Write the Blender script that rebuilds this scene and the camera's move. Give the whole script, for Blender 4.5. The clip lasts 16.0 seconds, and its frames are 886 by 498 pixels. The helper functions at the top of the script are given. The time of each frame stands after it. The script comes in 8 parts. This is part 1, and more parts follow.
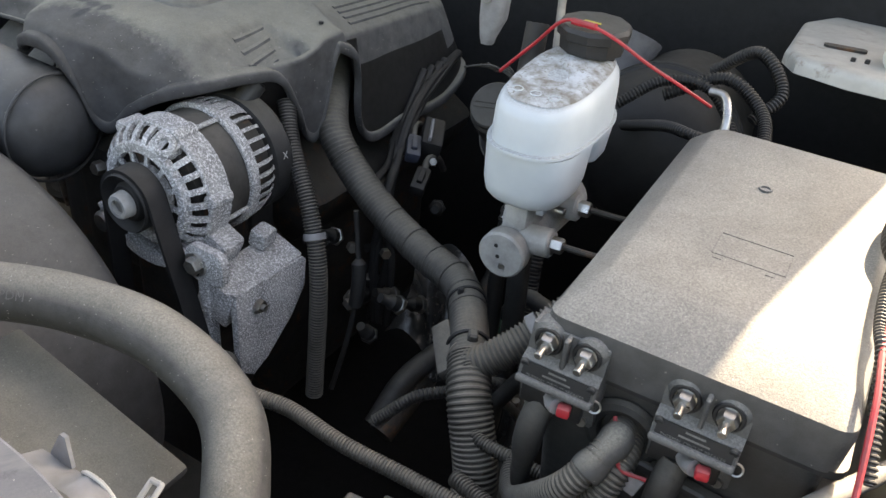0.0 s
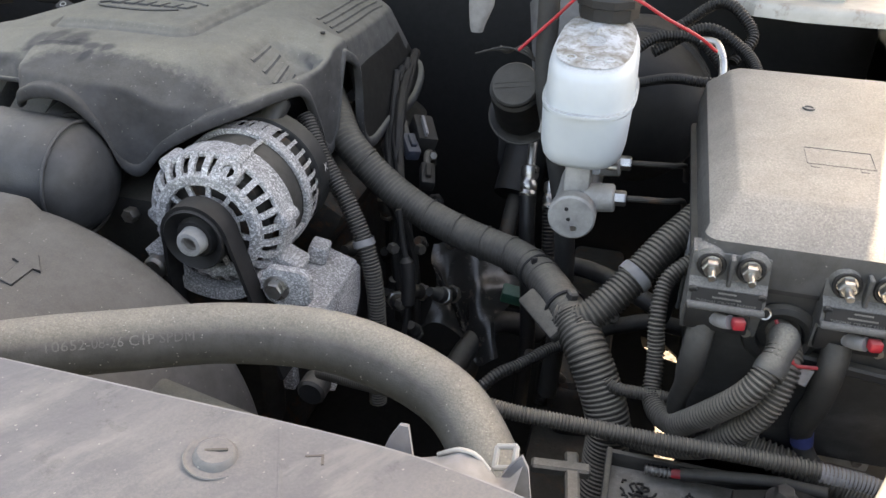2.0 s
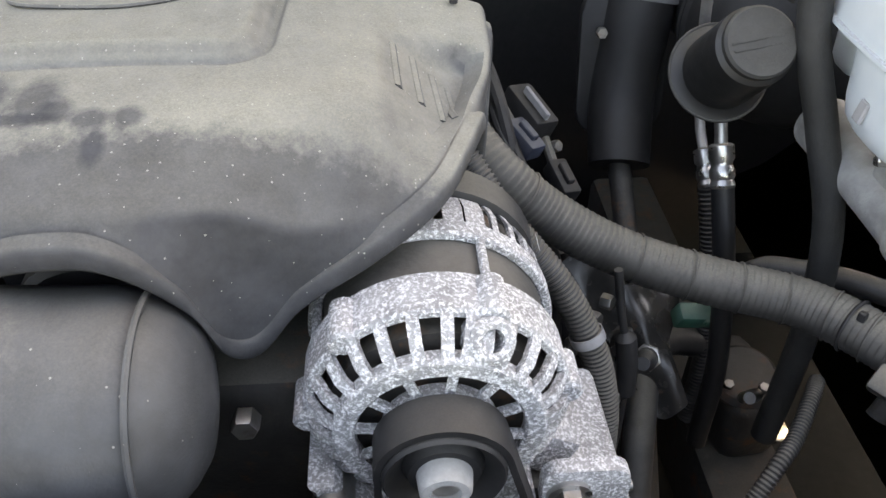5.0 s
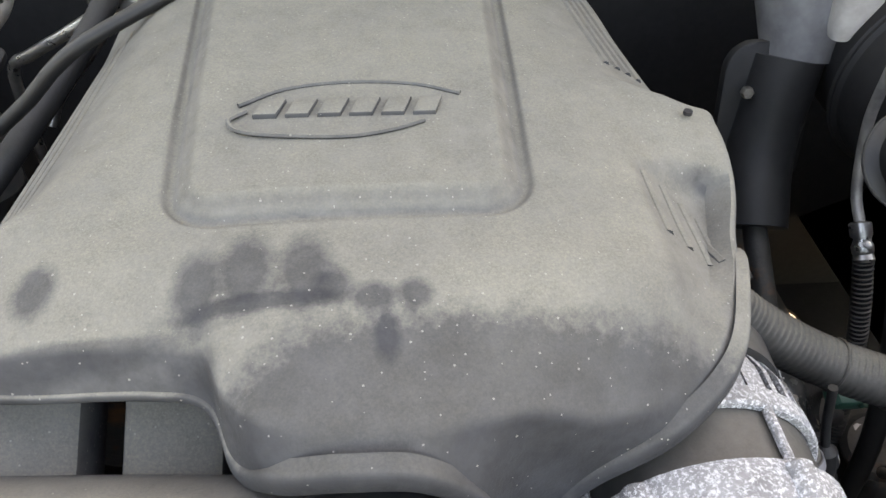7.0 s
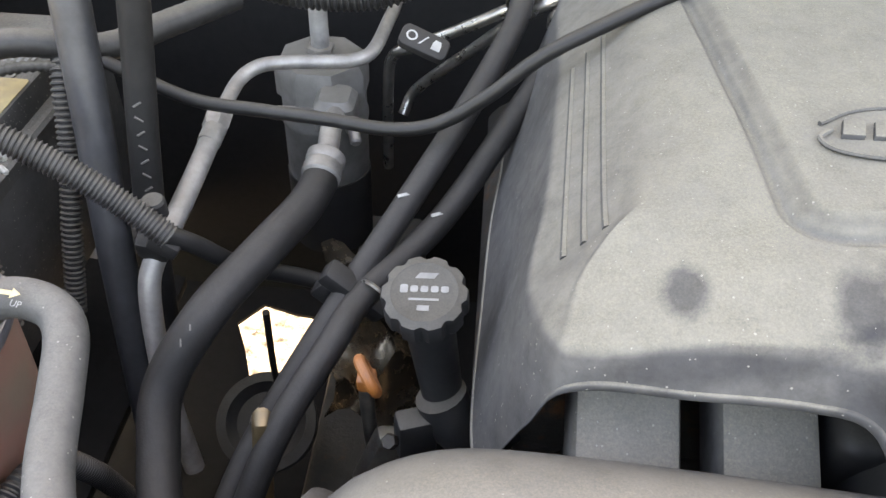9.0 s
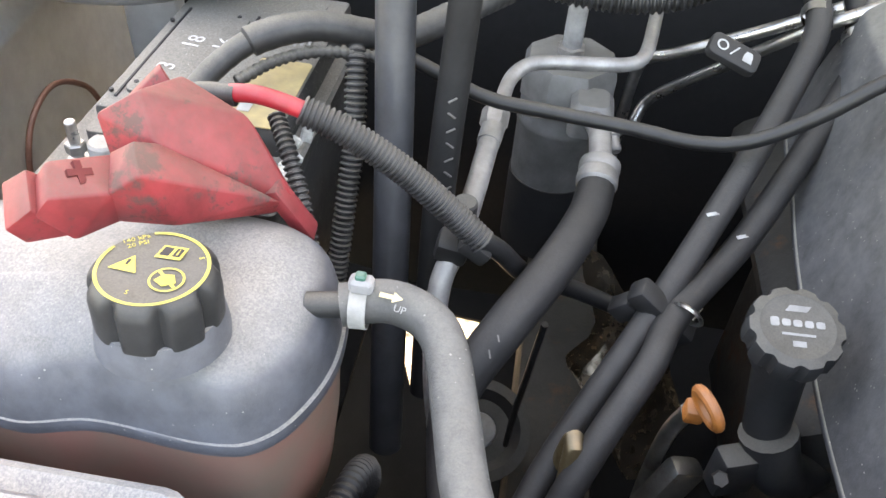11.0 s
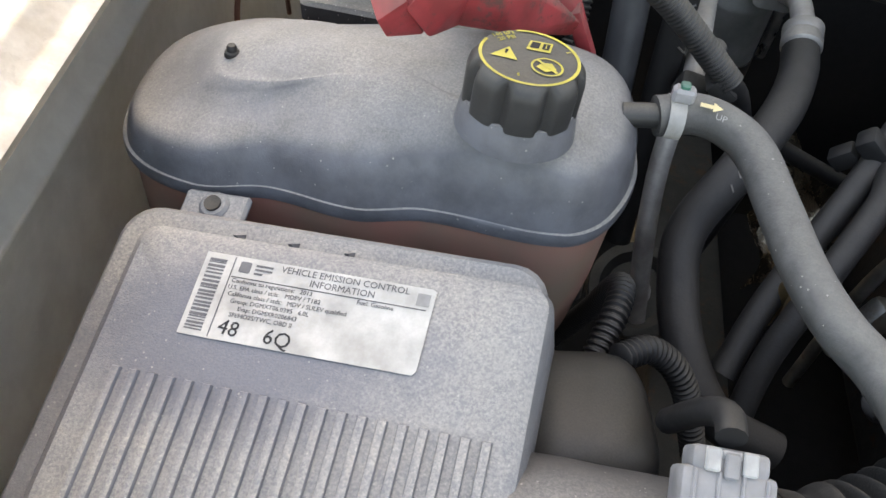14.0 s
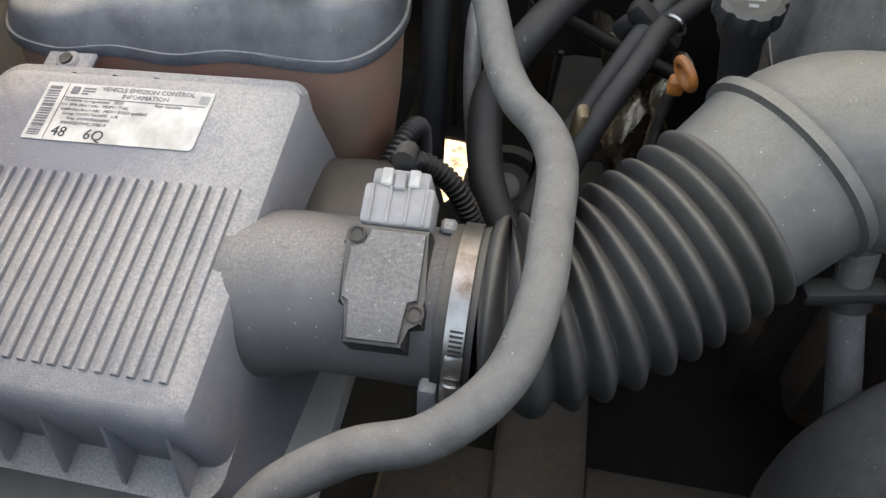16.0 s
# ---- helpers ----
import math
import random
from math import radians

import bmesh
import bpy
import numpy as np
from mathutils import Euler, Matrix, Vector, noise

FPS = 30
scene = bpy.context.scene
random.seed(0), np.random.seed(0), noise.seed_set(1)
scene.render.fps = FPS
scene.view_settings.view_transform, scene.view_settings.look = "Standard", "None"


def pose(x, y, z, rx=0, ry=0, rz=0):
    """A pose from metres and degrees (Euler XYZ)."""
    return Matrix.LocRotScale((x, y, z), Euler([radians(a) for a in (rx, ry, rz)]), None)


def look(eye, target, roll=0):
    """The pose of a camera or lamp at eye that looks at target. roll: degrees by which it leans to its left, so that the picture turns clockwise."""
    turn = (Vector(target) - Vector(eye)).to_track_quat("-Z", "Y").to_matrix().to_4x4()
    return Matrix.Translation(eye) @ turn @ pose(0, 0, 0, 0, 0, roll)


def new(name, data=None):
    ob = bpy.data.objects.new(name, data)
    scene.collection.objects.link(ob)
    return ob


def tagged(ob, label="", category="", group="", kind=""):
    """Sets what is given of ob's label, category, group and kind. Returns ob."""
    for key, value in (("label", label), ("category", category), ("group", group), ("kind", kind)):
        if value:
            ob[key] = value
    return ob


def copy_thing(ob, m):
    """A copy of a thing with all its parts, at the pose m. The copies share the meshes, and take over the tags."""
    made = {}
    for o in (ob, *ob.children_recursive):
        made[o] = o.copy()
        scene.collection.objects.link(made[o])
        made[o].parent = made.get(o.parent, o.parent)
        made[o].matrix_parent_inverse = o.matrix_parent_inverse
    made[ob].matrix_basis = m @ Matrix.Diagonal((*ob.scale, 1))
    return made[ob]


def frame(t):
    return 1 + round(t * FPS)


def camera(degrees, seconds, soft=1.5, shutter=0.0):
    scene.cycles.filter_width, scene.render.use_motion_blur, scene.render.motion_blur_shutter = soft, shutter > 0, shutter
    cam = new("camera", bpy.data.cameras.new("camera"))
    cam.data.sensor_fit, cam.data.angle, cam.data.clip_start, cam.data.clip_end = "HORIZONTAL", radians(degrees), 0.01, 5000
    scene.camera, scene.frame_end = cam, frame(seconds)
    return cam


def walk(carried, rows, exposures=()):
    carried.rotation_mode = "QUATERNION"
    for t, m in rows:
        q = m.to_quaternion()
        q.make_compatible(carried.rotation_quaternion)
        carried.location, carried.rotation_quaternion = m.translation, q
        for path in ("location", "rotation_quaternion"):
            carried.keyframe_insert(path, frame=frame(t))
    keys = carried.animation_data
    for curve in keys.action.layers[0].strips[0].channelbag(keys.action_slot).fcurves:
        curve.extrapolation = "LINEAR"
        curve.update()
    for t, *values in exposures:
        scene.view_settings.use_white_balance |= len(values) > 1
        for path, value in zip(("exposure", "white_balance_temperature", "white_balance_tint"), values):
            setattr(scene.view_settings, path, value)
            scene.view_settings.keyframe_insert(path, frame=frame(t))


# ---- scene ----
cam = camera(57.5, 16.0)
PATH = [
    (0, (0.813, -0.707, 1.338), (0.022, 0.788, 0.27), 5.8),
    (0.5, (0.759, -0.781, 1.325), (0.141, 0.815, 0.29), 4.8),
    (1, (0.703, -0.833, 1.304), (0.158, 0.772, 0.242), 2.2),
    (1.5, (0.661, -0.863, 1.3), (0.209, 0.77, 0.238), 2.3),
    (2, (0.597, -0.843, 1.305), (0.172, 0.831, 0.296), 1.3),
    (2.5, (0.509, -0.776, 1.284), (0.191, 0.892, 0.227), -1.2),
    (3, (0.408, -0.721, 1.263), (0.194, 0.9, 0.111), -1.6),
    (3.5, (0.321, -0.67, 1.258), (0.276, 0.965, 0.106), -0.6),
    (3.7, (0.275, -0.639, 1.255), (0.366, 0.991, 0.099), 0.8),
    (5.8, (0.147, -0.411, 1.289), (0.276, 1.072, -0.047), 0.8),
    (6, (0.137, -0.398, 1.299), (0.247, 1.091, -0.032), 0.3),
    (6.5, (0.074, -0.369, 1.297), (0.177, 1.104, -0.052), 0.6),
    (7, (0.016, -0.364, 1.31), (0.178, 1.112, -0.03), 2.1),
    (7.5, (-0.059, -0.362, 1.319), (0.06, 1.123, -0.015), 2.9),
    (8, (-0.125, -0.365, 1.318), (-0.051, 1.122, -0.018), 3.3),
    (8.5, (-0.193, -0.361, 1.312), (-0.155, 1.119, -0.031), 3.7),
    (9, (-0.253, -0.367, 1.308), (-0.324, 1.118, -0.029), 2.4),
    (9.5, (-0.303, -0.373, 1.303), (-0.422, 1.097, -0.047), 2.9),
    (10, (-0.349, -0.378, 1.299), (-0.498, 1.087, -0.054), 4.2),
    (10.2, (-0.373, -0.381, 1.297), (-0.529, 1.085, -0.054), 4.8),
    (12.3, (-0.6, -0.307, 1.274), (-0.768, 1.142, -0.094), 3.2),
    (12.5, (-0.62, -0.313, 1.272), (-0.819, 1.11, -0.119), 2.8),
    (13, (-0.655, -0.353, 1.256), (-0.865, 1.025, -0.178), 4.2),
    (13.5, (-0.65, -0.411, 1.25), (-0.812, 0.936, -0.219), 5.8),
    (14, (-0.644, -0.469, 1.247), (-0.741, 0.88, -0.227), 8.5),
    (14.5, (-0.621, -0.532, 1.234), (-0.768, 0.812, -0.24), 7.4),
    (15, (-0.587, -0.582, 1.229), (-0.735, 0.767, -0.24), 7.3),
    (15.5, (-0.526, -0.615, 1.238), (-0.714, 0.752, -0.21), 4.7),
    (16, (-0.437, -0.63, 1.246), (-0.62, 0.75, -0.19), 3.6),
]
walk(cam, [(t, look(eye, target, roll)) for t, eye, target, roll in PATH],
     exposures=[(0.0, 2.29, 9050, 13), (1.0, 2.49, 9150, 14), (2.0, 2.59, 9350, 15), (2.5, 2.77, 9350, 15), (3.6, 3.34, 9650, 16), (5.9, 3.14, 10150, 16), (7.0, 3.09, 10150, 16), (9.5, 3.69, 9950, 17), (10.2, 3.84, 9850, 16), (12.4, 3.32, 9650, 14), (13.5, 2.95, 9350, 12), (14.5, 2.8, 10050, 13), (16.0, 2.95, 10350, 13)])

# ---------------------------------------------------------------- world and light
world = bpy.data.worlds.new("world")
scene.world = world
world.use_nodes = True
wn, wl = world.node_tree.nodes, world.node_tree.links
sky = wn.new("ShaderNodeTexSky")
sky.sky_type = "NISHITA"
sky.sun_disc = False
sky.sun_elevation, sky.sun_rotation = radians(47), radians(16)
sky.ozone_density, sky.dust_density = 0.4, 2.5
wl.new(sky.outputs[0], wn["Background"].inputs[0])
wn["Background"].inputs[1].default_value = 0.15

SUN_TO = Vector((0.255, 0.90, 1.0)).normalized()      # the way to the sun
sun_data = bpy.data.lights.new("sun", "SUN")
sun_data.energy, sun_data.angle, sun_data.color = 5.0, radians(0.5), (1.0, 0.95, 0.88)
sun = new("sun", sun_data)
sun.matrix_world = look(tuple(SUN_TO * 30), (0, 0, 0))


# ---------------------------------------------------------------- materials
def material(name, base, rough=0.6, metal=0.0, second=None, scale=40.0, dust=0.0, dust_color=(0.30, 0.275, 0.215),
             bump=0.15, bump_scale=220.0, specks=0.0, speck_color=(0.75, 0.76, 0.78), speck_scale=260.0, rust=0.0,
             subsurface=0.0, transmission=0.0, side_dust=0.25, coat=0.0, random_tone=0.0, gloss=0.4, smear=None, flat=(0.55, 0.98), film=(0.15, 0.15, 0.145), wiped=(), speckled=0.2, grit=0.0):
    """A weathered surface: two tones of its own colour, grain relief, dust that lies on what faces up, specks and rust."""
    m = bpy.data.materials.new(name)
    m.use_nodes = True
    n, l = m.node_tree.nodes, m.node_tree.links
    bsdf = n["Principled BSDF"]
    geo = n.new("ShaderNodeNewGeometry")
    coord = n.new("ShaderNodeTexCoord")

    def tex(s, detail=4.0, rough_=0.6):
        t = n.new("ShaderNodeTexNoise")
        t.inputs["Scale"].default_value, t.inputs["Detail"].default_value = s, detail
        t.inputs["Roughness"].default_value = rough_
        l.new(geo.outputs["Position"], t.inputs["Vector"])
        return t.outputs["Fac"]

    def ramp(v, lo, hi):
        r = n.new("ShaderNodeMapRange")
        r.inputs["From Min"].default_value, r.inputs["From Max"].default_value = lo, hi
        l.new(v, r.inputs["Value"])
        return r.outputs["Result"]

    def math_(op, a, b):
        r = n.new("ShaderNodeMath")
        r.operation = op
        r.use_clamp = True
        for i, v in enumerate((a, b)):
            if isinstance(v, (int, float)):
                r.inputs[i].default_value = v
            else:
                l.new(v, r.inputs[i])
        return r.outputs[0]

    def mix(f, a, b):
        r = n.new("ShaderNodeMix")
        r.data_type = "RGBA"
        for sock, v in ((r.inputs["Factor"], f), (r.inputs["A"], a), (r.inputs["B"], b)):
            if isinstance(v, tuple):
                sock.default_value = (*v, 1.0)
            elif isinstance(v, (int, float)):
                sock.default_value = v
            else:
                l.new(v, sock)
        return r.outputs["Result"]

    second = second or tuple(c * 0.6 for c in base)
    col = mix(ramp(tex(scale), 0.35, 0.65), base, second)
    if random_tone:
        info = n.new("ShaderNodeObjectInfo")
        col = mix(math_("MULTIPLY", info.outputs["Random"], random_tone), col, tuple(c * 0.45 for c in base))
    roughness = ramp(tex(scale * 2.3), 0.0, 1.0)
    roughness = math_("ADD", math_("MULTIPLY", roughness, 0.24), rough - 0.12)
    metallic = metal
    if rust:
        rf = math_("MULTIPLY", ramp(tex(scale * 0.8, 6.0, 0.7), 0.62 - 0.25 * rust, 0.75), 0.9)
        col = mix(rf, col, (0.16, 0.075, 0.035))
        roughness = math_("ADD", roughness, math_("MULTIPLY", rf, 0.3))
    if specks:
        sf = ramp(tex(speck_scale, 7.0, 0.8), 0.60 - 0.2 * specks, 0.67 - 0.2 * specks)
        col = mix(sf, col, speck_color)
        roughness = math_("ADD", roughness, math_("MULTIPLY", sf, 0.3))
    if dust:
        sep = n.new("ShaderNodeSeparateXYZ")
        l.new(geo.outputs["Normal"], sep.inputs[0])
        patch = ramp(tex(11.0, 5.0, 0.65), 0.25, 0.62)
        grain = ramp(tex(900.0, 2.0, 0.5), 0.30, 0.62)
        speckle = ramp(tex(520.0, 5.0, 0.75), 0.40, 0.62)
        streak = ramp(tex(55.0, 5.0, 0.7), 0.3, 0.7)
        # a thin grey film, fainter on steep faces to darken the sides, then the tan layer on what lies flat
        thin = math_("MULTIPLY", math_("ADD", math_("MULTIPLY", ramp(sep.outputs["Z"], -0.15, 0.75), 0.85), 0.15), side_dust * 1.6)
        thin = math_("MULTIPLY", thin, math_("ADD", math_("MULTIPLY", streak, 0.6), 0.4))
        clean = None
        for cx, cy, rx, ry, left, soft_from in (spot if len(spot) == 6 else (*spot, 0.6) for spot in wiped):
            off = n.new("ShaderNodeVectorMath")
            off.operation = "SUBTRACT"
            l.new(geo.outputs["Position"], off.inputs[0])
            off.inputs[1].default_value = (cx, cy, 0.0)
            sc = n.new("ShaderNodeVectorMath")
            sc.operation = "MULTIPLY"
            l.new(off.outputs[0], sc.inputs[0])
            sc.inputs[1].default_value = (1 / rx, 1 / ry, 0.0)
            ln = n.new("ShaderNodeVectorMath")
            ln.operation = "LENGTH"
            squarish = soft_from > 0.7
            if squarish:
                sq = n.new("ShaderNodeVectorMath")
                sq.operation = "MULTIPLY"
                l.new(sc.outputs[0], sq.inputs[0])
                l.new(sc.outputs[0], sq.inputs[1])
                sc = sq
            l.new(sc.outputs[0], ln.inputs[0])
            keep = n.new("ShaderNodeMapRange")
            edge = math_("MULTIPLY", math_("SUBTRACT", tex(140.0, 5.0, 0.7), 0.3), 0.5)
            far = n.new("ShaderNodeMath")
            far.operation = "ADD"
            l.new(ln.outputs["Value"], far.inputs[0])
            l.new(edge, far.inputs[1])
            keep.inputs["From Min"].default_value, keep.inputs["From Max"].default_value = soft_from, 1.1
            keep.inputs["To Min"].default_value = left
            l.new(far.outputs[0], keep.inputs["Value"])
            clean = math_("MULTIPLY", keep.outputs["Result"], 1.0 if clean is None else clean)
        if clean is not None:
            thin = math_("MULTIPLY", thin, clean)
        col = mix(thin, col, film)
        df = math_("MULTIPLY", ramp(sep.outputs["Z"], *flat), dust)
        df = math_("MULTIPLY", df, math_("ADD", math_("MULTIPLY", patch, 0.45), 0.55))
        df = math_("MULTIPLY", df, math_("ADD", math_("MULTIPLY", grain, 0.35), 0.65))
        df = math_("MULTIPLY", df, math_("ADD", math_("MULTIPLY", speckle, speckled), 1.0 - speckled))
        if clean is not None:
            df = math_("MULTIPLY", df, clean)
        col = mix(df, col, dust_color)
        roughness = math_("ADD", roughness, math_("MULTIPLY", df, 0.4))
    if smear:
        # long wiped streaks, dark scuffs and pale dust: turn, stretch, share, two tones
        turned = n.new("ShaderNodeMapping")
        turned.vector_type = "TEXTURE"
        turned.inputs["Rotation"].default_value = (0, 0, radians(smear[0]))
        turned.inputs["Scale"].default_value = (1.0, smear[1], 1.0)
        l.new(geo.outputs["Position"], turned.inputs["Vector"])
        for size, lo, tone in ((13.0, 0.45, smear[3]), (34.0, 0.50, smear[4]), (90.0, 0.52, smear[3])):
            long_ = n.new("ShaderNodeTexNoise")
            long_.inputs["Scale"].default_value, long_.inputs["Detail"].default_value = size, 6.0
            long_.inputs["Roughness"].default_value = 0.65
            l.new(turned.outputs[0], long_.inputs["Vector"])
            col = mix(math_("MULTIPLY", ramp(long_.outputs["Fac"], lo, lo + 0.17), smear[2]), col, tone)
    if grit:
        cells = n.new("ShaderNodeTexVoronoi")
        cells.inputs["Scale"].default_value = 380.0
        l.new(geo.outputs["Position"], cells.inputs["Vector"])
        pick = n.new("ShaderNodeSeparateColor")
        l.new(cells.outputs["Color"], pick.inputs[0])
        size = math_("MULTIPLY", pick.outputs["Green"], 0.26)
        dot = math_("MULTIPLY", math_("LESS_THAN", cells.outputs["Distance"], size), math_("LESS_THAN", pick.outputs["Red"], grit))
        col = mix(math_("MULTIPLY", dot, 0.4), col, (0.46, 0.445, 0.39))
    l.new(col, bsdf.inputs["Base Color"])
    l.new(roughness, bsdf.inputs["Roughness"])
    bsdf.inputs["Metallic"].default_value = metallic
    bsdf.inputs["Subsurface Weight"].default_value = subsurface
    if subsurface:
        bsdf.inputs["Subsurface Radius"].default_value = (0.03, 0.03, 0.03)
        bsdf.inputs["Subsurface Scale"].default_value = 0.5
    bsdf.inputs["Transmission Weight"].default_value = transmission
    bsdf.inputs["Coat Weight"].default_value = coat
    bsdf.inputs["Specular IOR Level"].default_value = gloss
    if bump:
        b = n.new("ShaderNodeBump")
        b.inputs["Strength"].default_value = bump
        b.inputs["Distance"].default_value = 0.0012
        l.new(tex(bump_scale, 3.0, 0.6), b.inputs["Height"])
        l.new(b.outputs[0], bsdf.inputs["Normal"])
    return m


WIPED = tuple((spot[0], spot[1], spot[2] * 1.3, spot[3] * 1.2, 0.28) for spot in ((-0.068, -0.09, 0.012, 0.022), (-0.045, -0.085, 0.013, 0.026), (-0.018, -0.088, 0.013, 0.026), (-0.005, -0.098, 0.009, 0.012), (0.013, -0.105, 0.011, 0.009),
         (0.033, -0.104, 0.008, 0.009), (0.019, -0.125, 0.006, 0.014), (-0.069, -0.135, 0.012, 0.018), (-0.04, -0.104, 0.04, 0.006), (-0.147, -0.079, 0.011, 0.016), (-0.16, -0.125, 0.014, 0.008)))
THINNED = ((0.090, -0.215, 0.160, 0.108, 0.30, 0.85), (0.16, -0.11, 0.05, 0.05, 0.8), (-0.13, -0.112, 0.09, 0.006, 0.45))      # dust thinned on the front slope, right shoulder and left front edge
COVER = material("dusty_cover_plastic", (0.048, 0.050, 0.056), 0.6, gloss=0.08, dust=0.9, bump=0.2, bump_scale=500, side_dust=0.62, film=(0.165, 0.163, 0.158), flat=(0.45, 1.0), wiped=WIPED + THINNED, dust_color=(0.286, 0.272, 0.214), speckled=0.35, grit=0.14)
PLASTIC = material("black_plastic", (0.020, 0.021, 0.023), 0.5, dust=0.32, bump=0.12, bump_scale=400, side_dust=0.12)
DARK = material("dark_plastic", (0.014, 0.014, 0.015), 0.6, dust=0.12, bump=0.1, side_dust=0.02)
AIRBOX = material("airbox_plastic", (0.125, 0.134, 0.158), 0.5, grit=0.3, second=(0.10, 0.108, 0.128), scale=12, dust=0.78, wiped=((-0.77, -0.225, 0.13, 0.065, 0.22), (-0.875, -0.36, 0.035, 0.22, 0.4)), bump=0.4, bump_scale=800, side_dust=0.7, film=(0.21, 0.21, 0.208), flat=(0.70, 0.99), dust_color=(0.44, 0.425, 0.375), speckled=0.95)
OUTLET = material("outlet_plastic", (0.088, 0.087, 0.088), 0.5, grit=0.14, second=(0.062, 0.061, 0.062), scale=12, dust=0.55, bump=0.18, bump_scale=900, side_dust=0.2, flat=(0.70, 0.99), dust_color=(0.36, 0.34, 0.30), speckled=0.75)
SENSOR_LID = material("sensor_lid_plastic", (0.085, 0.085, 0.086), 0.5, grit=0.2, dust=0.5, bump=0.5, bump_scale=700, side_dust=0.2, speckled=0.8, dust_color=(0.36, 0.345, 0.31))
RUNNER = material("dusty_runner_plastic", (0.12, 0.12, 0.12), 0.6, grit=0.2, second=(0.06, 0.06, 0.06), scale=42, dust=0.8, bump=0.3, bump_scale=300, flat=(0.1, 0.7), side_dust=0.4, speckled=0.5)
DUCT = material("duct_plastic", (0.042, 0.045, 0.050), 0.5, grit=0.06, speckled=0.3, dust=0.72, bump=0.2, bump_scale=600, side_dust=0.34, wiped=((0.07, -0.20, 0.15, 0.20, 0.3),))
SHROUD = material("shroud_plastic", (0.038, 0.040, 0.044), 0.55, grit=0.08, speckled=0.3, dust=0.33, bump=0.2, bump_scale=500, side_dust=0.3)
RUBBER = material("dusty_rubber", (0.019, 0.019, 0.019), 0.7, dust=0.32, bump=0.3, bump_scale=500, side_dust=0.13)
COOL_HOSE = material("dusty_grey_rubber", (0.045, 0.046, 0.047), 0.8, grit=0.10, speckled=0.4, dust=0.6, bump=0.3, bump_scale=600, side_dust=0.5, dust_color=(0.22, 0.21, 0.185))
HOSE_TAN = material("dust_coated_rubber", (0.045, 0.044, 0.040), 0.8, grit=0.2, speckled=0.5, dust=0.9, dust_color=(0.37, 0.345, 0.28), bump=0.25, bump_scale=600, side_dust=0.45)
AC_RUBBER = material("smooth_black_rubber", (0.017, 0.017, 0.018), 0.6, dust=0.30, bump=0.25, bump_scale=400, side_dust=0.09, second=(0.011, 0.011, 0.012), scale=18, dust_color=(0.15, 0.14, 0.12), film=(0.14, 0.132, 0.118))
CONDUIT = material("corrugated_conduit", (0.019, 0.019, 0.020), 0.5, dust=0.42, bump=0.1, side_dust=0.24)
TAPE = material("loom_tape", (0.022, 0.022, 0.023), 0.65, dust=0.5, bump=0.3, bump_scale=300, side_dust=0.30, speckled=0.4, film=(0.19, 0.178, 0.153))
DUSTY_CONDUIT = material("dusty_corrugated_conduit", (0.026, 0.026, 0.025), 0.6, dust=0.62, bump=0.1, side_dust=0.32, speckled=0.4, film=(0.23, 0.212, 0.178), dust_color=(0.36, 0.325, 0.26))
# colour set near black so the bay's low background reads as deep shade
NEAR_BLACK = material("near_black_plastic", (0.006, 0.006, 0.0062), 0.75, bump=0.1)
BLACK_CABLE = material("black_cable_sheath", (0.012, 0.012, 0.013), 0.45, dust=0.2, bump=0.1, side_dust=0.06)
ALLOY = material("corroded_cast_alloy", (0.20, 0.203, 0.21), 0.6, 0.2, dust=0.12, specks=0.50, bump=1.0, bump_scale=420, speck_scale=420, speck_color=(0.86, 0.865, 0.88), second=(0.36, 0.363, 0.37), scale=45, rust=0.0)
CAST = material("grey_cast_metal", (0.46, 0.46, 0.45), 0.6, 0.2, dust=0.5, bump=0.5, bump_scale=300, side_dust=0.3)
ACCU = material("dull_accumulator_alloy", (0.25, 0.245, 0.235), 0.55, 0.3, dust=0.35, bump=0.3, bump_scale=300, second=(0.17, 0.165, 0.155), scale=30)
STEEL = material("bare_steel", (0.45, 0.44, 0.42), 0.38, 0.95, dust=0.25, rust=0.25, bump=0.15)
ZINC = material("bright_zinc", (0.62, 0.61, 0.59), 0.3, 0.95, dust=0.15, bump=0.1)
ALU_TUBE = material("aluminium_tube", (0.50, 0.48, 0.455), 0.5, 0.6, dust=0.4, bump=0.15)
IRON = material("dark_iron", (0.034, 0.0325, 0.031), 0.6, 0.2, dust=0.2, rust=0.25, bump=0.5, side_dust=0.04)
STATOR = material("stator_steel", (0.075, 0.072, 0.068), 0.6, 0.5, dust=0.25, bump=0.3)
WHITE_POLY = material("milky_polyethylene", (0.53, 0.58, 0.615), 0.38, dust=0.85, subsurface=0.1, bump=0.05, second=(0.46, 0.515, 0.555), scale=14, side_dust=0.05, dust_color=(0.16, 0.145, 0.115), flat=(0.72, 0.99), speckled=0.8)
# real dust on the flat top, paler to carry the sky sheen too
TANK_TOP = material("tank_grey_plastic", (0.108, 0.115, 0.134), 0.45, gloss=0.3, grit=0.08, speckled=0.5, dust=0.75, bump=0.15, bump_scale=600, side_dust=0.2, flat=(0.62, 1.0), dust_color=(0.42, 0.405, 0.36))
TANK_LOW = material("coolant_stained_plastic", (0.34, 0.14, 0.11), 0.5, dust=0.2, subsurface=0.2, bump=0.05, second=(0.22, 0.16, 0.12), scale=9)
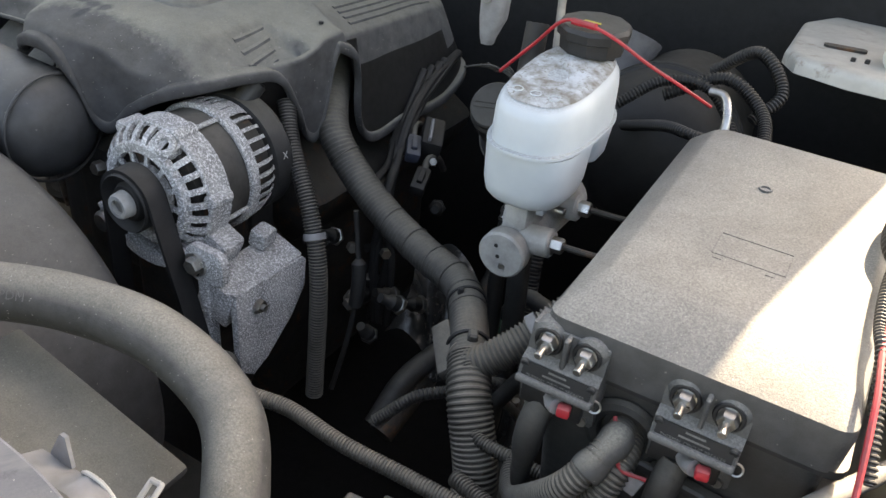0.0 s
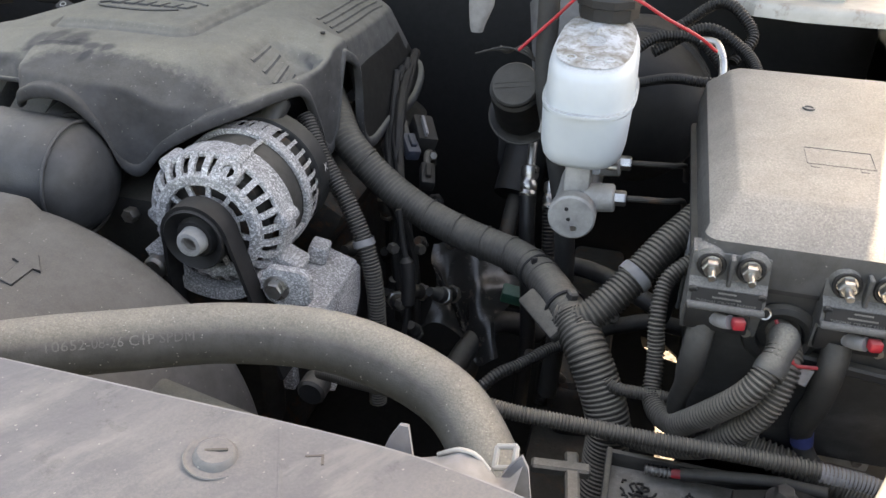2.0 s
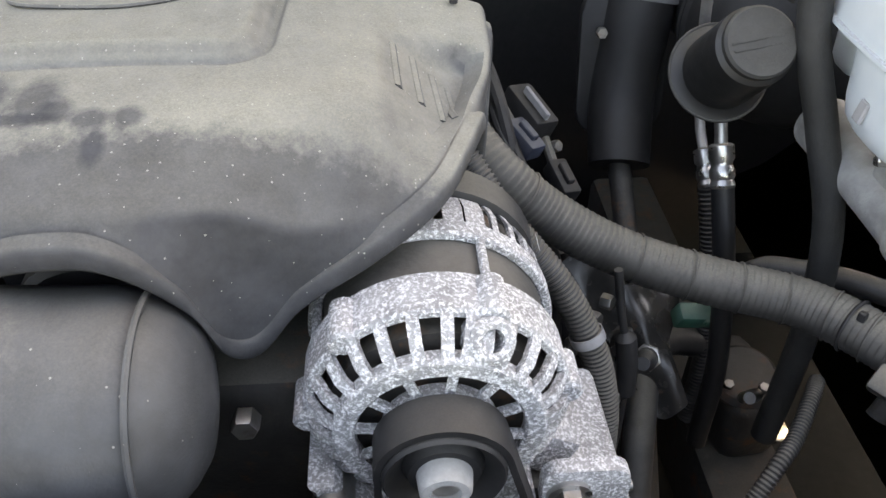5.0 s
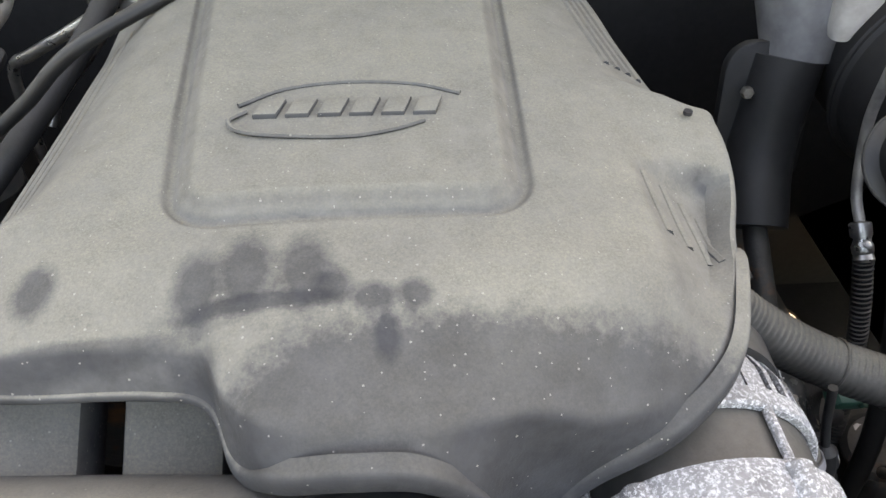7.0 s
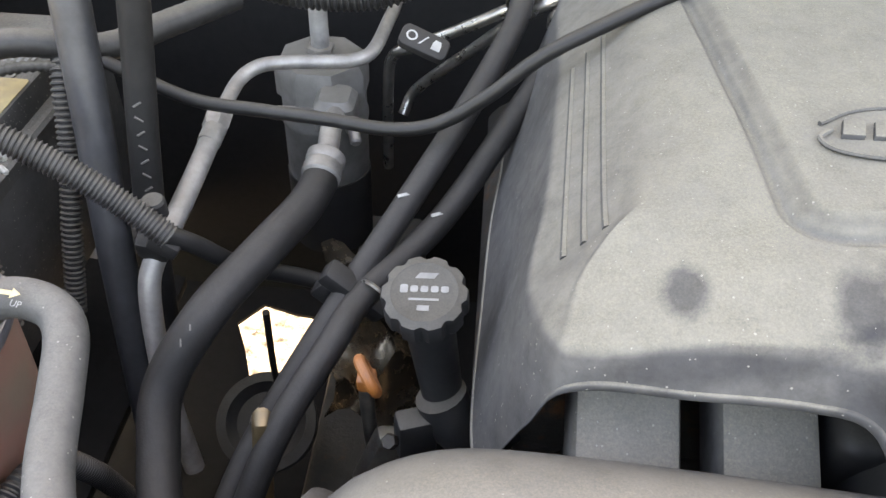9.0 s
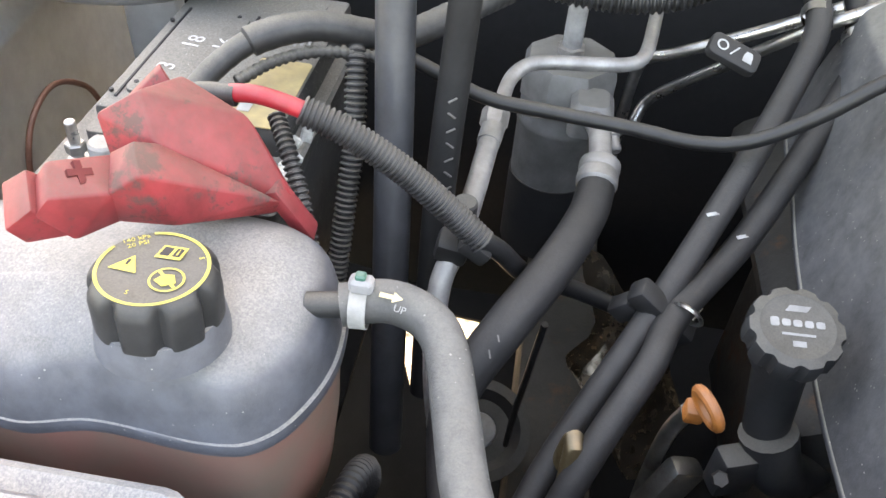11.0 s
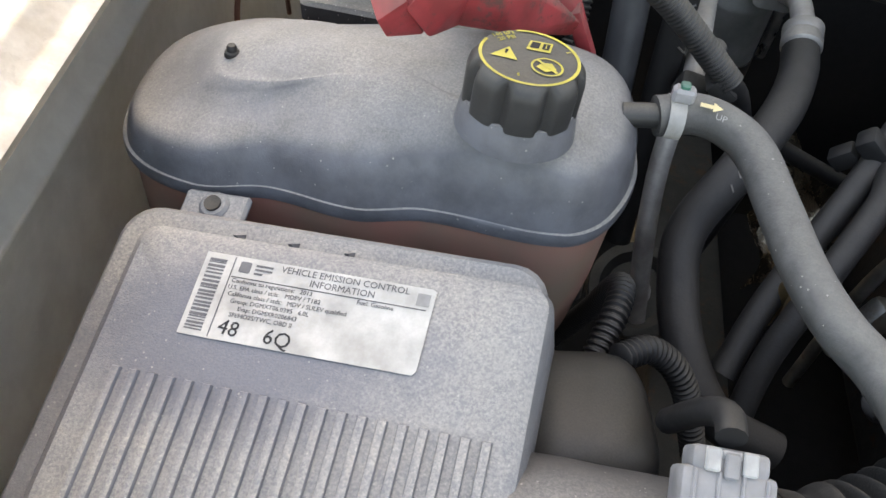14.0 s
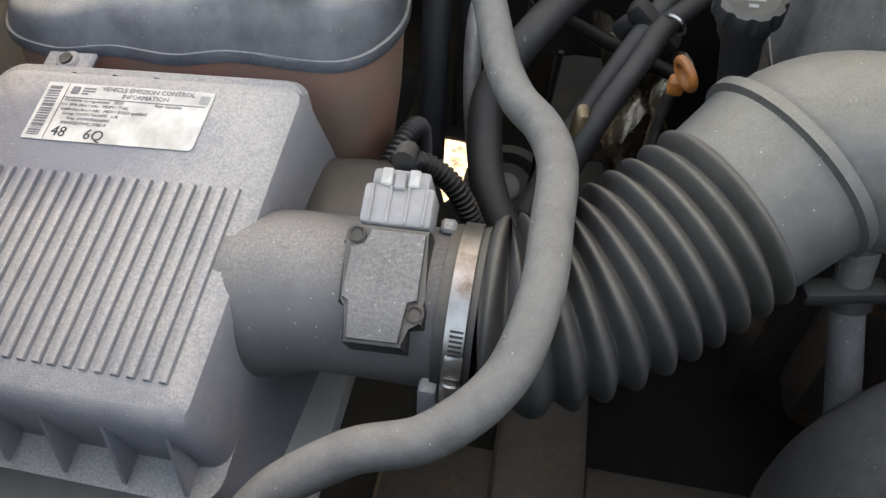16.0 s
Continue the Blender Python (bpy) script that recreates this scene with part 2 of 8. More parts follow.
RED = material("faded_red_plastic", (0.32, 0.032, 0.038), 0.5, dust=0.75, speckled=0.3, bump=0.12, second=(0.19, 0.02, 0.022), specks=0.22, speck_scale=22, speck_color=(0.10, 0.045, 0.04), flat=(0.40, 0.85), dust_color=(0.15, 0.10, 0.08), side_dust=0.12)
RED_WIRE = material("red_insulation", (0.55, 0.02, 0.035), 0.45, dust=0.1)
PAINT = material("beige_body_paint", (0.36, 0.362, 0.355), 0.4, dust=0.2, second=(0.315, 0.317, 0.308), bump=0.04, coat=0.15)
WHITE_PAINT = material("pale_body_paint", (0.80, 0.80, 0.78), 0.3, dust=0.04, second=(0.6, 0.59, 0.55), bump=0.03, coat=0.3)
BRACE = material("scuffed_grey_paint", (0.25, 0.248, 0.24), 0.45, second=(0.16, 0.158, 0.15), scale=35, dust=0.35, bump=0.15, specks=0.2, speck_scale=90, speck_color=(0.16, 0.155, 0.145))
ORANGE = material("orange_plastic", (0.62, 0.20, 0.04), 0.5, dust=0.1)
YELLOW = material("yellow_print", (0.72, 0.60, 0.06), 0.6, dust=0.1, bump=0.0)
PRINT_WHITE = material("white_print", (0.62, 0.62, 0.60), 0.7, dust=0.15, bump=0.0)
PRINT_GREY = material("grey_print", (0.30, 0.30, 0.29), 0.7, bump=0.0)
PRINT_FAINT = material("faint_print", (0.17, 0.165, 0.155), 0.8, bump=0.0)
PAPER = material("label_paper", (0.66, 0.66, 0.63), 0.6, dust=0.35, bump=0.05)
INK = material("label_ink", (0.02, 0.02, 0.022), 0.6, bump=0.0)
GREY_CONN = material("grey_connector_plastic", (0.30, 0.30, 0.31), 0.5, dust=0.3, bump=0.05, speckled=0.5)
BLUE_CONN = material("blue_connector_plastic", (0.035, 0.045, 0.075), 0.5, dust=0.2)
GREEN_CONN = material("green_connector_plastic", (0.03, 0.16, 0.11), 0.5, dust=0.15)
FUSE_LID = material("fusebox_plastic", (0.065, 0.066, 0.067), 0.55, dust=0.85, bump=0.3, bump_scale=700, side_dust=0.3, speckled=0.5, dust_color=(0.47, 0.45, 0.40), grit=0.16)
FUSE_BODY = material("fusebox_body_plastic", (0.038, 0.0385, 0.039), 0.5, dust=0.4, bump=0.25, bump_scale=500, side_dust=0.34, speckled=0.4, film=(0.12, 0.118, 0.112), smear=(80, 3.0, 0.25, (0.03, 0.03, 0.031), (0.14, 0.138, 0.132)))
SCUFFED = material("scuffed_cover_plastic", (0.080, 0.083, 0.092), 0.45, smear=(-32, 3.2, 0.6, (0.105, 0.108, 0.117), (0.25, 0.245, 0.225)), second=(0.145, 0.147, 0.152), scale=9, dust=0.42, specks=0.05, speck_scale=34, speck_color=(0.075, 0.077, 0.083), bump=0.3, bump_scale=260, dust_color=(0.27, 0.265, 0.245), speckled=0.6, grit=0.12)
GRAVEL = material("gravel_ground", (0.20, 0.178, 0.145), 0.9, second=(0.012, 0.009, 0.006), scale=38, bump=1.0, bump_scale=60, specks=0.22, speck_scale=46, speck_color=(0.30, 0.29, 0.265))
BATTERY = material("battery_case", (0.036, 0.036, 0.036), 0.55, dust=0.95, grit=0.25, bump=0.3, speckled=0.5, dust_color=(0.25, 0.24, 0.205))
BREAKER = material("dusty_breaker_plastic", (0.085, 0.085, 0.084), 0.6, dust=0.75, bump=0.5, bump_scale=500, flat=(0.05, 0.9), speckled=0.7, dust_color=(0.36, 0.35, 0.32))
FADED_INK = material("faded_label_ink", (0.13, 0.13, 0.135), 0.6, bump=0.0)
PALE_PANEL = material("pale_worn_panel", (0.55, 0.54, 0.50), 0.45, second=(0.46, 0.45, 0.42), dust=0.3, rust=0.12, scale=30, bump=0.1)
GOLD_LABEL = material("gold_label", (0.55, 0.42, 0.16), 0.5, dust=0.2)


# ---------------------------------------------------------------- mesh builders
def thing(name, at, label, category, group="", kind=""):
    ob = new(name)
    ob.location = at
    ob.empty_display_size = 0.02
    return tagged(ob, label, category, group, kind)


def part(name, bm, mat, parent=None, label="", sharp=35.0):
    me = bpy.data.meshes.new(name)
    bmesh.ops.recalc_face_normals(bm, faces=bm.faces)
    bm.to_mesh(me)
    bm.free()
    co = np.empty(len(me.vertices) * 3)
    me.vertices.foreach_get("co", co)
    co = co.reshape(-1, 3)
    mid = (co.min(0) + co.max(0)) / 2
    me.transform(Matrix.Translation(-Vector(mid)))
    me.polygons.foreach_set("use_smooth", [True] * len(me.polygons))
    me.set_sharp_from_angle(angle=radians(sharp))
    me.materials.append(mat)
    ob = new(name, me)
    origin = Vector((0, 0, 0))
    p = parent
    while p is not None:
        origin += p.location
        p = p.parent
    ob.parent = parent
    ob.location = Vector(mid) - origin
    if label:
        tagged(ob, label)
    return ob


def solo(name, bm, mat, label, category, group="", kind="", sharp=35.0):
    return tagged(part(name, bm, mat, None, "", sharp), label, category, group, kind)


def frame_of(axis):
    a = Vector(axis).normalized()
    u = a.cross(Vector((0, 0, 1)) if abs(a.z) < 0.9 else Vector((1, 0, 0))).normalized()
    return a, u, a.cross(u)


def loft(rings, cap0=True, cap1=True, closed=True, bm=None):
    bm = bm or bmesh.new()
    vs = [[bm.verts.new(p) for p in ring] for ring in rings]
    k = len(vs[0])
    for a, b in zip(vs, vs[1:]):
        for i in range(k if closed else k - 1):
            j = (i + 1) % k
            bm.faces.new((a[i], a[j], b[j], b[i]))
    if cap0:
        bm.faces.new(vs[0][::-1])
    if cap1:
        bm.faces.new(vs[-1])
    return bm


def lathe(profile, origin, axis, seg=32, cap0=True, cap1=True, bm=None, turn=0.0):
    """profile: (height along the axis, radius)."""
    a, u, v = frame_of(axis)
    o = Vector(origin)
    rings = [[o + a * h + (u * math.cos(turn + 2 * math.pi * i / seg) + v * math.sin(turn + 2 * math.pi * i / seg)) * max(r, 1e-4)
              for i in range(seg)] for h, r in profile]
    return loft(rings, cap0, cap1, True, bm)


def rod(p0, p1, r0, r1=None, seg=20, bev=0.0, bm=None):
    p0, p1 = Vector(p0), Vector(p1)
    h = (p1 - p0).length
    r1 = r0 if r1 is None else r1
    prof = [(0, r0 - bev), (bev, r0), (h - bev, r1), (h, r1 - bev)] if bev else [(0, r0), (h, r1)]
    return lathe(prof, p0, p1 - p0, seg, bm=bm)


def hexagon(p, axis, r, h, bm=None):
    return lathe([(0, r), (h * 0.85, r), (h, r * 0.86)], p, axis, 6, bm=bm)


def spline(points, step):
    """A smooth line through the points, with a place every step metres."""
    pts = [Vector(p) for p in points]
    ext = [pts[0] * 2 - pts[1]] + pts + [pts[-1] * 2 - pts[-2]]
    fine = []
    for i in range(1, len(ext) - 2):
        p0, p1, p2, p3 = ext[i - 1:i + 3]
        for k in range(24):
            t = k / 24
            fine.append(0.5 * ((2 * p1) + (p2 - p0) * t + (2 * p0 - 5 * p1 + 4 * p2 - p3) * t * t + (3 * p1 - p0 - 3 * p2 + p3) * t ** 3))
    fine.append(pts[-1])
    d = [0.0]
    for a, b in zip(fine, fine[1:]):
        d.append(d[-1] + (b - a).length)
    n = max(2, int(d[-1] / step) + 1)
    out, j = [], 0
    for i in range(n):
        s = d[-1] * i / (n - 1)
        while j < len(d) - 2 and d[j + 1] < s:
            j += 1
        k = (s - d[j]) / max(d[j + 1] - d[j], 1e-9)
        out.append(fine[j].lerp(fine[j + 1], k))
    return out, d[-1]


def tube(points, r, seg=14, step=0.006, pitch=0.0, depth=0.0, wrap=0.0, bm=None, flat=1.0, hole=0.0):
    """A hose through the points. pitch and depth: its corrugation; wrap: the pitch of tape wound round it; r: a radius, or a function of 0 to 1."""
    if pitch:
        step = pitch / 4
    if wrap:
        step = wrap / 6
    line, length = spline(points, step)
    n = len(line)
    tans = [(line[min(i + 1, n - 1)] - line[max(i - 1, 0)]).normalized() for i in range(n)]
    a, u, v = frame_of(tans[0])
    rings = []
    for i in range(n):
        q = tans[i - 1].rotation_difference(tans[i]) if i else None
        if q:
            u = q @ u
        u = (u - tans[i] * u.dot(tans[i])).normalized()
        v = tans[i].cross(u)
        s = i / (n - 1)
        rr = r(s) if callable(r) else r
        if pitch:
            rr += depth * (0.0, 1.0, 1.0, 0.0)[i % 4] - depth / 2
        ring = []
        for k in range(seg):
            ang = 2 * math.pi * k / seg
            w = rr
            if wrap:
                ph = (s * length / wrap + k / seg) % 1.0
                w = rr * (1.0 - 0.05 * (ph if ph < 0.85 else (1 - ph) * 5.6))
            ring.append(line[i] + u * (w * math.cos(ang)) + v * (w * flat * math.sin(ang)))
        rings.append(ring)
    return loft(rings, True, True, True, bm)


def rbox(size, m, bev=0.004, seg=2, bm=None, taper=1.0):
    """A box with rounded edges, about the pose m; taper narrows its top."""
    b = bmesh.new()
    bmesh.ops.create_cube(b, size=1.0)
    for v in b.verts:
        k = taper if v.co.z > 0 else 1.0
        v.co = Vector((v.co.x * size[0] * k, v.co.y * size[1] * k, v.co.z * size[2]))
    if bev:
        bmesh.ops.bevel(b, geom=b.edges[:], offset=bev, segments=seg, profile=0.5, affect="EDGES")
    bmesh.ops.transform(b, matrix=m, verts=b.verts[:])
    return merge(bm, b)


def merge(bm, other):
    if bm is None:
        return other
    me = bpy.data.meshes.new("scratch")
    other.to_mesh(me)
    other.free()
    bm.from_mesh(me)
    bpy.data.meshes.remove(me)
    return bm


def prism(poly, z0, z1, m, bev=0.0, seg=2, bm=None):
    """A plate of that outline between two heights, in the frame m."""
    b = bmesh.new()
    low = [b.verts.new((x, y, z0)) for x, y in poly]
    high = [b.verts.new((x, y, z1)) for x, y in poly]
    top = b.faces.new(high)
    b.faces.new(low[::-1])
    for i in range(len(poly)):
        j = (i + 1) % len(poly)
        b.faces.new((low[i], low[j], high[j], high[i]))
    if bev:
        bmesh.ops.bevel(b, geom=list(top.edges), offset=bev, segments=seg, profile=0.5, affect="EDGES")
    bmesh.ops.transform(b, matrix=m, verts=b.verts[:])
    return merge(bm, b)


def rounded(w, h, r, n=6, cx=0.0, cy=0.0):
    out = []
    for qx, qy, a0 in ((1, 1, 0), (-1, 1, 90), (-1, -1, 180), (1, -1, 270)):
        for i in range(n + 1):
            a = radians(a0 + 90 * i / n)
            out.append((cx + qx * (w / 2 - r) + r * math.cos(a), cy + qy * (h / 2 - r) + r * math.sin(a)))
    return out


def torus(center, axis, big, small, seg=36, ring=10, bm=None, arc=(0.0, 360.0)):
    a, u, v = frame_of(axis)
    c = Vector(center)
    full = arc[1] - arc[0] >= 359.9
    rings = []
    for i in range(seg + (0 if full else 1)):
        t = radians(arc[0] + (arc[1] - arc[0]) * i / seg)
        d = u * math.cos(t) + v * math.sin(t)
        rings.append([c + d * (big + small * math.cos(2 * math.pi * k / ring)) + a * (small * math.sin(2 * math.pi * k / ring)) for k in range(ring)])
    if full:
        rings.append(rings[0])
        b = loft(rings, False, False, True, None)
        bmesh.ops.remove_doubles(b, verts=b.verts[:], dist=1e-6)
        return merge(bm, b)
    return loft(rings, True, True, True, bm)


def axes(origin, x, y):
    """A frame from its origin and the directions of its x and y."""
    x = Vector(x).normalized()
    z = x.cross(Vector(y)).normalized()
    y = z.cross(x)
    m = Matrix((x, y, z)).transposed().to_4x4()
    m.translation = Vector(origin)
    return m


def letters(text, size, m, depth=0.0004, mat=None, name="lettering", parent=None, label="", bold=0.0):
    cu = bpy.data.curves.new(name, "FONT")
    cu.body, cu.size, cu.extrude, cu.offset = text, size, depth, bold
    cu.align_x, cu.align_y = "CENTER", "CENTER"
    cu.resolution_u = 2
    tmp = bpy.data.objects.new("scratch", cu)
    me = bpy.data.meshes.new_from_object(tmp)
    bpy.data.objects.remove(tmp)
    b = bmesh.new()
    b.from_mesh(me)
    bpy.data.meshes.remove(me)
    bpy.data.curves.remove(cu)
    bmesh.ops.transform(b, matrix=m, verts=b.verts[:])
    return part(name, b, mat, parent, label)

from mathutils.bvhtree import BVHTree


def even_out(rings, c, sigma, step=0.003):
    """Soften the creases of a moulded top, but not near its rim."""
    pts = np.array([[tuple(p) for p in ring] for ring in rings])
    lo = pts[..., :2].min((0, 1)) - 4 * step
    cell = np.floor((pts[..., :2] - lo) / step).astype(int)
    shape_ = tuple(cell.max((0, 1)) + 5)
    total, count = np.zeros(shape_), np.zeros(shape_)
    np.add.at(total, (cell[..., 0], cell[..., 1]), pts[..., 2])
    np.add.at(count, (cell[..., 0], cell[..., 1]), 1.0)
    full = count > 0
    total[full] /= count[full]
    reach = int(3 * sigma / step)
    kernel = np.exp(-0.5 * (np.arange(-reach, reach + 1) * step / sigma) ** 2)
    mask = full.astype(float)
    for axis in (0, 1):
        total = np.apply_along_axis(lambda v: np.convolve(v, kernel)[reach:-reach], axis, total)
        mask = np.apply_along_axis(lambda v: np.convolve(v, kernel)[reach:-reach], axis, mask)
    soft = total / np.maximum(mask, 1e-9)
    at = (pts[..., :2] - lo) / step - 0.5
    i, f = np.floor(at).astype(int), at - np.floor(at)
    z = (soft[i[..., 0], i[..., 1]] * (1 - f[..., 0]) * (1 - f[..., 1]) + soft[i[..., 0] + 1, i[..., 1]] * f[..., 0] * (1 - f[..., 1])
         + soft[i[..., 0], i[..., 1] + 1] * (1 - f[..., 0]) * f[..., 1] + soft[i[..., 0] + 1, i[..., 1] + 1] * f[..., 0] * f[..., 1])
    gap = np.linalg.norm(pts[-1][None] - pts, axis=2)
    w = np.clip((gap - 0.004) / 0.035, 0, 1)
    w = w * w * (3 - 2 * w)
    z = pts[..., 2] * (1 - w) + z * w
    for ring, row in zip(rings, z):
        for p, value in zip(ring, row):
            p.z = value


def column_loft(cols, center, seg=6, inner=10, fillet=(0.012, 0.010), shape=None, thick=0.0, levels=4, drop=2.2, even=0.0):
    """A moulded shell: a closed row of columns (rim of the top, edge below it, lower edge) round a top that runs to a centre."""
    def ring_of(k):
        line, pts = [], [Vector(c[k]) for c in cols]
        n = len(pts)
        for i in range(n):
            p0, p1, p2, p3 = pts[i - 1], pts[i], pts[(i + 1) % n], pts[(i + 2) % n]
            d = max((p2 - p1).length, 1e-6)
            m1 = (p2 - p0) * (d / max((p2 - p0).length, 1e-6))
            m2 = (p3 - p1) * (d / max((p3 - p1).length, 1e-6))
            for j in range(seg):
                t = j / seg
                line.append(p1 * (2 * t ** 3 - 3 * t * t + 1) + m1 * (t ** 3 - 2 * t * t + t) + p2 * (3 * t * t - 2 * t ** 3) + m2 * (t ** 3 - t * t))
        return line
    rim, edge, low = ring_of(0), ring_of(1), ring_of(2)
    c = Vector(center)

    # the fall from the crown to the rim, evened out round the crown
    fall = np.fft.rfft(np.array([c.z - p.z for p in rim]))
    waves = np.arange(len(fall))

    def top_ring(shares):
        mean = sum(shares) / len(shares)
        soft = np.fft.irfft(fall * np.exp(-(waves * (1 - min(mean, 1.0)) * 1.5) ** 2), len(rim))
        out = []
        for p, t, d in zip(rim, shares, soft):
            q = c.lerp(p, t)
            q.z = c.z - d * t ** drop
            out.append(q)
        return out

    def top_at(p, t):
        q = c.lerp(p, t)
        q.z = p.z + (c.z - p.z) * (1 - t ** drop)
        return q
    columns = []
    for p, e, b in zip(rim, edge, low):
        before = top_at(p, 1 - fillet[0] / max((p - c).length, 0.02))
        col = []
        d0 = min(fillet[0], (e - p).length * 0.45)
        after = p + (e - p).normalized() * d0
        for j in range(levels + 1):
            t = j / levels
            col.append(before * (1 - t) ** 2 + p * (2 * t * (1 - t)) + after * t * t)
        d1 = min(fillet[1], (e - p).length * 0.45, (b - e).length * 0.45)
        x, y = e - (e - p).normalized() * d1, e + (b - e).normalized() * d1
        for j in range(levels + 1):
            t = j / levels
            col.append(x * (1 - t) ** 2 + e * (2 * t * (1 - t)) + y * t * t)
        for j in range(1, levels + 1):
            col.append(y.lerp(b, j / levels))
        columns.append(col)
    lim = [1 - fillet[0] / max((p - c).length, 0.02) for p in rim]
    flat = []
    for i in range(1, inner + 1):
        flat.append(top_ring([k * i / inner for k in lim]))
    if even:
        even_out(flat, c, even)
    rings = flat + [[col[j] for col in columns] for j in range(1, len(columns[0]))]
    if shape:
        rings = [[p + Vector((0, 0, shape(p.x, p.y))) if k < inner + levels else p for p in ring] for k, ring in enumerate(rings)]
    bm = bmesh.new()
    vs = [[bm.verts.new(p) for p in ring] for ring in rings]
    mid = bm.verts.new((c.x, c.y, c.z + (shape(c.x, c.y) if shape else 0.0)))
    k = len(rim)
    for i in range(k):
        bm.faces.new((mid, vs[0][i], vs[0][(i + 1) % k]))
    for a, b in zip(vs, vs[1:]):
        for i in range(k):
            bm.faces.new((a[i], b[i], b[(i + 1) % k], a[(i + 1) % k]))
    if thick:
        inside = [bm.verts.new(p + (c - p).normalized() * thick - Vector((0, 0, thick * 0.4))) for p in low]
        for i in range(k):
            j = (i + 1) % k
            bm.faces.new((vs[-1][i], inside[i], inside[j], vs[-1][j]))
    return bm, low


# ---------------------------------------------------------------- the setting
ground_bm = bmesh.new()
bmesh.ops.create_grid(ground_bm, x_segments=2, y_segments=2, size=400.0)
solo("ground", ground_bm, GRAVEL, "pale gravel ground beneath the vehicle", "ground", kind="structure")


def extrude_y(profile, y0, y1, name, mat, label, category, thick=0.004, steps=8, lean=0.0):
    bm = bmesh.new()
    rows = []
    for i in range(steps + 1):
        y = y0 + (y1 - y0) * i / steps
        rows.append([bm.verts.new((x - lean * (y + 0.026), y, z)) for x, z in profile])
    for a, b in zip(rows, rows[1:]):
        for i in range(len(profile) - 1):
            bm.faces.new((a[i], a[i + 1], b[i + 1], b[i]))
    bmesh.ops.solidify(bm, geom=bm.faces[:], thickness=thick)
    return solo(name, bm, mat, label, category, kind="structure", sharp=50)


extrude_y([(-0.912, 0.950), (-0.922, 0.948), (-0.932, 0.935), (-0.934, 0.903), (-0.926, 0.895), (-0.926, 0.888), (-0.939, 0.876), (-0.940, 0.80), (-0.93, 0.70), (-0.90, 0.62), (-0.84, 0.58), (-0.78, 0.50), (-0.70, 0.46)],
          -0.72, 0.62, "inner_wing_right", PAINT, "dusty beige painted inner wing panel of the engine bay", "inner wing", lean=0.12)
extrude_y([(-0.912, 0.955), (-0.925, 0.960), (-0.945, 0.975), (-0.96, 0.995), (-1.0, 1.003), (-1.05, 0.99), (-1.085, 0.93), (-1.10, 0.75), (-1.10, 0.4)],
          -0.80, 0.75, "wing_right", WHITE_PAINT, "pale sunlit painted outer wing edge", "wing", lean=0.12)
extrude_y([(0.945, 0.985), (0.955, 0.95), (0.955, 0.80), (0.94, 0.65), (0.88, 0.58), (0.80, 0.50), (0.72, 0.46)],
          -0.72, 0.62, "inner_wing_left", PAINT, "dusty painted inner wing panel beside the fuse box", "inner wing")
extrude_y([(0.945, 0.990), (0.97, 1.0), (1.03, 0.995), (1.085, 0.93), (1.10, 0.75), (1.10, 0.4)],
          -0.80, 0.75, "wing_left", WHITE_PAINT, "pale painted outer wing of the vehicle", "wing")
# bulkhead and unseen cowl are widened to stop sun leaking into the bay
solo("bulkhead", rbox((2.08, 0.03, 0.83), pose(0, 0.635, 0.665), 0.01), NEAR_BLACK, "black insulated bulkhead behind the engine", "bulkhead", kind="structure")
solo("cowl", rbox((2.16, 0.16, 0.10), pose(0, 0.80, 1.09), 0.02), DARK, "unseen black cowl below the windscreen, sized to block sun", "cowl", kind="structure")
# two unseen nose panels, added to keep low front sky off upright faces
solo("radiator_support", rbox((0.72, 0.20, 0.04), pose(-0.615, -0.74, 0.930), 0.012), DARK, "unseen black panel added at the nose to block low sky", "radiator support", kind="structure")
solo("front_panel", rbox((1.9, 0.06, 0.60), pose(0, -0.83, 0.615), 0.01), DARK, "unseen dark panel that closes the nose against low light", "front panel", kind="structure")
# out of view; the lopsided outline sets where its shadow ends in the bay
BON = axes((0, 0.72, 1.14), (1, 0, 0), (0, -0.35, 0.94))
solo("bonnet", prism([(-0.97, 0.0), (0.985, 0.0), (0.985, 1.25), (-0.495, 1.25)], -0.015, 0.015, BON, 0.006), PAINT, "unseen open bonnet, its outline cut to shade the engine bay", "bonnet", kind="structure")

# lower framework that closes the bay from below
for side, x in (("left", 0.53), ("right", -0.36)):
    solo("frame_rail_" + side, rbox((0.10, 1.5, 0.12), pose(x * 1.05, 0.0, 0.42), 0.012), IRON, "dark rusty chassis frame rail", "frame rail", kind="structure")
solo("crossmember", rbox((1.1, 0.14, 0.10), pose(0, -0.22, 0.40), 0.02), IRON, "dark iron crossmember below the engine", "crossmember", kind="structure")


# openings in the shield: beside the steering gear, beside the exhaust and at the wheel arch
SHIELD_GAPS = (((0.703, 0.34), (0.724, 0.312), (0.740, 0.285), (0.738, 0.20), (0.706, 0.205)),
               ((-0.635, 0.53), (-0.60, 0.578), (-0.54, 0.56), (-0.46, 0.552), (-0.47, 0.50), (-0.53, 0.45), (-0.575, 0.39), (-0.61, 0.48)),
               ((0.664, 0.594), (0.705, 0.590), (0.738, 0.548), (0.742, 0.522), (0.695, 0.535), (0.670, 0.560)))
# added sheet: keeps ground light out, near-black colour deepens the shade
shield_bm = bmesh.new()
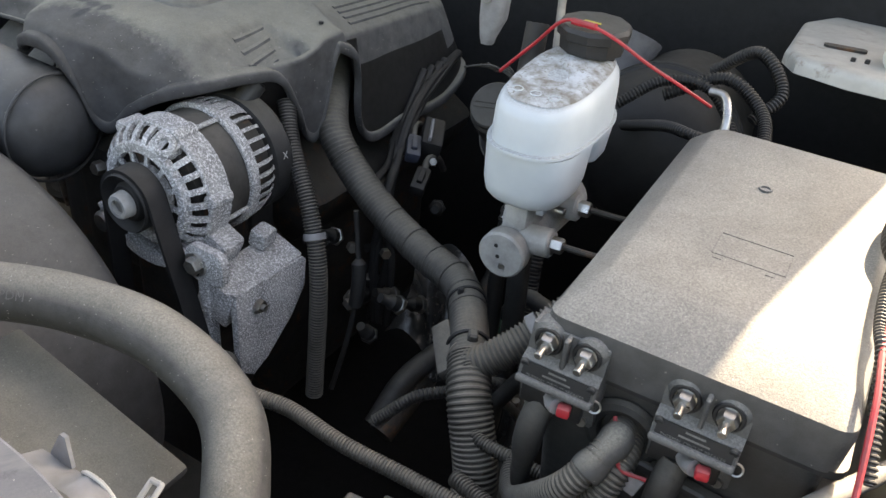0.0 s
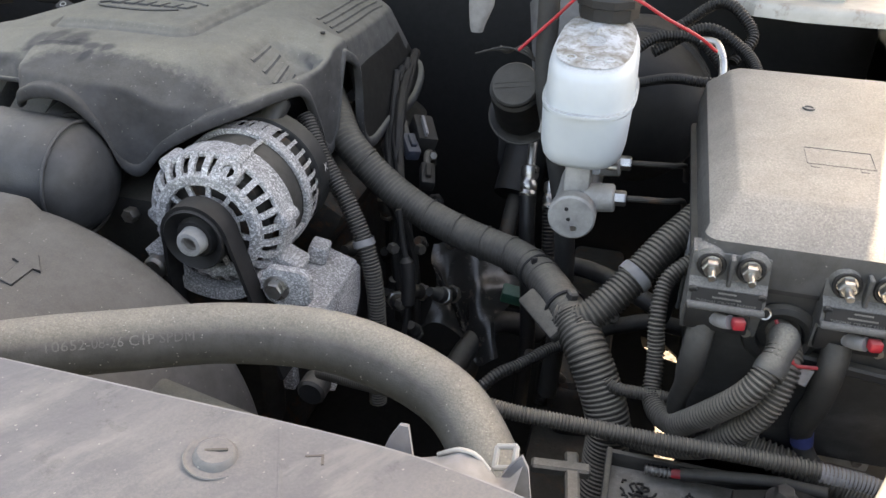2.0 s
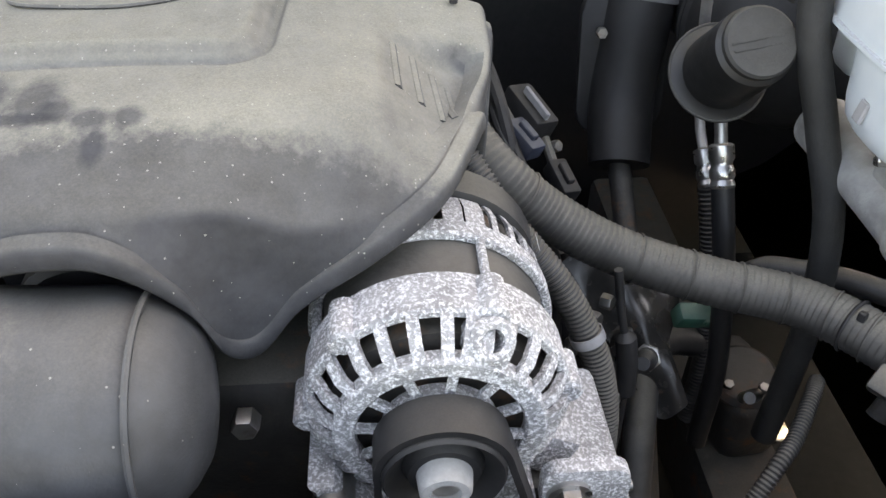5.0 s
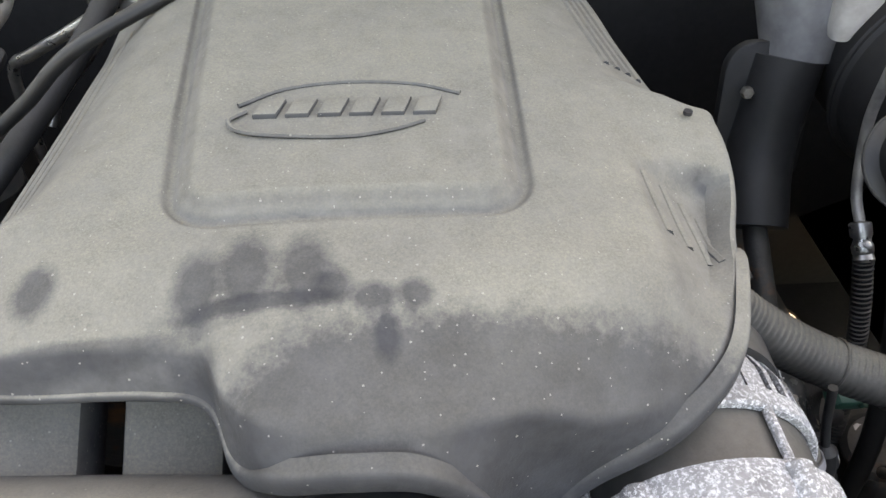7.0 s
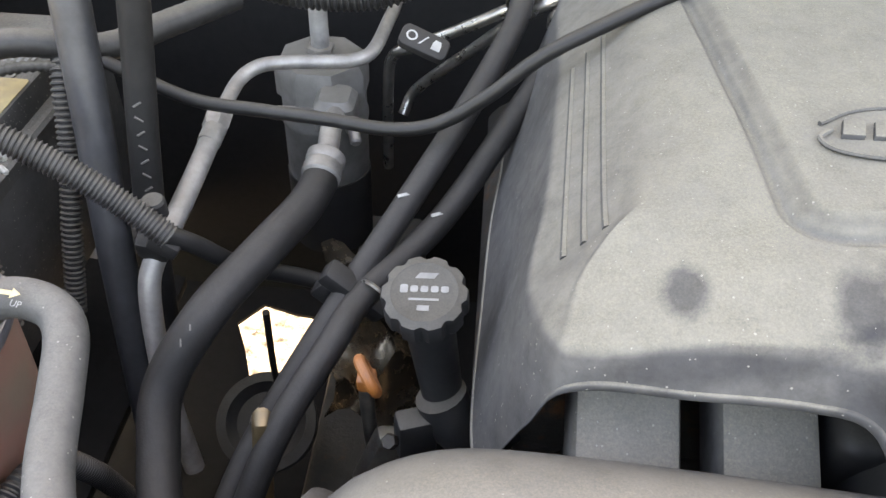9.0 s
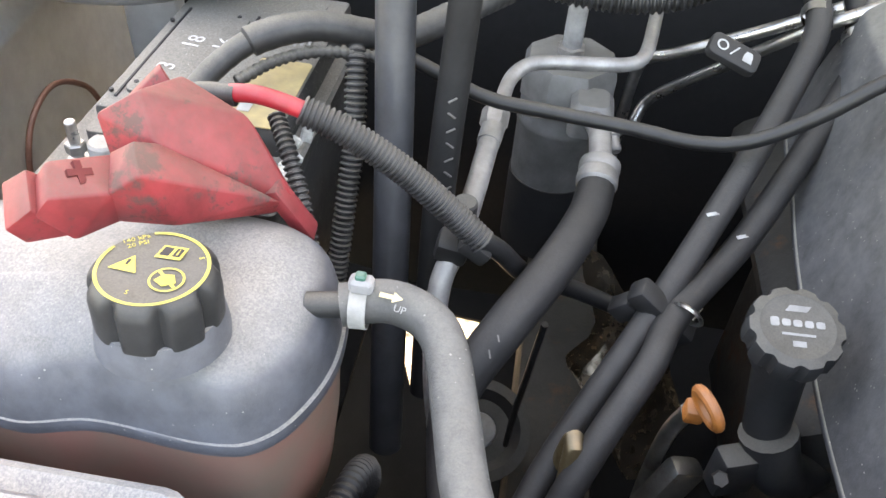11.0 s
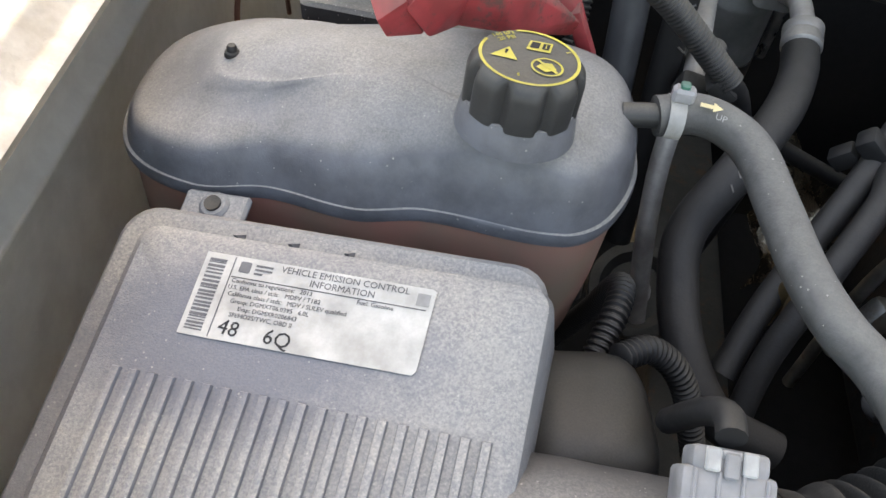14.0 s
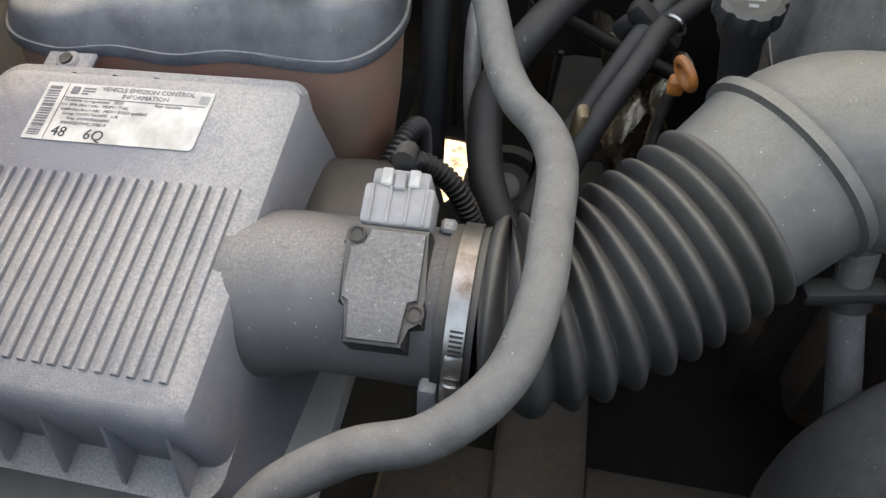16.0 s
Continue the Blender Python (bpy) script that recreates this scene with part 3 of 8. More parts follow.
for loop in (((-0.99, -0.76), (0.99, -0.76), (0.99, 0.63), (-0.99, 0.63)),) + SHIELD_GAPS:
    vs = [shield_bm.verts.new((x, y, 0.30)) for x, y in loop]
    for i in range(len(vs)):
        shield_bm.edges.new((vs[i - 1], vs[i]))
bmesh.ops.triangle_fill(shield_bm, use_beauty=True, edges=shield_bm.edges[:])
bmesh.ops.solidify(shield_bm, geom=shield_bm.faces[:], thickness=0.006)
solo("splash_shield", shield_bm, NEAR_BLACK, "added near-black shield under the engine that blocks ground light", "splash shield", kind="structure")

# ---------------------------------------------------------------- engine
engine = thing("engine_block", (0.0, 0.17, 0.45), "dark cast engine block below the cover", "engine")
part("block", rbox((0.34, 0.46, 0.40), pose(0.0, 0.20, 0.62), 0.03), IRON, engine)
part("valve_cover", rbox((0.11, 0.42, 0.10), pose(0.18, 0.22, 0.80, 0, 32, 0), 0.02), IRON, engine, "dark ribbed valve cover")
part("valve_cover", rbox((0.11, 0.42, 0.10), pose(-0.18, 0.22, 0.80, 0, -32, 0), 0.02), IRON, engine, "dark ribbed valve cover")
part("timing_cover", rbox((0.30, 0.08, 0.34), pose(0.02, -0.06, 0.66), 0.03), IRON, engine)
part("intake_manifold", rbox((0.30, 0.40, 0.10), pose(0.0, 0.18, 0.91), 0.03), DARK, engine)
for x, w in ((-0.165, 0.057), (-0.091, 0.053)):
    m = pose(x, -0.112, 0.934, -58, 0, 0)
    part("runner", rbox((w, 0.045, 0.16), m, 0.007, 2), RUNNER, engine, "dusty plastic intake runner")
part("runner", rbox((0.04, 0.05, 0.15), pose(-0.040, -0.085, 0.90, 9, 0, 0), 0.01, 3), DARK, engine)
part("throttle_body", rod((0.0, -0.14, 0.93), (0.0, -0.02, 0.93), 0.05, seg=28, bev=0.004), DARK, engine)

cover = thing("engine_cover", (0, 0.1, 0.95), "dust-covered dark plastic engine cover with a raised centre panel", "engine cover")


def sd_box(x, y, cx, cy, hx, hy, r):
    dx, dy = abs(x - cx) - hx + r, abs(y - cy) - hy + r
    return math.hypot(max(dx, 0), max(dy, 0)) + min(max(dx, dy), 0) - r


def smooth(a, b, x):
    t = min(max((x - a) / (b - a), 0), 1)
    return t * t * (3 - 2 * t)


def cover_shape(x, y):
    w = 0.0925 + 0.06 * (y + 0.045)
    d = sd_box(x, y, 0.003, 0.20, w, 0.248, 0.026)
    z = 0.0080 * (1 - smooth(-0.014, -0.003, d)) - 0.0032 * (smooth(-0.005, -0.001, d) - smooth(0.001, 0.005, d))
    z -= (0.0030 + 0.0125 * min(max((x - 0.165) / 0.055, 0.0), 1.0)) * smooth(0.160, 0.170, x) * (1 - smooth(-0.001, 0.0105, y - 0.16 * (x - 0.16)))
    return z


COLS = [((-0.195, -0.055, 1.022), (-0.203, -0.103, 1.010), (-0.200, -0.112, 0.990)),
        ((-0.14, -0.07, 1.038), (-0.14, -0.110, 1.026), (-0.14, -0.119, 1.000)),
        ((-0.095, -0.075, 1.044), (-0.09, -0.113, 1.03), (-0.088, -0.124, 1.004)),
        ((-0.07, -0.085, 1.046), (-0.066, -0.12, 1.03), (-0.064, -0.132, 1.004)),
        ((-0.055, -0.098, 1.047), (-0.052, -0.145, 1.030), (-0.050, -0.158, 0.992)),
        ((-0.03, -0.104, 1.049), (-0.03, -0.162, 1.032), (-0.030, -0.176, 1.006)),
        ((0.0, -0.105, 1.049), (0.0, -0.166, 1.032), (-0.002, -0.183, 1.016)),
        ((0.03, -0.105, 1.049), (0.03, -0.167, 1.032), (0.03, -0.184, 1.014)),
        ((0.06, -0.105, 1.049), (0.06, -0.162, 1.028), (0.06, -0.178, 0.982)),
        ((0.085, -0.104, 1.049), (0.085, -0.156, 1.022), (0.082, -0.166, 0.932)),
        ((0.12, -0.098, 1.047), (0.118, -0.151, 1.006), (0.115, -0.155, 0.958)),
        ((0.15, -0.092, 1.043), (0.153, -0.139, 1.003), (0.157, -0.147, 0.983)),
        ((0.175, -0.072, 1.035), (0.187, -0.113, 1.006), (0.193, -0.118, 0.995)),
        ((0.188, -0.045, 1.026), (0.210, -0.069, 1.009), (0.214, -0.072, 0.998)),
        ((0.197, -0.02, 1.022), (0.222, -0.031, 1.009), (0.226, -0.033, 0.990)),
        ((0.20, -0.002, 1.022), (0.232, -0.004, 1.012), (0.229, -0.002, 0.94)),
        ((0.205, 0.016, 1.026), (0.236, 0.016, 1.018), (0.230, 0.020, 0.90)),
        ((0.21, 0.036, 1.032), (0.236, 0.036, 1.026), (0.236, 0.034, 0.925)),
        ((0.214, 0.058, 1.034), (0.236, 0.058, 1.028), (0.240, 0.056, 1.005)),
        ((0.216, 0.071, 1.034), (0.235, 0.072, 1.028), (0.241, 0.076, 1.000)),
        ((0.203, 0.088, 1.028), (0.219, 0.089, 1.014), (0.246, 0.090, 0.985)),
        ((0.20, 0.112, 1.024), (0.218, 0.114, 1.010), (0.246, 0.114, 0.876)),
        ((0.19, 0.20, 1.02), (0.212, 0.20, 1.005), (0.252, 0.20, 0.874)),
        ((0.18, 0.30, 1.015), (0.205, 0.31, 1.0), (0.257, 0.31, 0.876)),
        ((0.165, 0.38, 1.01), (0.18, 0.40, 0.99), (0.235, 0.39, 0.90)),
        ((0.10, 0.40, 1.02), (0.10, 0.43, 0.995), (0.10, 0.44, 0.90)),
        ((-0.08, 0.40, 1.02), (-0.08, 0.43, 0.995), (-0.08, 0.44, 0.90)),
        ((-0.15, 0.37, 1.01), (-0.175, 0.39, 0.985), (-0.20, 0.39, 0.88)),
        ((-0.172, 0.20, 1.008), (-0.195, 0.20, 0.985), (-0.235, 0.20, 0.87)),
        ((-0.182, 0.06, 1.01), (-0.208, 0.05, 0.988), (-0.243, 0.05, 0.86)),
        ((-0.19, -0.02, 1.014), (-0.220, -0.03, 0.985), (-0.245, -0.045, 0.862)),
        ((-0.194, -0.042, 1.018), (-0.216, -0.076, 1.0), (-0.240, -0.078, 0.866)),
        ((-0.195, -0.05, 1.02), (-0.210, -0.094, 1.006), (-0.216, -0.104, 0.95))]
cover_bm, cover_low = column_loft(COLS, (0.0, 0.17, 1.051), seg=20, inner=190, fillet=(0.022, 0.005), shape=cover_shape, thick=0.004, levels=4, drop=4.2, even=0.012)
cover_tree = BVHTree.FromBMesh(cover_bm)
# the lower right-hand faces are split off and coloured near black
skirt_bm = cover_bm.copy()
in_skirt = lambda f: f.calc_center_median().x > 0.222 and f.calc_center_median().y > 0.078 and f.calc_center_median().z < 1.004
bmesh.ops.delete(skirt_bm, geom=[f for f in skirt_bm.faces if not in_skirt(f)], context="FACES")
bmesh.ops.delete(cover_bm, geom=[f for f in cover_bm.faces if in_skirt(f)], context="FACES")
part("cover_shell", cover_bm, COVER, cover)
part("side_skirt", skirt_bm, NEAR_BLACK, cover, "near-black side skirt of the cover")
# the rolled lip along the lower edge
LIP = ((-0.003, 0.0105), (0.0005, 0.0085), (0.003, 0.0088), (0.0052, 0.0075), (0.0062, 0.0045), (0.0066, -0.003), (0.005, -0.0058), (0.001, -0.0062), (-0.004, -0.003))
lip_rings = []
for i, p in enumerate(cover_low):
    ahead = cover_low[(i + 3) % len(cover_low)] - cover_low[i - 3]
    out = Vector((ahead.y, -ahead.x, 0)).normalized()
    thin_ = 1 - 0.65 * smooth(0.03, 0.07, -p.x)
    lip_rings.append([p + out * (n_ - 0.0045) * thin_ + Vector((0, 0, (z_ + 0.003) * thin_)) for n_, z_ in LIP])
lip_rings.append(lip_rings[0])
part("edge_lip", loft(lip_rings, False, False), COVER, cover, sharp=60)
# ribs moulded on the shoulders, laid on the shell


def on_cover(x, y, lift):
    spot = cover_tree.ray_cast(Vector((x, y, 1.3)), Vector((0, 0, -1)))[0]
    return Vector((x, y, (spot.z if spot else 1.0) + lift))


def cover_rib(x0, y0, x1, y1, r, lift):
    line = [on_cover(x0 + (x1 - x0) * k / 12, y0 + (y1 - y0) * k / 12, lift) for k in range(13)]
    part("rib", tube(line, r, 8, 0.01), COVER, cover)


for x0, y0, x1, y1 in ((-0.2005, -0.030, -0.184, 0.20), (-0.1905, -0.028, -0.173, 0.21), (-0.180, -0.026, -0.162, 0.22)):
    cover_rib(x0, y0, x1, y1, 0.0030, -0.0023)
for x0, y0, x1, y1 in ((0.1690, 0.001, 0.1710, -0.049), (0.1810, -0.002, 0.1845, -0.050), (0.1930, -0.007, 0.1975, -0.053), (0.2030, -0.013, 0.2075, -0.052)):
    cover_rib(x0, y0, x1, y1, 0.0042, -0.0033)
for k in range(4):
    cover_rib(0.178 + 0.0085 * k, 0.125, 0.165 + 0.0085 * k, 0.34, 0.0030, -0.0012)
# the raised emblem: two sweeps and six slanted blocks
ZE = 1.0592
emblem = part("emblem_sweep", tube([(-0.060, 0.040, ZE), (-0.035, 0.057, ZE), (0.0, 0.064, ZE), (0.04, 0.061, ZE), (0.068, 0.049, ZE)], 0.0016, 6, 0.004), COVER, cover)
part("emblem_sweep", tube([(-0.055, 0.034, ZE), (-0.064, 0.024, ZE), (-0.052, 0.012, ZE), (-0.003, 0.007, ZE), (0.025, 0.012, ZE), (0.045, 0.021, ZE)], 0.0016, 6, 0.004), COVER, cover)
for i in range(6):
    x = -0.043 + 0.018 * i
    part("emblem_block", prism([(x - 0.008, 0.028), (x + 0.005, 0.028), (x + 0.010, 0.044), (x - 0.003, 0.044)], 1.0560, 1.0610, pose(0, 0, 0), 0.001), COVER, cover)
part("hole", rod((0.214, 0.056, 1.036), (0.214, 0.056, 1.0385), 0.003, seg=12), INK, cover)

# intake duct over the front of the engine
COLLAR = (-0.308, -0.220, 0.892)
duct = thing("intake_duct", (-0.15, -0.19, 0.85), "dusty black plastic air intake duct in front of the engine", "air duct")
part("duct_body", tube([(-0.276, -0.193, 0.915), (-0.262, -0.186, 0.924), (-0.228, -0.185, 0.932), (-0.12, -0.192, 0.936), (0.0, -0.20, 0.936), (0.052, -0.20, 0.935), (0.072, -0.20, 0.935)],
                       lambda s: 0.0625 if s < 0.84 else 0.004 + 0.0585 * max(1 - ((s - 0.84) / 0.16) ** 2.6, 0.0) ** 0.5, 36, 0.006), DUCT, duct)
part("seam", torus((0.045, -0.20, 0.935), (1, 0, 0), 0.0615, 0.0018, 48, 6), DUCT, duct)
part("collar", lathe([(0, 0.054), (0.0, 0.0625), (0.044, 0.0665), (0.046, 0.0715), (0.053, 0.0715), (0.056, 0.064)], COLLAR, (0.034, 0.028, 0.024), 44), DUCT, duct, "smooth rubber collar with a raised flange")
for a in (20, 75, 130):
    ax_, u_, v_ = frame_of((0.034, 0.028, 0.024))
    d = u_ * math.cos(radians(a + 40)) + v_ * math.sin(radians(a + 40))
    part("lug", rbox((0.006, 0.014, 0.008), axes(Vector(COLLAR) + ax_ * 0.022 + d * 0.065, ax_, ax_.cross(d)), 0.0015, 1), DUCT, duct)

# ---------------------------------------------------------------- alternator
alt = thing("alternator", (0.187, -0.14, 0.83), "corroded speckled cast alternator with a black pulley", "alternator")
AX = Vector((0, 1, 0))
AC = Vector((0.187, 0, 0.904))


def polar(r, deg, y):
    return Vector((AC.x + r * math.sin(radians(deg)), y, AC.z + r * math.cos(radians(deg))))


def slat(a, w, pts, t, bm):
    """A rib that runs through (radius, y) places at the angle a, w wide and t deep."""
    ring = []
    for r, y in pts:
        c = polar(r, a, y)
        side = (polar(1, a + 90, 0) - polar(0, a + 90, 0)).normalized() * w
        out = (polar(1, a, 0) - polar(0, a, 0)).normalized()
        ring.append((c, side, out))
    rings = []
    for c, s_, o in ring:
        inw = -(o * 0.6 + Vector((0, -0.8, 0))) * t
        rings.append([c - s_, c + s_, c + s_ * 0.75 + inw, c - s_ * 0.75 + inw])
    return loft(rings, True, True, True, bm)


def annulus(r0, r1, y0, y1, seg=56, bev=0.0015):
    return loft([[polar(r, 360 * i / seg, y) for i in range(seg)] for r, y in
                 ((r0, y1), (r0, y0 + bev), (r0 + bev, y0), (r1 - bev, y0), (r1, y0 + bev), (r1, y1), (r0, y1))], False, False)


part("front_band", annulus(0.069, 0.0755, -0.186, -0.157), ALLOY, alt)
part("front_ring", annulus(0.0465, 0.0585, -0.206, -0.197), ALLOY, alt)
part("hub", annulus(0.008, 0.032, -0.207, -0.196), ALLOY, alt)
part("core", lathe([(0, 0.05), (0.004, 0.062), (0.04, 0.064)], AC + AX * -0.193, AX, 40), IRON, alt, "dark windings inside the housing")
for i in range(26):
    a = 360 * i / 26 + 3
    near_lug = abs((a - 22.5 + 180) % 360 - 180) < 7
    part("vane", slat(a, 0.0034 if not near_lug else 0.0080, [(0.0575, -0.2045), (0.066, -0.1995), (0.0725, -0.190), (0.0745, -0.183)], 0.005, None), ALLOY, alt)
for a in (22.5, 85, 140, 202.5, 265, 318):
    part("boss", rod(polar(0.0735, a, -0.188), polar(0.0735, a, -0.158), 0.0085, seg=16, bev=0.002), ALLOY, alt)
for i in range(12):
    a = 360 * i / 12 + 8
    part("spoke", slat(a, 0.0027, [(0.031, -0.2045), (0.048, -0.2045)], 0.005, None), ALLOY, alt)
# lug with its bolt hole
lug_c = polar(0.067, 22.5, -0.198)
part("lug", lathe([(0.0035, 0.0062), (0.0028, 0.0100), (0.0045, 0.0125), (0.02, 0.0135), (0.02, 0.0062), (0.0035, 0.0062)], lug_c + Vector((0.002, -0.003, 0.004)), (-0.22, 0.72, -0.55), 20, False, False), ALLOY, alt)
part("stator_ring", lathe([(0, 0.0695), (0.036, 0.0695)], AC + AX * -0.158, AX, 56), STATOR, alt, "dark laminated steel ring")
for a in (22.5, 112.5, 202.5, 292.5):
    part("through_bolt", rod(polar(0.0725, a, -0.165), polar(0.0725, a, -0.118), 0.0028, seg=10), ALLOY, alt)
part("rear_band", annulus(0.069, 0.0757, -0.124, -0.112), ALLOY, alt)
for i in range(34):
    a = 360 * i / 34
    thick = 0.0062 if abs((a - 16 + 180) % 360 - 180) < 10 else 0.0022
    part("rear_vane", slat(a, thick, [(0.0745, -0.114), (0.074, -0.095), (0.070, -0.082), (0.062, -0.078)], 0.005, None), ALLOY, alt)
part("rear_core", lathe([(0, 0.066), (0.03, 0.066), (0.036, 0.06)], AC + AX * -0.114, AX, 40), IRON, alt)
part("rear_cap", lathe([(0, 0.060), (0.004, 0.0725), (0.028, 0.0735), (0.034, 0.069), (0.036, 0.05)], AC + AX * -0.082, AX, 48), PLASTIC, alt, "black plastic rear cap")
part("cap_post", rod(polar(0.06, 8, -0.07), polar(0.086, 10, -0.045), 0.013, seg=16, bev=0.003), PLASTIC, alt)
xm = axes((0.2615, -0.068, 0.922), (0.0, 1.0, -0.15), (-0.25, 0.15, 0.97))
letters("X", 0.012, xm, 0.0002, PRINT_WHITE, "chalk_mark", alt, "white painted cross")
pul = part("pulley", lathe([(0.004, 0.019), (0.010, 0.022), (0.004, 0.028), (0.0, 0.0315), (0.002, 0.033), (0.03, 0.033), (0.034, 0.02)], AC + AX * -0.235, AX, 48), DARK, alt, "black grooved pulley")
part("pulley_nut", lathe([(0.006, 0.0080), (0.0, 0.0082), (0.0, 0.0125), (0.002, 0.0138), (0.012, 0.0150), (0.013, 0.0185), (0.018, 0.0190)], AC + AX * -0.243, AX, 28, False), CAST, pul, "grey steel pulley nut")
part("shaft_tip", rod(AC + AX * -0.2385, AC + AX * -0.229, 0.0080, seg=16), STEEL, pul, "rusty shaft end")

# drive belt
belt_path = [(0.268, -0.220, 0.745)] + [(AC.x + 0.0352 * math.cos(radians(a)), -0.220, AC.z + 0.0352 * math.sin(radians(a))) for a in range(18, 196, 10)] + [(0.150, -0.220, 0.80), (0.147, -0.220, 0.70)]
belt_bm = bmesh.new()
rows = []
for i, p in enumerate(belt_path):
    a, b = Vector(belt_path[max(i - 1, 0)]), Vector(belt_path[min(i + 1, len(belt_path) - 1)])
    nrm = (b - a).normalized().cross(Vector((0, 1, 0)))
    rows.append([Vector(p) + nrm * s_ * 0.002 + Vector((0, o, 0)) for s_, o in ((-1, -0.012), (1, -0.012), (1, 0.012), (-1, 0.012))])
loft(rows, True, True, True, belt_bm)
solo("drive_belt", belt_bm, DARK, "black ribbed rubber drive belt round the pulley", "belt")

# alternator bracket
brk = thing("alternator_bracket", (0.28, -0.16, 0.74), "grey speckled cast bracket that carries the alternator", "bracket")
part("front_tab", prism(rounded(0.052, 0.042, 0.012, 5), -0.005, 0.005, axes((0.272, -0.207, 0.850), (1, 0, 0), (0, 0, 1)), 0.002), ALLOY, brk)
part("top_block", rbox((0.046, 0.114, 0.05), pose(0.2745, -0.148, 0.803, 2, 20, 0), 0.003), ALLOY, brk)
side = axes((0.306, 0, 0), (0, 1, 0), (0, 0, 1))
part("side_plate", prism([(-0.204, 0.822), (-0.094, 0.817), (-0.087, 0.81), (-0.090, 0.775), (-0.115, 0.742), (-0.160, 0.710), (-0.182, 0.698), (-0.203, 0.715)], -0.008, 0.001, side, 0.003), ALLOY, brk)
part("arm", rbox((0.050, 0.034, 0.036), pose(0.247, -0.168, 0.852, 0, 26, 0), 0.006), ALLOY, brk)
part("knuckle", rbox((0.022, 0.026, 0.022), pose(0.270, -0.120, 0.843, 0, 14, 8), 0.004), ALLOY, brk)
blt = part("bolt_head", hexagon((0.262, -0.212, 0.850), (0, -1, 0), 0.010, 0.011), STEEL, brk, "hexagonal steel bolt head")
part("washer", rod((0.262, -0.212, 0.850), (0.262, -0.2155, 0.850), 0.0135, seg=24), ZINC, blt)
nut_ = part("side_nut", hexagon((0.307, -0.172, 0.793), (1, 0, 0), 0.008, 0.007), STEEL, brk)
part("stud", rod((0.312, -0.172, 0.793), (0.319, -0.172, 0.793), 0.004, seg=12), STEEL, nut_)
part("rear_web", rbox((0.014, 0.016, 0.13), pose(0.262, -0.20, 0.775), 0.003), ALLOY, brk)
# cast crescent under the alternator, with a bushing
low_poly = [(0.187 + 0.083 * math.cos(radians(a)), 0.904 + 0.083 * math.sin(radians(a))) for a in range(205, 322, 9)] + [(0.187 + 0.068 * math.cos(radians(a)), 0.904 + 0.070 * math.sin(radians(a))) for a in range(316, 204, -9)]
part("cradle", prism([(x, z) for x, z in low_poly], 0.16, 0.212, axes((0, 0, 0), (1, 0, 0), (0, 0, 1)), 0.003), ALLOY, brk)
part("bushing", rod((0.126, -0.222, 0.853), (0.126, -0.17, 0.853), 0.0125, seg=20, bev=0.003), STEEL, brk)
part("foot", rbox((0.12, 0.05, 0.10), pose(0.20, -0.17, 0.78), 0.012), IRON, brk)
solo("pump_bolt", hexagon((0.077, -0.172, 0.887), (0, -1, 0.1), 0.0085, 0.012), STEEL, "small steel bolt beside the duct", "bolt")
solo("pump_housing", rbox((0.16, 0.10, 0.16), pose(0.085, -0.11, 0.82), 0.02), IRON, "dark cast pump housing behind the belt", "pump")

# ---------------------------------------------------------------- driver's side: hose, looms and conduits
rad = thing("radiator_hose", (0.30, -0.43, 0.87), "dust-coated thick rubber radiator hose", "hose")
RAD = [(-0.06, -0.555, 0.90), (0.08, -0.513, 0.928), (0.184, -0.469, 0.940), (0.247, -0.430, 0.935), (0.320, -0.396, 0.933), (0.406, -0.384, 0.931), (0.485, -0.397, 0.914), (0.528, -0.435, 0.894), (0.546, -0.469, 0.866), (0.552, -0.501, 0.811)]
part("hose_body", tube(RAD, 0.0235, 24), HOSE_TAN, rad)
RAD_LINE, RAD_LEN = spline(RAD, 0.004)


def bent_letters(text, size, line, start, ang0, r, mat, name, parent):
    """Lettering bent round a hose: it begins start metres along its line and leans at the angle ang0 round it."""
    cu = bpy.data.curves.new(name, "FONT")
    cu.body, cu.size, cu.extrude, cu.align_y, cu.resolution_u = text, size, 0.0001, "CENTER", 2
    tmp = bpy.data.objects.new("scratch", cu)
    me = bpy.data.meshes.new_from_object(tmp)
    bpy.data.objects.remove(tmp)
    b = bmesh.new()
    b.from_mesh(me)
    bmesh.ops.subdivide_edges(b, edges=[e for e in b.edges if e.calc_length() > size * 0.3], cuts=2)
    for v in b.verts:
        s_ = (start + v.co.x) / 0.004
        i = min(max(int(s_), 0), len(line) - 2)
        c, t = line[i].lerp(line[i + 1], s_ - i), (line[i + 1] - line[i]).normalized()
        side_ = t.cross(Vector((0, 0, 1))).normalized()
        up_ = side_.cross(t)
        ang = ang0 + v.co.y / r
        v.co = c + (up_ * math.cos(ang) - side_ * math.sin(ang)) * (r + 0.0003 + v.co.z)
    return part(name, b, mat, parent)


bent_letters("10652-08-26 C1P SPDM", 0.0108, RAD_LINE, 0.284, -1.0, 0.0235, PRINT_FAINT, "hose_lettering", rad)
part("clip_band", torus((0.556, -0.492, 0.838), (0.1, -0.55, -0.85), 0.0225, 0.003, 28, 6), ZINC, rad, "bright spring clamp")

loom = thing("wiring_loom", (0.45, -0.06, 0.70), "thick black tape-wrapped wiring loom", "wiring loom")
LOOM = [(0.165, 0.155, 0.955), (0.200, 0.105, 0.940), (0.225, 0.066, 0.925), (0.250, 0.041, 0.903), (0.295, 0.028, 0.867), (0.353, 0.012, 0.839), (0.420, -0.012, 0.827), (0.487, -0.042, 0.825), (0.529, -0.097, 0.829), (0.562, -0.155, 0.828)]
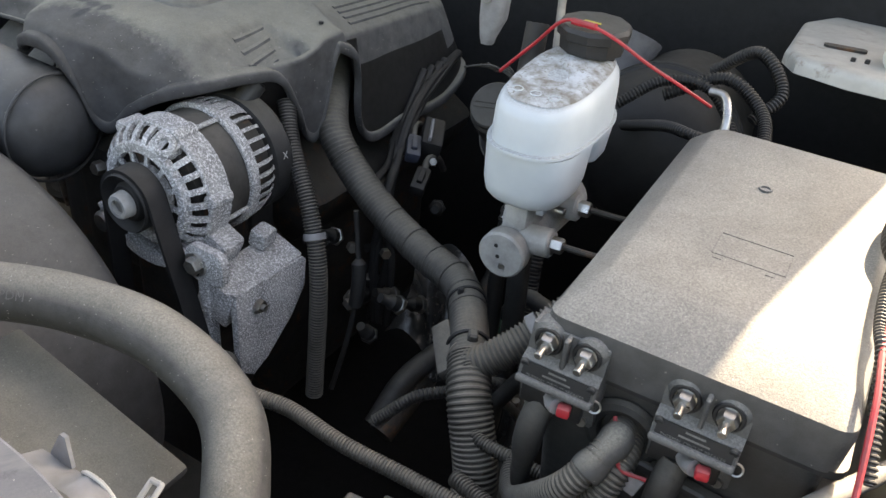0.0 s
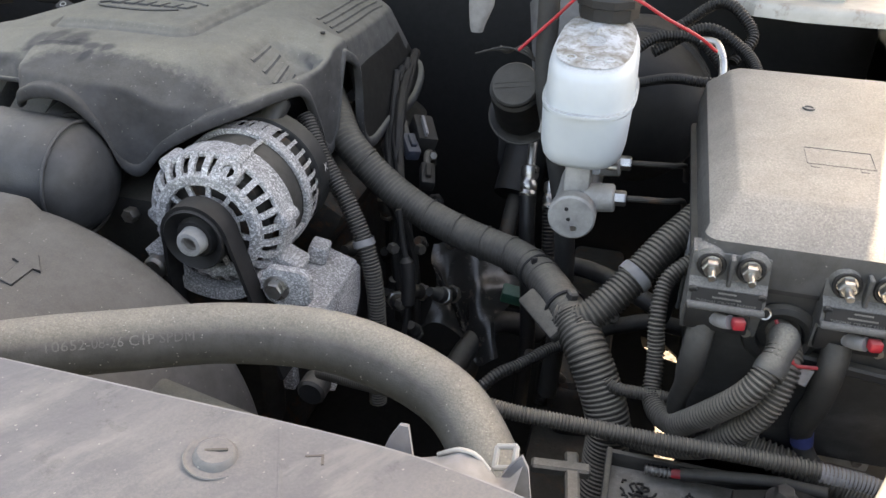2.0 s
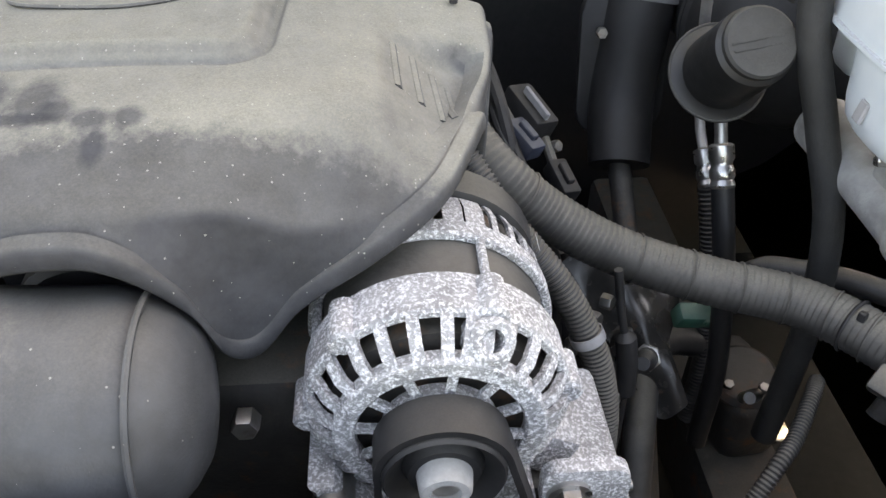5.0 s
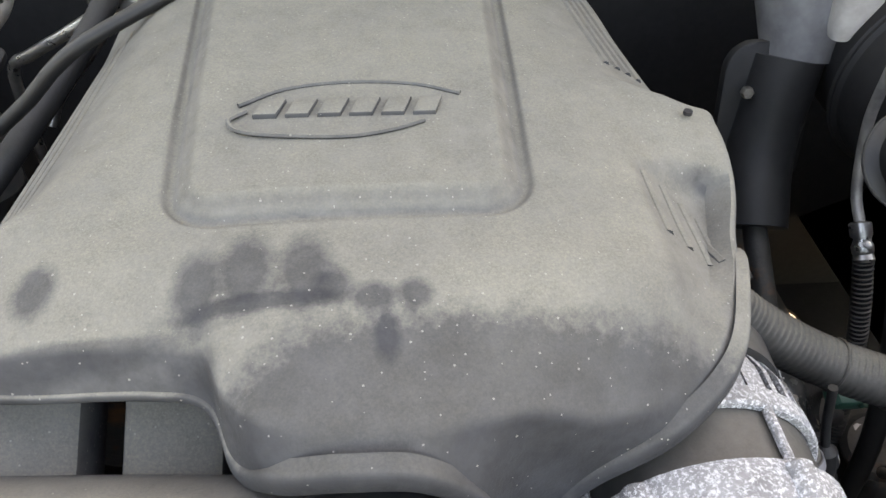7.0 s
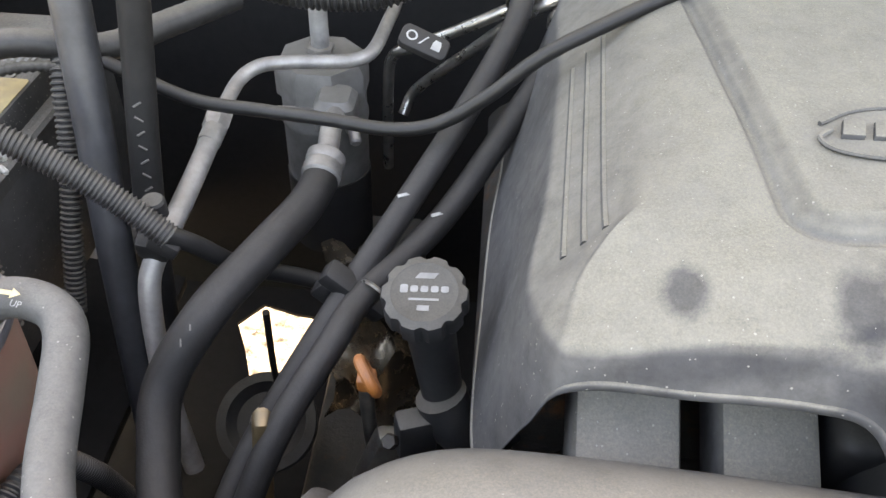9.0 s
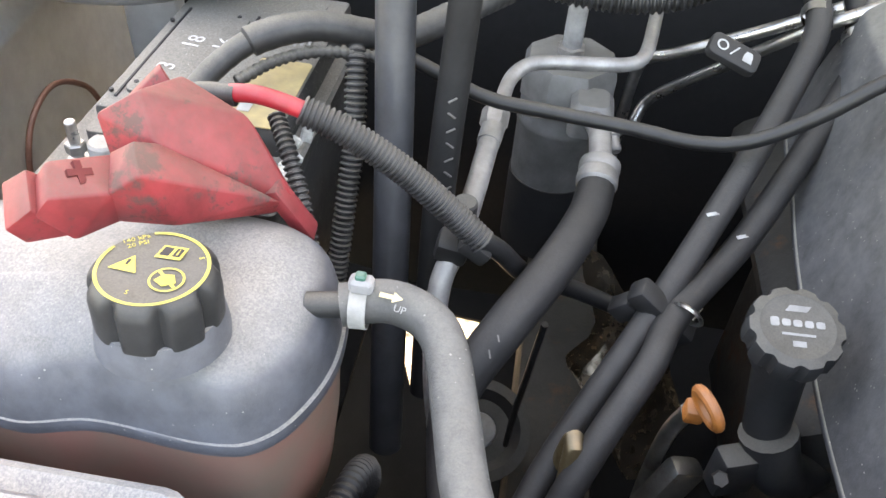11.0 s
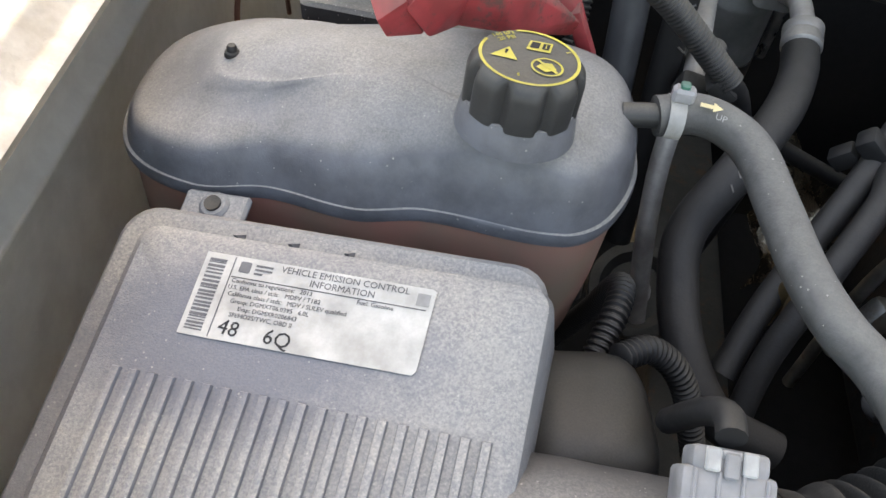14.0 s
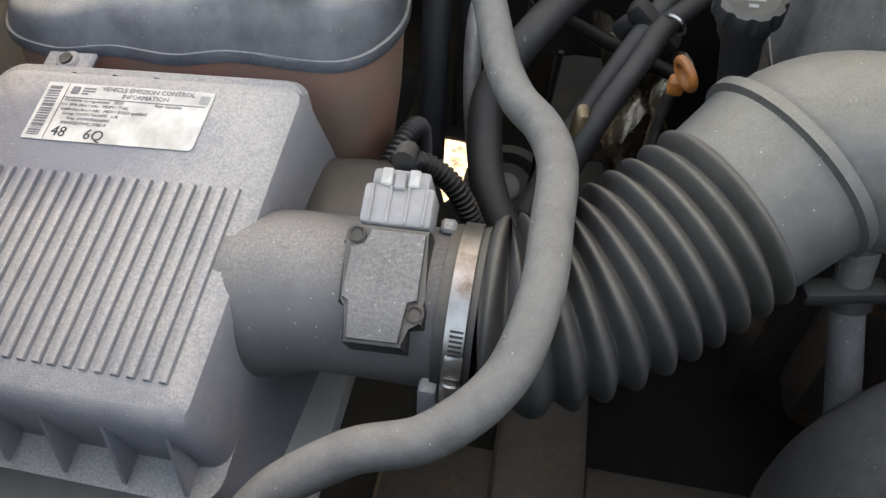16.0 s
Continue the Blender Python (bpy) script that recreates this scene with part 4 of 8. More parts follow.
part("trunk", tube(LOOM, 0.0205, 20, wrap=0.0055), TAPE, loom)
part("tail", tube([(0.558, -0.148, 0.829), (0.581, -0.185, 0.813), (0.609, -0.211, 0.758), (0.612, -0.220, 0.709), (0.61, -0.24, 0.62)], 0.0215, 20, pitch=0.0048, depth=0.0015), DUSTY_CONDUIT, loom, "corrugated lower end")
LOOM_LINE, LOOM_LEN = spline(LOOM, 0.004)


def on_loom(share):
    i = int(share * (len(LOOM_LINE) - 2))
    return LOOM_LINE[i], (LOOM_LINE[i + 1] - LOOM_LINE[i]).normalized()


for share in (0.33, 0.52, 0.60, 0.67, 0.74, 0.80, 0.86):
    p, d = on_loom(share)
    part("tape_edge", torus(p, d + Vector((0.05, 0.08, 0)), 0.0206, 0.0011, 28, 5), TAPE, loom)
p, d = on_loom(0.83)
tieb = part("cable_tie", torus(p, d, 0.0210, 0.0016, 28, 5), DARK, loom)
part("tie_head", rbox((0.006, 0.008, 0.006), axes(p + Vector((-0.004, -0.010, 0.020)), d, (0, 0.3, 1)), 0.001, 1), DARK, tieb)
part("holder_clip", rbox((0.074, 0.022, 0.013), axes((0.529, -0.143, 0.822), (0.042, -0.057, 0.0), (0.6, 0.45, 0.55)), 0.003), TAPE, loom, "flat dusty plastic fixing clip")
p, d = on_loom(0.965)
part("clip_strap", torus(p, d, 0.0218, 0.002, 28, 5), DARK, loom)
part("clip_head", rbox((0.012, 0.012, 0.010), axes(p + Vector((0.006, -0.008, 0.0215)), d, (0, 0.2, 1)), 0.002, 1), TAPE, loom)

branch = thing("conduit_branch", (0.62, -0.12, 0.85), "black corrugated conduit branching to the fuse box", "conduit")
part("conduit", tube([(0.548, -0.150, 0.826), (0.572, -0.158, 0.836), (0.594, -0.146, 0.854), (0.617, -0.124, 0.876), (0.640, -0.10, 0.90), (0.672, -0.068, 0.925)], 0.0160, 18, pitch=0.0048, depth=0.0020), DUSTY_CONDUIT, branch)
part("clamp_band", lathe([(0, 0.0175), (0.0, 0.0185), (0.010, 0.0185), (0.010, 0.0175)], (0.612, -0.129, 0.872), (0.62, 0.55, 0.55), 28, False, False), GREY_CONN, branch, "pale grey ring clamp")

acon = thing("alternator_conduit", (0.31, -0.07, 0.70), "black corrugated conduit beside the alternator", "conduit")
part("conduit", tube([(0.215, -0.012, 0.958), (0.243, -0.036, 0.920), (0.282, -0.058, 0.875), (0.307, -0.072, 0.830), (0.320, -0.082, 0.79), (0.326, -0.09, 0.74), (0.328, -0.10, 0.62)], 0.0105, 16, pitch=0.0038, depth=0.0016), CONDUIT, acon)
part("clamp_band", lathe([(0, 0.0122), (0.0, 0.0132), (0.008, 0.0132), (0.008, 0.0122)], (0.304, -0.070, 0.836), (0.4, -0.3, -0.9), 24, False, False), GREY_CONN, acon, "pale grey ring clamp")
solo("sensor_lead", tube([(0.335, -0.03, 0.86), (0.342, -0.035, 0.82), (0.352, -0.045, 0.77), (0.350, -0.06, 0.70), (0.34, -0.08, 0.62)], lambda s: 0.009 if 0.25 < s < 0.5 else 0.0035, 12, 0.006), DARK, "thin black sensor lead with a rubber sleeve", "lead")
thc = thing("thin_conduit", (0.60, -0.31, 0.83), "thin black corrugated conduit along the battery tray", "conduit")
part("conduit", tube([(0.33, -0.27, 0.80), (0.42, -0.315, 0.835), (0.47, -0.312, 0.838), (0.53, -0.318, 0.838), (0.585, -0.315, 0.835), (0.655, -0.312, 0.832), (0.74, -0.308, 0.83), (0.815, -0.312, 0.828), (0.86, -0.33, 0.82)], 0.0068, 14, pitch=0.0030, depth=0.0011), DUSTY_CONDUIT, thc)
# sunlight on this stretch is put into a paler sleeve colour
part("pale_sleeve", tube([(0.778, -0.3095, 0.829), (0.815, -0.312, 0.828), (0.845, -0.323, 0.823)], 0.0074, 14, pitch=0.0030, depth=0.0011), GREY_CONN, thc, "stretch of conduit coloured pale as if sunlit")
solo("lead_conduit", tube([(0.566, -0.168, 0.842), (0.590, -0.190, 0.822), (0.605, -0.21, 0.80), (0.66, -0.215, 0.80), (0.74, -0.21, 0.79)], 0.0062, 12, pitch=0.003, depth=0.001), DUSTY_CONDUIT, "slim corrugated conduit leaving the loom", "conduit")
for pts in ([(0.735, -0.235, 0.912), (0.732, -0.272, 0.915), (0.715, -0.294, 0.888), (0.690, -0.280, 0.845), (0.668, -0.258, 0.808), (0.652, -0.232, 0.797), (0.646, -0.21, 0.80), (0.645, -0.19, 0.825), (0.641, -0.175, 0.86), (0.645, -0.15, 0.89), (0.672, -0.13, 0.91)],
            [(0.742, -0.235, 0.905), (0.742, -0.268, 0.895), (0.728, -0.285, 0.855), (0.69, -0.275, 0.80), (0.65, -0.255, 0.775), (0.60, -0.235, 0.765)]):
    solo("looped_conduit", tube(pts, lambda s: 0.0105 - 0.0027 * smooth(0.5, 0.68, s), 16, pitch=0.0038, depth=0.0016), DUSTY_CONDUIT, "black corrugated conduit looping out of the fuse box", "conduit", group="looped conduits")
solo("conduit_tape", tube([(0.736, -0.255, 0.917), (0.733, -0.272, 0.915), (0.724, -0.288, 0.900)], lambda s: 0.0120 + 0.0012 * math.sin(9 * s), 14, 0.005, flat=1.1), HOSE_TAN, "dusty strip of tape round a conduit", "tape")
solo("floor_conduit", tube([(0.70, -0.235, 0.79), (0.75, -0.25, 0.785), (0.80, -0.262, 0.78), (0.88, -0.30, 0.77)], 0.0125, 16, pitch=0.0055, depth=0.0025), DUSTY_CONDUIT, "dusty corrugated conduit beneath the fuse box", "conduit")

# ---------------------------------------------------------------- fuse box
fuse = thing("fuse_box", (0.77, -0.07, 0.80), "large dusty black plastic fuse box with a sloped lid", "fuse box")


def corner_prism(x0, x1, y0, y1, z, r=0.012):
    return [(x, y, z) for x, y in rounded(x1 - x0, y1 - y0, r, 4, (x0 + x1) / 2, (y0 + y1) / 2)]


part("box_body", loft([corner_prism(0.676, 0.862, -0.232, 0.09, 0.78), corner_prism(0.668, 0.868, -0.240, 0.096, 0.90), corner_prism(0.666, 0.870, -0.241, 0.098, 0.975)]), FUSE_BODY, fuse)
lid_rings = [corner_prism(0.662, 0.874, -0.248, 0.104, 0.955), corner_prism(0.660, 0.876, -0.250, 0.106, 0.985), corner_prism(0.661, 0.875, -0.249, 0.105, 0.993)]
tops = []
for w, z_front, z_back, r in ((0.004, 0.997, 1.012, 0.014), (0.024, 1.013, 1.030, 0.014), (0.028, 1.0145, 1.032, 0.013), (0.04, 1.015, 1.033, 0.012), (0.07, 1.0155, 1.034, 0.01)):
    ring = corner_prism(0.660 + w, 0.876 - w * 0.7, -0.250 + w * 1.75, 0.106 - w * 0.5, 0, r)
    tops.append([(x, y, z_front + (z_back - z_front) * smooth(-0.25, 0.11, y)) for x, y, _ in ring])
part("lid", loft(lid_rings + tops), FUSE_LID, fuse, sharp=28)
part("lid_flange", loft([corner_prism(0.656, 0.880, -0.246, 0.110, 0.950), corner_prism(0.656, 0.880, -0.246, 0.110, 0.957)]), PLASTIC, fuse)
lm = axes((0.772, -0.118, 1.0214), (1, 0, 0), (0, 1, 0.07))
for w, h, x, y in ((0.056, 0.0008, 0, 0.016), (0.056, 0.0008, 0, -0.016), (0.0008, 0.032, -0.028, 0), (0.0008, 0.032, 0.028, 0), (0.007, 0.005, -0.022, -0.020), (0.007, 0.005, 0.018, -0.020)):
    part("moulded_line", rbox((w, h, 0.0010), lm @ pose(x, y, -0.0003), 0.0002, 1), FUSE_LID, fuse)
part("moulded_dot", torus((0.757, -0.012, 1.0288), (0, 0, 1), 0.005, 0.0012, 16, 6), FUSE_LID, fuse)
part("side_strip", rbox((0.004, 0.012, 0.12), pose(0.663, -0.10, 0.89), 0.0015, 1), GREY_CONN, fuse, "scuffed pale edge strip")
part("grommet", torus((0.735, -0.243, 0.910), (0, 1, 0), 0.024, 0.0065, 32, 8), RUBBER, fuse, "black rubber grommet")
part("lower_rail", rbox((0.13, 0.012, 0.010), pose(0.81, -0.247, 0.888, 0, 6, 0), 0.002, 1), PLASTIC, fuse)


def breaker(x, first):
    """A bolted-on circuit breaker with two studs and a red button."""
    b = thing("circuit_breaker", (x, -0.262, 0.912), "black thermal circuit breaker with two studs and a red button", "circuit breaker", "circuit breakers")
    prof = [(-0.244, 0.984), (-0.264, 0.983), (-0.268, 0.962), (-0.277, 0.958), (-0.281, 0.944), (-0.272, 0.938), (-0.268, 0.912), (-0.244, 0.912)]
    m = axes((x, 0, 0), (0, 1, 0), (0, 0, 1))
    part("base", prism(prof, -0.030, 0.030, m, 0.0015, 1), BREAKER, b)
    for dx in (-0.017, 0.017):
        part("lobe", rod((x + dx, -0.250, 0.9765), (x + dx, -0.2675, 0.975), 0.0128, seg=20, bev=0.003), BREAKER, b)
    part("divider", rbox((0.0035, 0.010, 0.026), pose(x, -0.270, 0.972), 0.001, 1), BREAKER, b)
    for dx in (-0.015, 0.015):
        dz = 0.974
        ring = part("stud_ring", torus((x + dx, -0.2685, dz), (0, -1, 0.1), 0.0095, 0.0018, 24, 6), DARK, b)
        st = part("stud", rod((x + dx, -0.266, dz), (x + dx, -0.287, dz - 0.002), 0.0032, seg=12, bev=0.0006), ZINC, b, "bright zinc stud")
        part("nut", hexagon((x + dx, -0.267, dz), (0, -1, -0.05), 0.0075, 0.009), ZINC, st)
        part("star_washer", lathe([(0, 0.0085), (0.0025, 0.0085)], (x + dx, -0.266, dz), (0, -1, 0), 16), ZINC, st)
    slope = axes((x, -0.2795, 0.9515), (1, 0, 0), (0, 0.28, 0.96))
    part("rating_plate", prism(rounded(0.054, 0.013, 0.002, 3), -0.001, 0.0012, slope), DARK, b, "dark rating plate")
    letters("THERMAL CIRCUIT BREAKER", 0.0036, slope @ pose(0, -0.0038, 0.0016), 0.0001, PRINT_FAINT, "plate_lettering", b)
    for k, w in enumerate((0.014, 0.022)):
        part("print_bar", rbox((w, 0.0014, 0.0004), slope @ pose(0, 0.0042 - 0.0040 * k, 0.0014), 0), PRINT_FAINT, b)
    for dx in (-0.026, 0.026):
        part("rivet", rod((x + dx, -0.276, 0.956), (x + dx, -0.280, 0.955), 0.0035, seg=12, bev=0.0008), PLASTIC, b)
    part("ledge", rbox((0.060, 0.016, 0.006), pose(x, -0.279, 0.943, -20, 0, 0), 0.002), BREAKER, b, "dusty grey ledge")
    part("lower_face", rbox((0.050, 0.008, 0.020), pose(x - 0.003, -0.270, 0.925), 0.002), DARK, b)
    btn = part("stem", tube([(x - 0.004, -0.268, 0.926), (x + 0.001, -0.280, 0.931), (x + 0.006, -0.285, 0.934)], lambda s: 0.007 - 0.001 * s, 12, 0.004), GREY_CONN, b)
    part("red_button", rbox((0.010, 0.009, 0.009), pose(x + 0.012, -0.287, 0.935, 0, 0, 10), 0.002), RED_WIRE, btn, "red reset button")
    part("loop", torus((x + 0.031, -0.279, 0.943), (0.2, -1, 0.4), 0.0045, 0.0009, 16, 5), ZINC, b)
    part("screw", rod((x + 0.022, -0.268, 0.917), (x + 0.022, -0.272, 0.917), 0.004, seg=12), STEEL, b)
    return b


brk_a = breaker(0.684, True)
brk_a.location.y += 0.012
copy_thing(brk_a, pose(0.786, -0.246, 0.909))
for x, run in ((0.672, []), (0.778, [(0.822, -0.262, 0.765), (0.88, -0.29, 0.765)])):
    solo("breaker_cable", tube([(x, -0.252, 0.915), (x - 0.002, -0.262, 0.895), (x - 0.004, -0.26, 0.86), (x - 0.006, -0.25, 0.82), (x + 0.01, -0.25, 0.785)] + run, lambda s: 0.0115 - 0.003 * smooth(0.3, 0.5, s), 14, 0.006), TAPE, "taped black cable below a circuit breaker", "cable", group="breaker cables")
solo("red_lead", tube([(0.728, -0.250, 0.928), (0.738, -0.268, 0.915), (0.746, -0.272, 0.903), (0.764, -0.268, 0.900)], 0.0016, 8, 0.004), RED_WIRE, "thin faded red wire at the grommet", "wire")

# conduit and red wires hooked over the edge of the lid
solo("edge_conduit", tube([(0.93, 0.10, 1.00), (0.90, 0.06, 1.045), (0.872, 0.01, 1.05), (0.862, -0.04, 1.042), (0.866, -0.075, 1.038), (0.89, -0.10, 1.03), (0.93, -0.11, 1.0)], 0.0085, 14, pitch=0.0045, depth=0.002), CONDUIT, "grey corrugated conduit bent over the fuse box edge", "conduit")
solo("edge_lead", tube([(0.868, -0.07, 1.04), (0.866, -0.12, 1.03), (0.868, -0.165, 1.025), (0.874, -0.20, 1.02), (0.89, -0.26, 0.97)], 0.004, 10, pitch=0.004, depth=0.0016), CONDUIT, "thin black corrugated lead beside the lid", "lead")
solo("edge_red_wire", tube([(0.874, -0.14, 1.03), (0.872, -0.19, 1.026), (0.877, -0.235, 1.012), (0.884, -0.28, 0.97), (0.89, -0.33, 0.92)], 0.0022, 8, 0.006), RED_WIRE, "red wire hanging beside the fuse box", "wire")

# ---------------------------------------------------------------- brake master cylinder
brake = thing("brake_master_cylinder", (0.541, 0.02, 0.85), "cast brake master cylinder with a milky white fluid reservoir", "master cylinder")
bore = part("bore", lathe([(0, 0.0235), (0.002, 0.0256), (0.016, 0.0256), (0.02, 0.023), (0.07, 0.023), (0.17, 0.025)], (0.541, -0.068, 0.90), (0, 1, 0), 40), CAST, brake, "grey cast cylinder")
for dx, dz in ((-0.006, 0.010), (-0.003, -0.002)):
    part("end_hole", rod((0.541 + dx, -0.0685, 0.90 + dz), (0.541 + dx, -0.0678, 0.90 + dz), 0.0022, seg=12), INK, bore)
part("end_mark", prism(rounded(0.007, 0.006, 0.002, 3), 0, 0.0006, axes((0.544, -0.0681, 0.888), (1, 0, 0), (0, 0, 1))), ZINC, bore)
part("neck", rbox((0.028, 0.05, 0.044), pose(0.541, -0.022, 0.932), 0.005), CAST, brake)
for y, z in ((-0.038, 0.912), (0.028, 0.925)):
    bs = part("side_boss", rod((0.55, y, z), (0.583, y, z + 0.004), 0.0155, seg=20, bev=0.002), CAST, brake)
    fit_ = part("pipe_nut", hexagon((0.582, y, z + 0.004), (1, 0, 0.05), 0.0085, 0.013), ZINC, bs, "steel pipe fitting")
    part("brake_pipe", tube([(0.594, y, z + 0.005), (0.61, y, z + 0.006), (0.64, y + 0.004, z + 0.006), (0.655, y + 0.02, z), (0.66, y + 0.05, z - 0.03)], 0.0034, 10, 0.006), IRON, fit_)


def res_outline(k, z, tilt=0.0, mid=0.022, long=0.092):
    out = []
    for i in range(64):
        a = 2 * math.pi * i / 64
        ex = abs(math.cos(a)) ** 0.72 * math.copysign(1, math.cos(a))
        ey = abs(math.sin(a)) ** 0.72 * math.copysign(1, math.sin(a))
        y = mid + long * k * ey
        out.append((0.541 + 0.0478 * k * ex, y, z + tilt * ey))
    return out


res = part("reservoir", loft([res_outline(0.90, 1.008), res_outline(0.985, 1.013), res_outline(0.985, 1.017), res_outline(0.965, 1.050, 0.003), res_outline(0.93, 1.060, 0.006),
                              res_outline(0.85, 1.067, 0.008), res_outline(0.70, 1.071, 0.008), res_outline(0.3, 1.073, 0.006)]), WHITE_POLY, brake, "milky white plastic reservoir with a seam")
part("seam_flange", loft([res_outline(0.97, 1.0125), res_outline(1.045, 1.0135), res_outline(1.045, 1.0165), res_outline(0.97, 1.0175)], False, False), WHITE_POLY, res)
for i in range(3):
    part("moulded_ring", torus((0.521 + 0.019 * i, -0.038, 1.0655), (0, -0.12, 1), 0.0052, 0.0006, 20, 5), WHITE_POLY, res)
part("lower_chamber", loft([res_outline(0.66, 0.952, 0, -0.010, 0.060), res_outline(0.80, 0.954, 0, -0.010, 0.060), res_outline(0.89, 0.960, 0, -0.010, 0.060), res_outline(0.945, 0.972, 0, -0.010, 0.060), res_outline(0.98, 1.012, 0, -0.008, 0.062)]), WHITE_POLY, res)
part("rear_chamber", loft([corner_prism(0.527, 0.573, 0.066, 0.104, 0.962, 0.012), corner_prism(0.523, 0.577, 0.062, 0.106, 0.970, 0.014), corner_prism(0.521, 0.581, 0.060, 0.108, 1.012, 0.014)]), WHITE_POLY, res)
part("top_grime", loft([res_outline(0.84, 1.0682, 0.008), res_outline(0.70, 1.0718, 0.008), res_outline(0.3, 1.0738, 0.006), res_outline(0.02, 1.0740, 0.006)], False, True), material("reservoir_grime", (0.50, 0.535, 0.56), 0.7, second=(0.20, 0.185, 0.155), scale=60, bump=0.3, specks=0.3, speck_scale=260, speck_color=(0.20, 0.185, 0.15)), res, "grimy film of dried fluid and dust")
part("clip", rbox((0.004, 0.010, 0.016), pose(0.494, -0.008, 0.978, 0, 10, 0), 0.001, 1), GREY_CONN, res, "small pale clip")
capm = part("cap", lathe([(0, 0.026), (0.008, 0.028), (0.009, 0.0335), (0.022, 0.034), (0.024, 0.038), (0.032, 0.038), (0.036, 0.035), (0.037, 0.02)], (0.546, 0.078, 1.073), (0, -0.05, 1), 10, turn=0.2), PLASTIC, brake, "dusty black lobed filler cap")
part("cap_print", rbox((0.018, 0.004, 0.0006), pose(0.546, 0.066, 1.1115), 0), YELLOW, capm, "yellow warning print")
for x, y in ((0.521, -0.014), (0.575, -0.012)):
    part("pin", rod((x - 0.006, y, 0.940), (x + 0.006, y, 0.940), 0.0045, seg=14, bev=0.001), ZINC, brake)
part("leg", rbox((0.014, 0.012, 0.02), pose(0.556, -0.02, 0.944), 0.002), WHITE_POLY, brake)
solo("cap_red_wire", tube([(0.45, 0.07, 1.035), (0.49, 0.062, 1.078), (0.52, 0.050, 1.110), (0.545, 0.044, 1.1150), (0.575, 0.048, 1.107), (0.61, 0.062, 1.086), (0.645, 0.080, 1.066), (0.67, 0.12, 1.04)], 0.0019, 8, 0.006), RED_WIRE, "red wire laid over the brake fluid cap", "wire")
solo("wire_splice", tube([(0.532, 0.047, 1.1135), (0.558, 0.044, 1.1140)], 0.0034, 10, 0.006), RED_WIRE, "red crimp splice on a wire", "splice")

# power steering reservoir and the column behind
ps = thing("power_steering_reservoir", (0.45, 0.10, 0.86), "black power steering fluid reservoir with a ribbed grey cap", "reservoir")
PS_AXIS = Vector((-0.02, -0.73, 0.68)).normalized()
PS_FOOT = Vector((0.4500, 0.134, 0.934))
body_ = part("body", lathe([(-0.02, 0.020), (0.0, 0.040), (0.0, 0.0425), (0.003, 0.0425), (0.005, 0.038), (0.010, 0.0335), (0.078, 0.0315), (0.082, 0.027)], PS_FOOT, PS_AXIS, 36), BLACK_CABLE, ps)
part("rim", torus(PS_FOOT + PS_AXIS * 0.003, PS_AXIS, 0.0425, 0.0013, 40, 6), RUBBER, body_, "thin worn rim")
capf = part("cap", lathe([(0, 0.0265), (0.003, 0.0285), (0.008, 0.0285), (0.010, 0.0265)], PS_FOOT + PS_AXIS * 0.080, PS_AXIS, 36), RUBBER, ps, "round grey dusty cap")
for k in (-0.004, 0.002):
    part("cap_rib", rbox((0.046, 0.0012, 0.0010), axes(PS_FOOT + PS_AXIS * 0.090, (1, 0.12, 0.12), PS_AXIS.cross(Vector((1, 0.12, 0.12)))) @ pose(0, k, 0.0002), 0), RUBBER, capf)
for k in range(4):
    solo("loose_wire", tube([(0.395 + 0.01 * k, 0.09, 1.02 + 0.004 * k), (0.43, 0.085 + 0.006 * k, 1.032 - 0.004 * k), (0.455, 0.082, 1.028 + 0.003 * k), (0.47, 0.08, 1.02)], 0.0013, 6, 0.006), RUBBER, "loose black wire end by the reservoir", "wire", group="loose wires")
for p, q, r1, ribbed in (((0.4672, 0.127, 0.867), (0.469, 0.105, 0.833), 0.0115, False), ((0.489, 0.205, 0.810), (0.491, 0.178, 0.782), 0.0105, True)):
    ft = thing("hydraulic_fitting", q, "bright crimped hydraulic hose fitting", "hose fitting", "hydraulic fittings")
    p, q = Vector(p), Vector(q)
    d = (q - p).normalized()
    part("ferrule", lathe([(0, r1 * 0.75), (0.002, r1), (0.014, r1), (0.017, r1 * 0.84), (0.021, r1 * 0.84), (0.024, r1), (0.030, r1), (0.033, r1 * 0.86), (0.038, r1), (0.041, r1 * 0.9)], p, d, 24), ZINC, ft)
    if ribbed:
        part("pipe", tube([p + d * 0.004, (0.487, 0.226, 0.833), (0.479, 0.240, 0.90), (0.466, 0.225, 0.96), (0.458, 0.213, 0.995), (0.452, 0.215, 1.09)], 0.0052, 12, 0.008), ALU_TUBE, ft, "pale bent steel pipe")
    else:
        part("tube_end", tube([p + d * 0.004, p - d * 0.03, (0.465, 0.165, 0.90)], 0.0058, 14, 0.006), STEEL, ft)
    hp = [q - d * 0.004, q + Vector((0.006, -0.02, -0.05)), q + Vector((0.014, -0.035, -0.11)), q + Vector((0.022, -0.05, -0.20)), q + Vector((0.02, -0.06, -0.30))]
    part("hose", tube(hp, r1 * 0.92, 14, pitch=0.005 if ribbed else 0.0, depth=0.0014 if ribbed else 0.0), BLACK_CABLE, ft, "black hydraulic hose")
bh = thing("booster_hose", (0.53, 0.0, 0.60), "black rubber hose beside the brake reservoir", "hose")
part("hose_body", tube([(0.478, 0.09, 1.09), (0.485, 0.065, 1.0), (0.505, 0.045, 0.93), (0.527, 0.022, 0.845), (0.535, 0.01, 0.74), (0.53, 0.0, 0.60)], 0.0125, 16), RUBBER, bh)

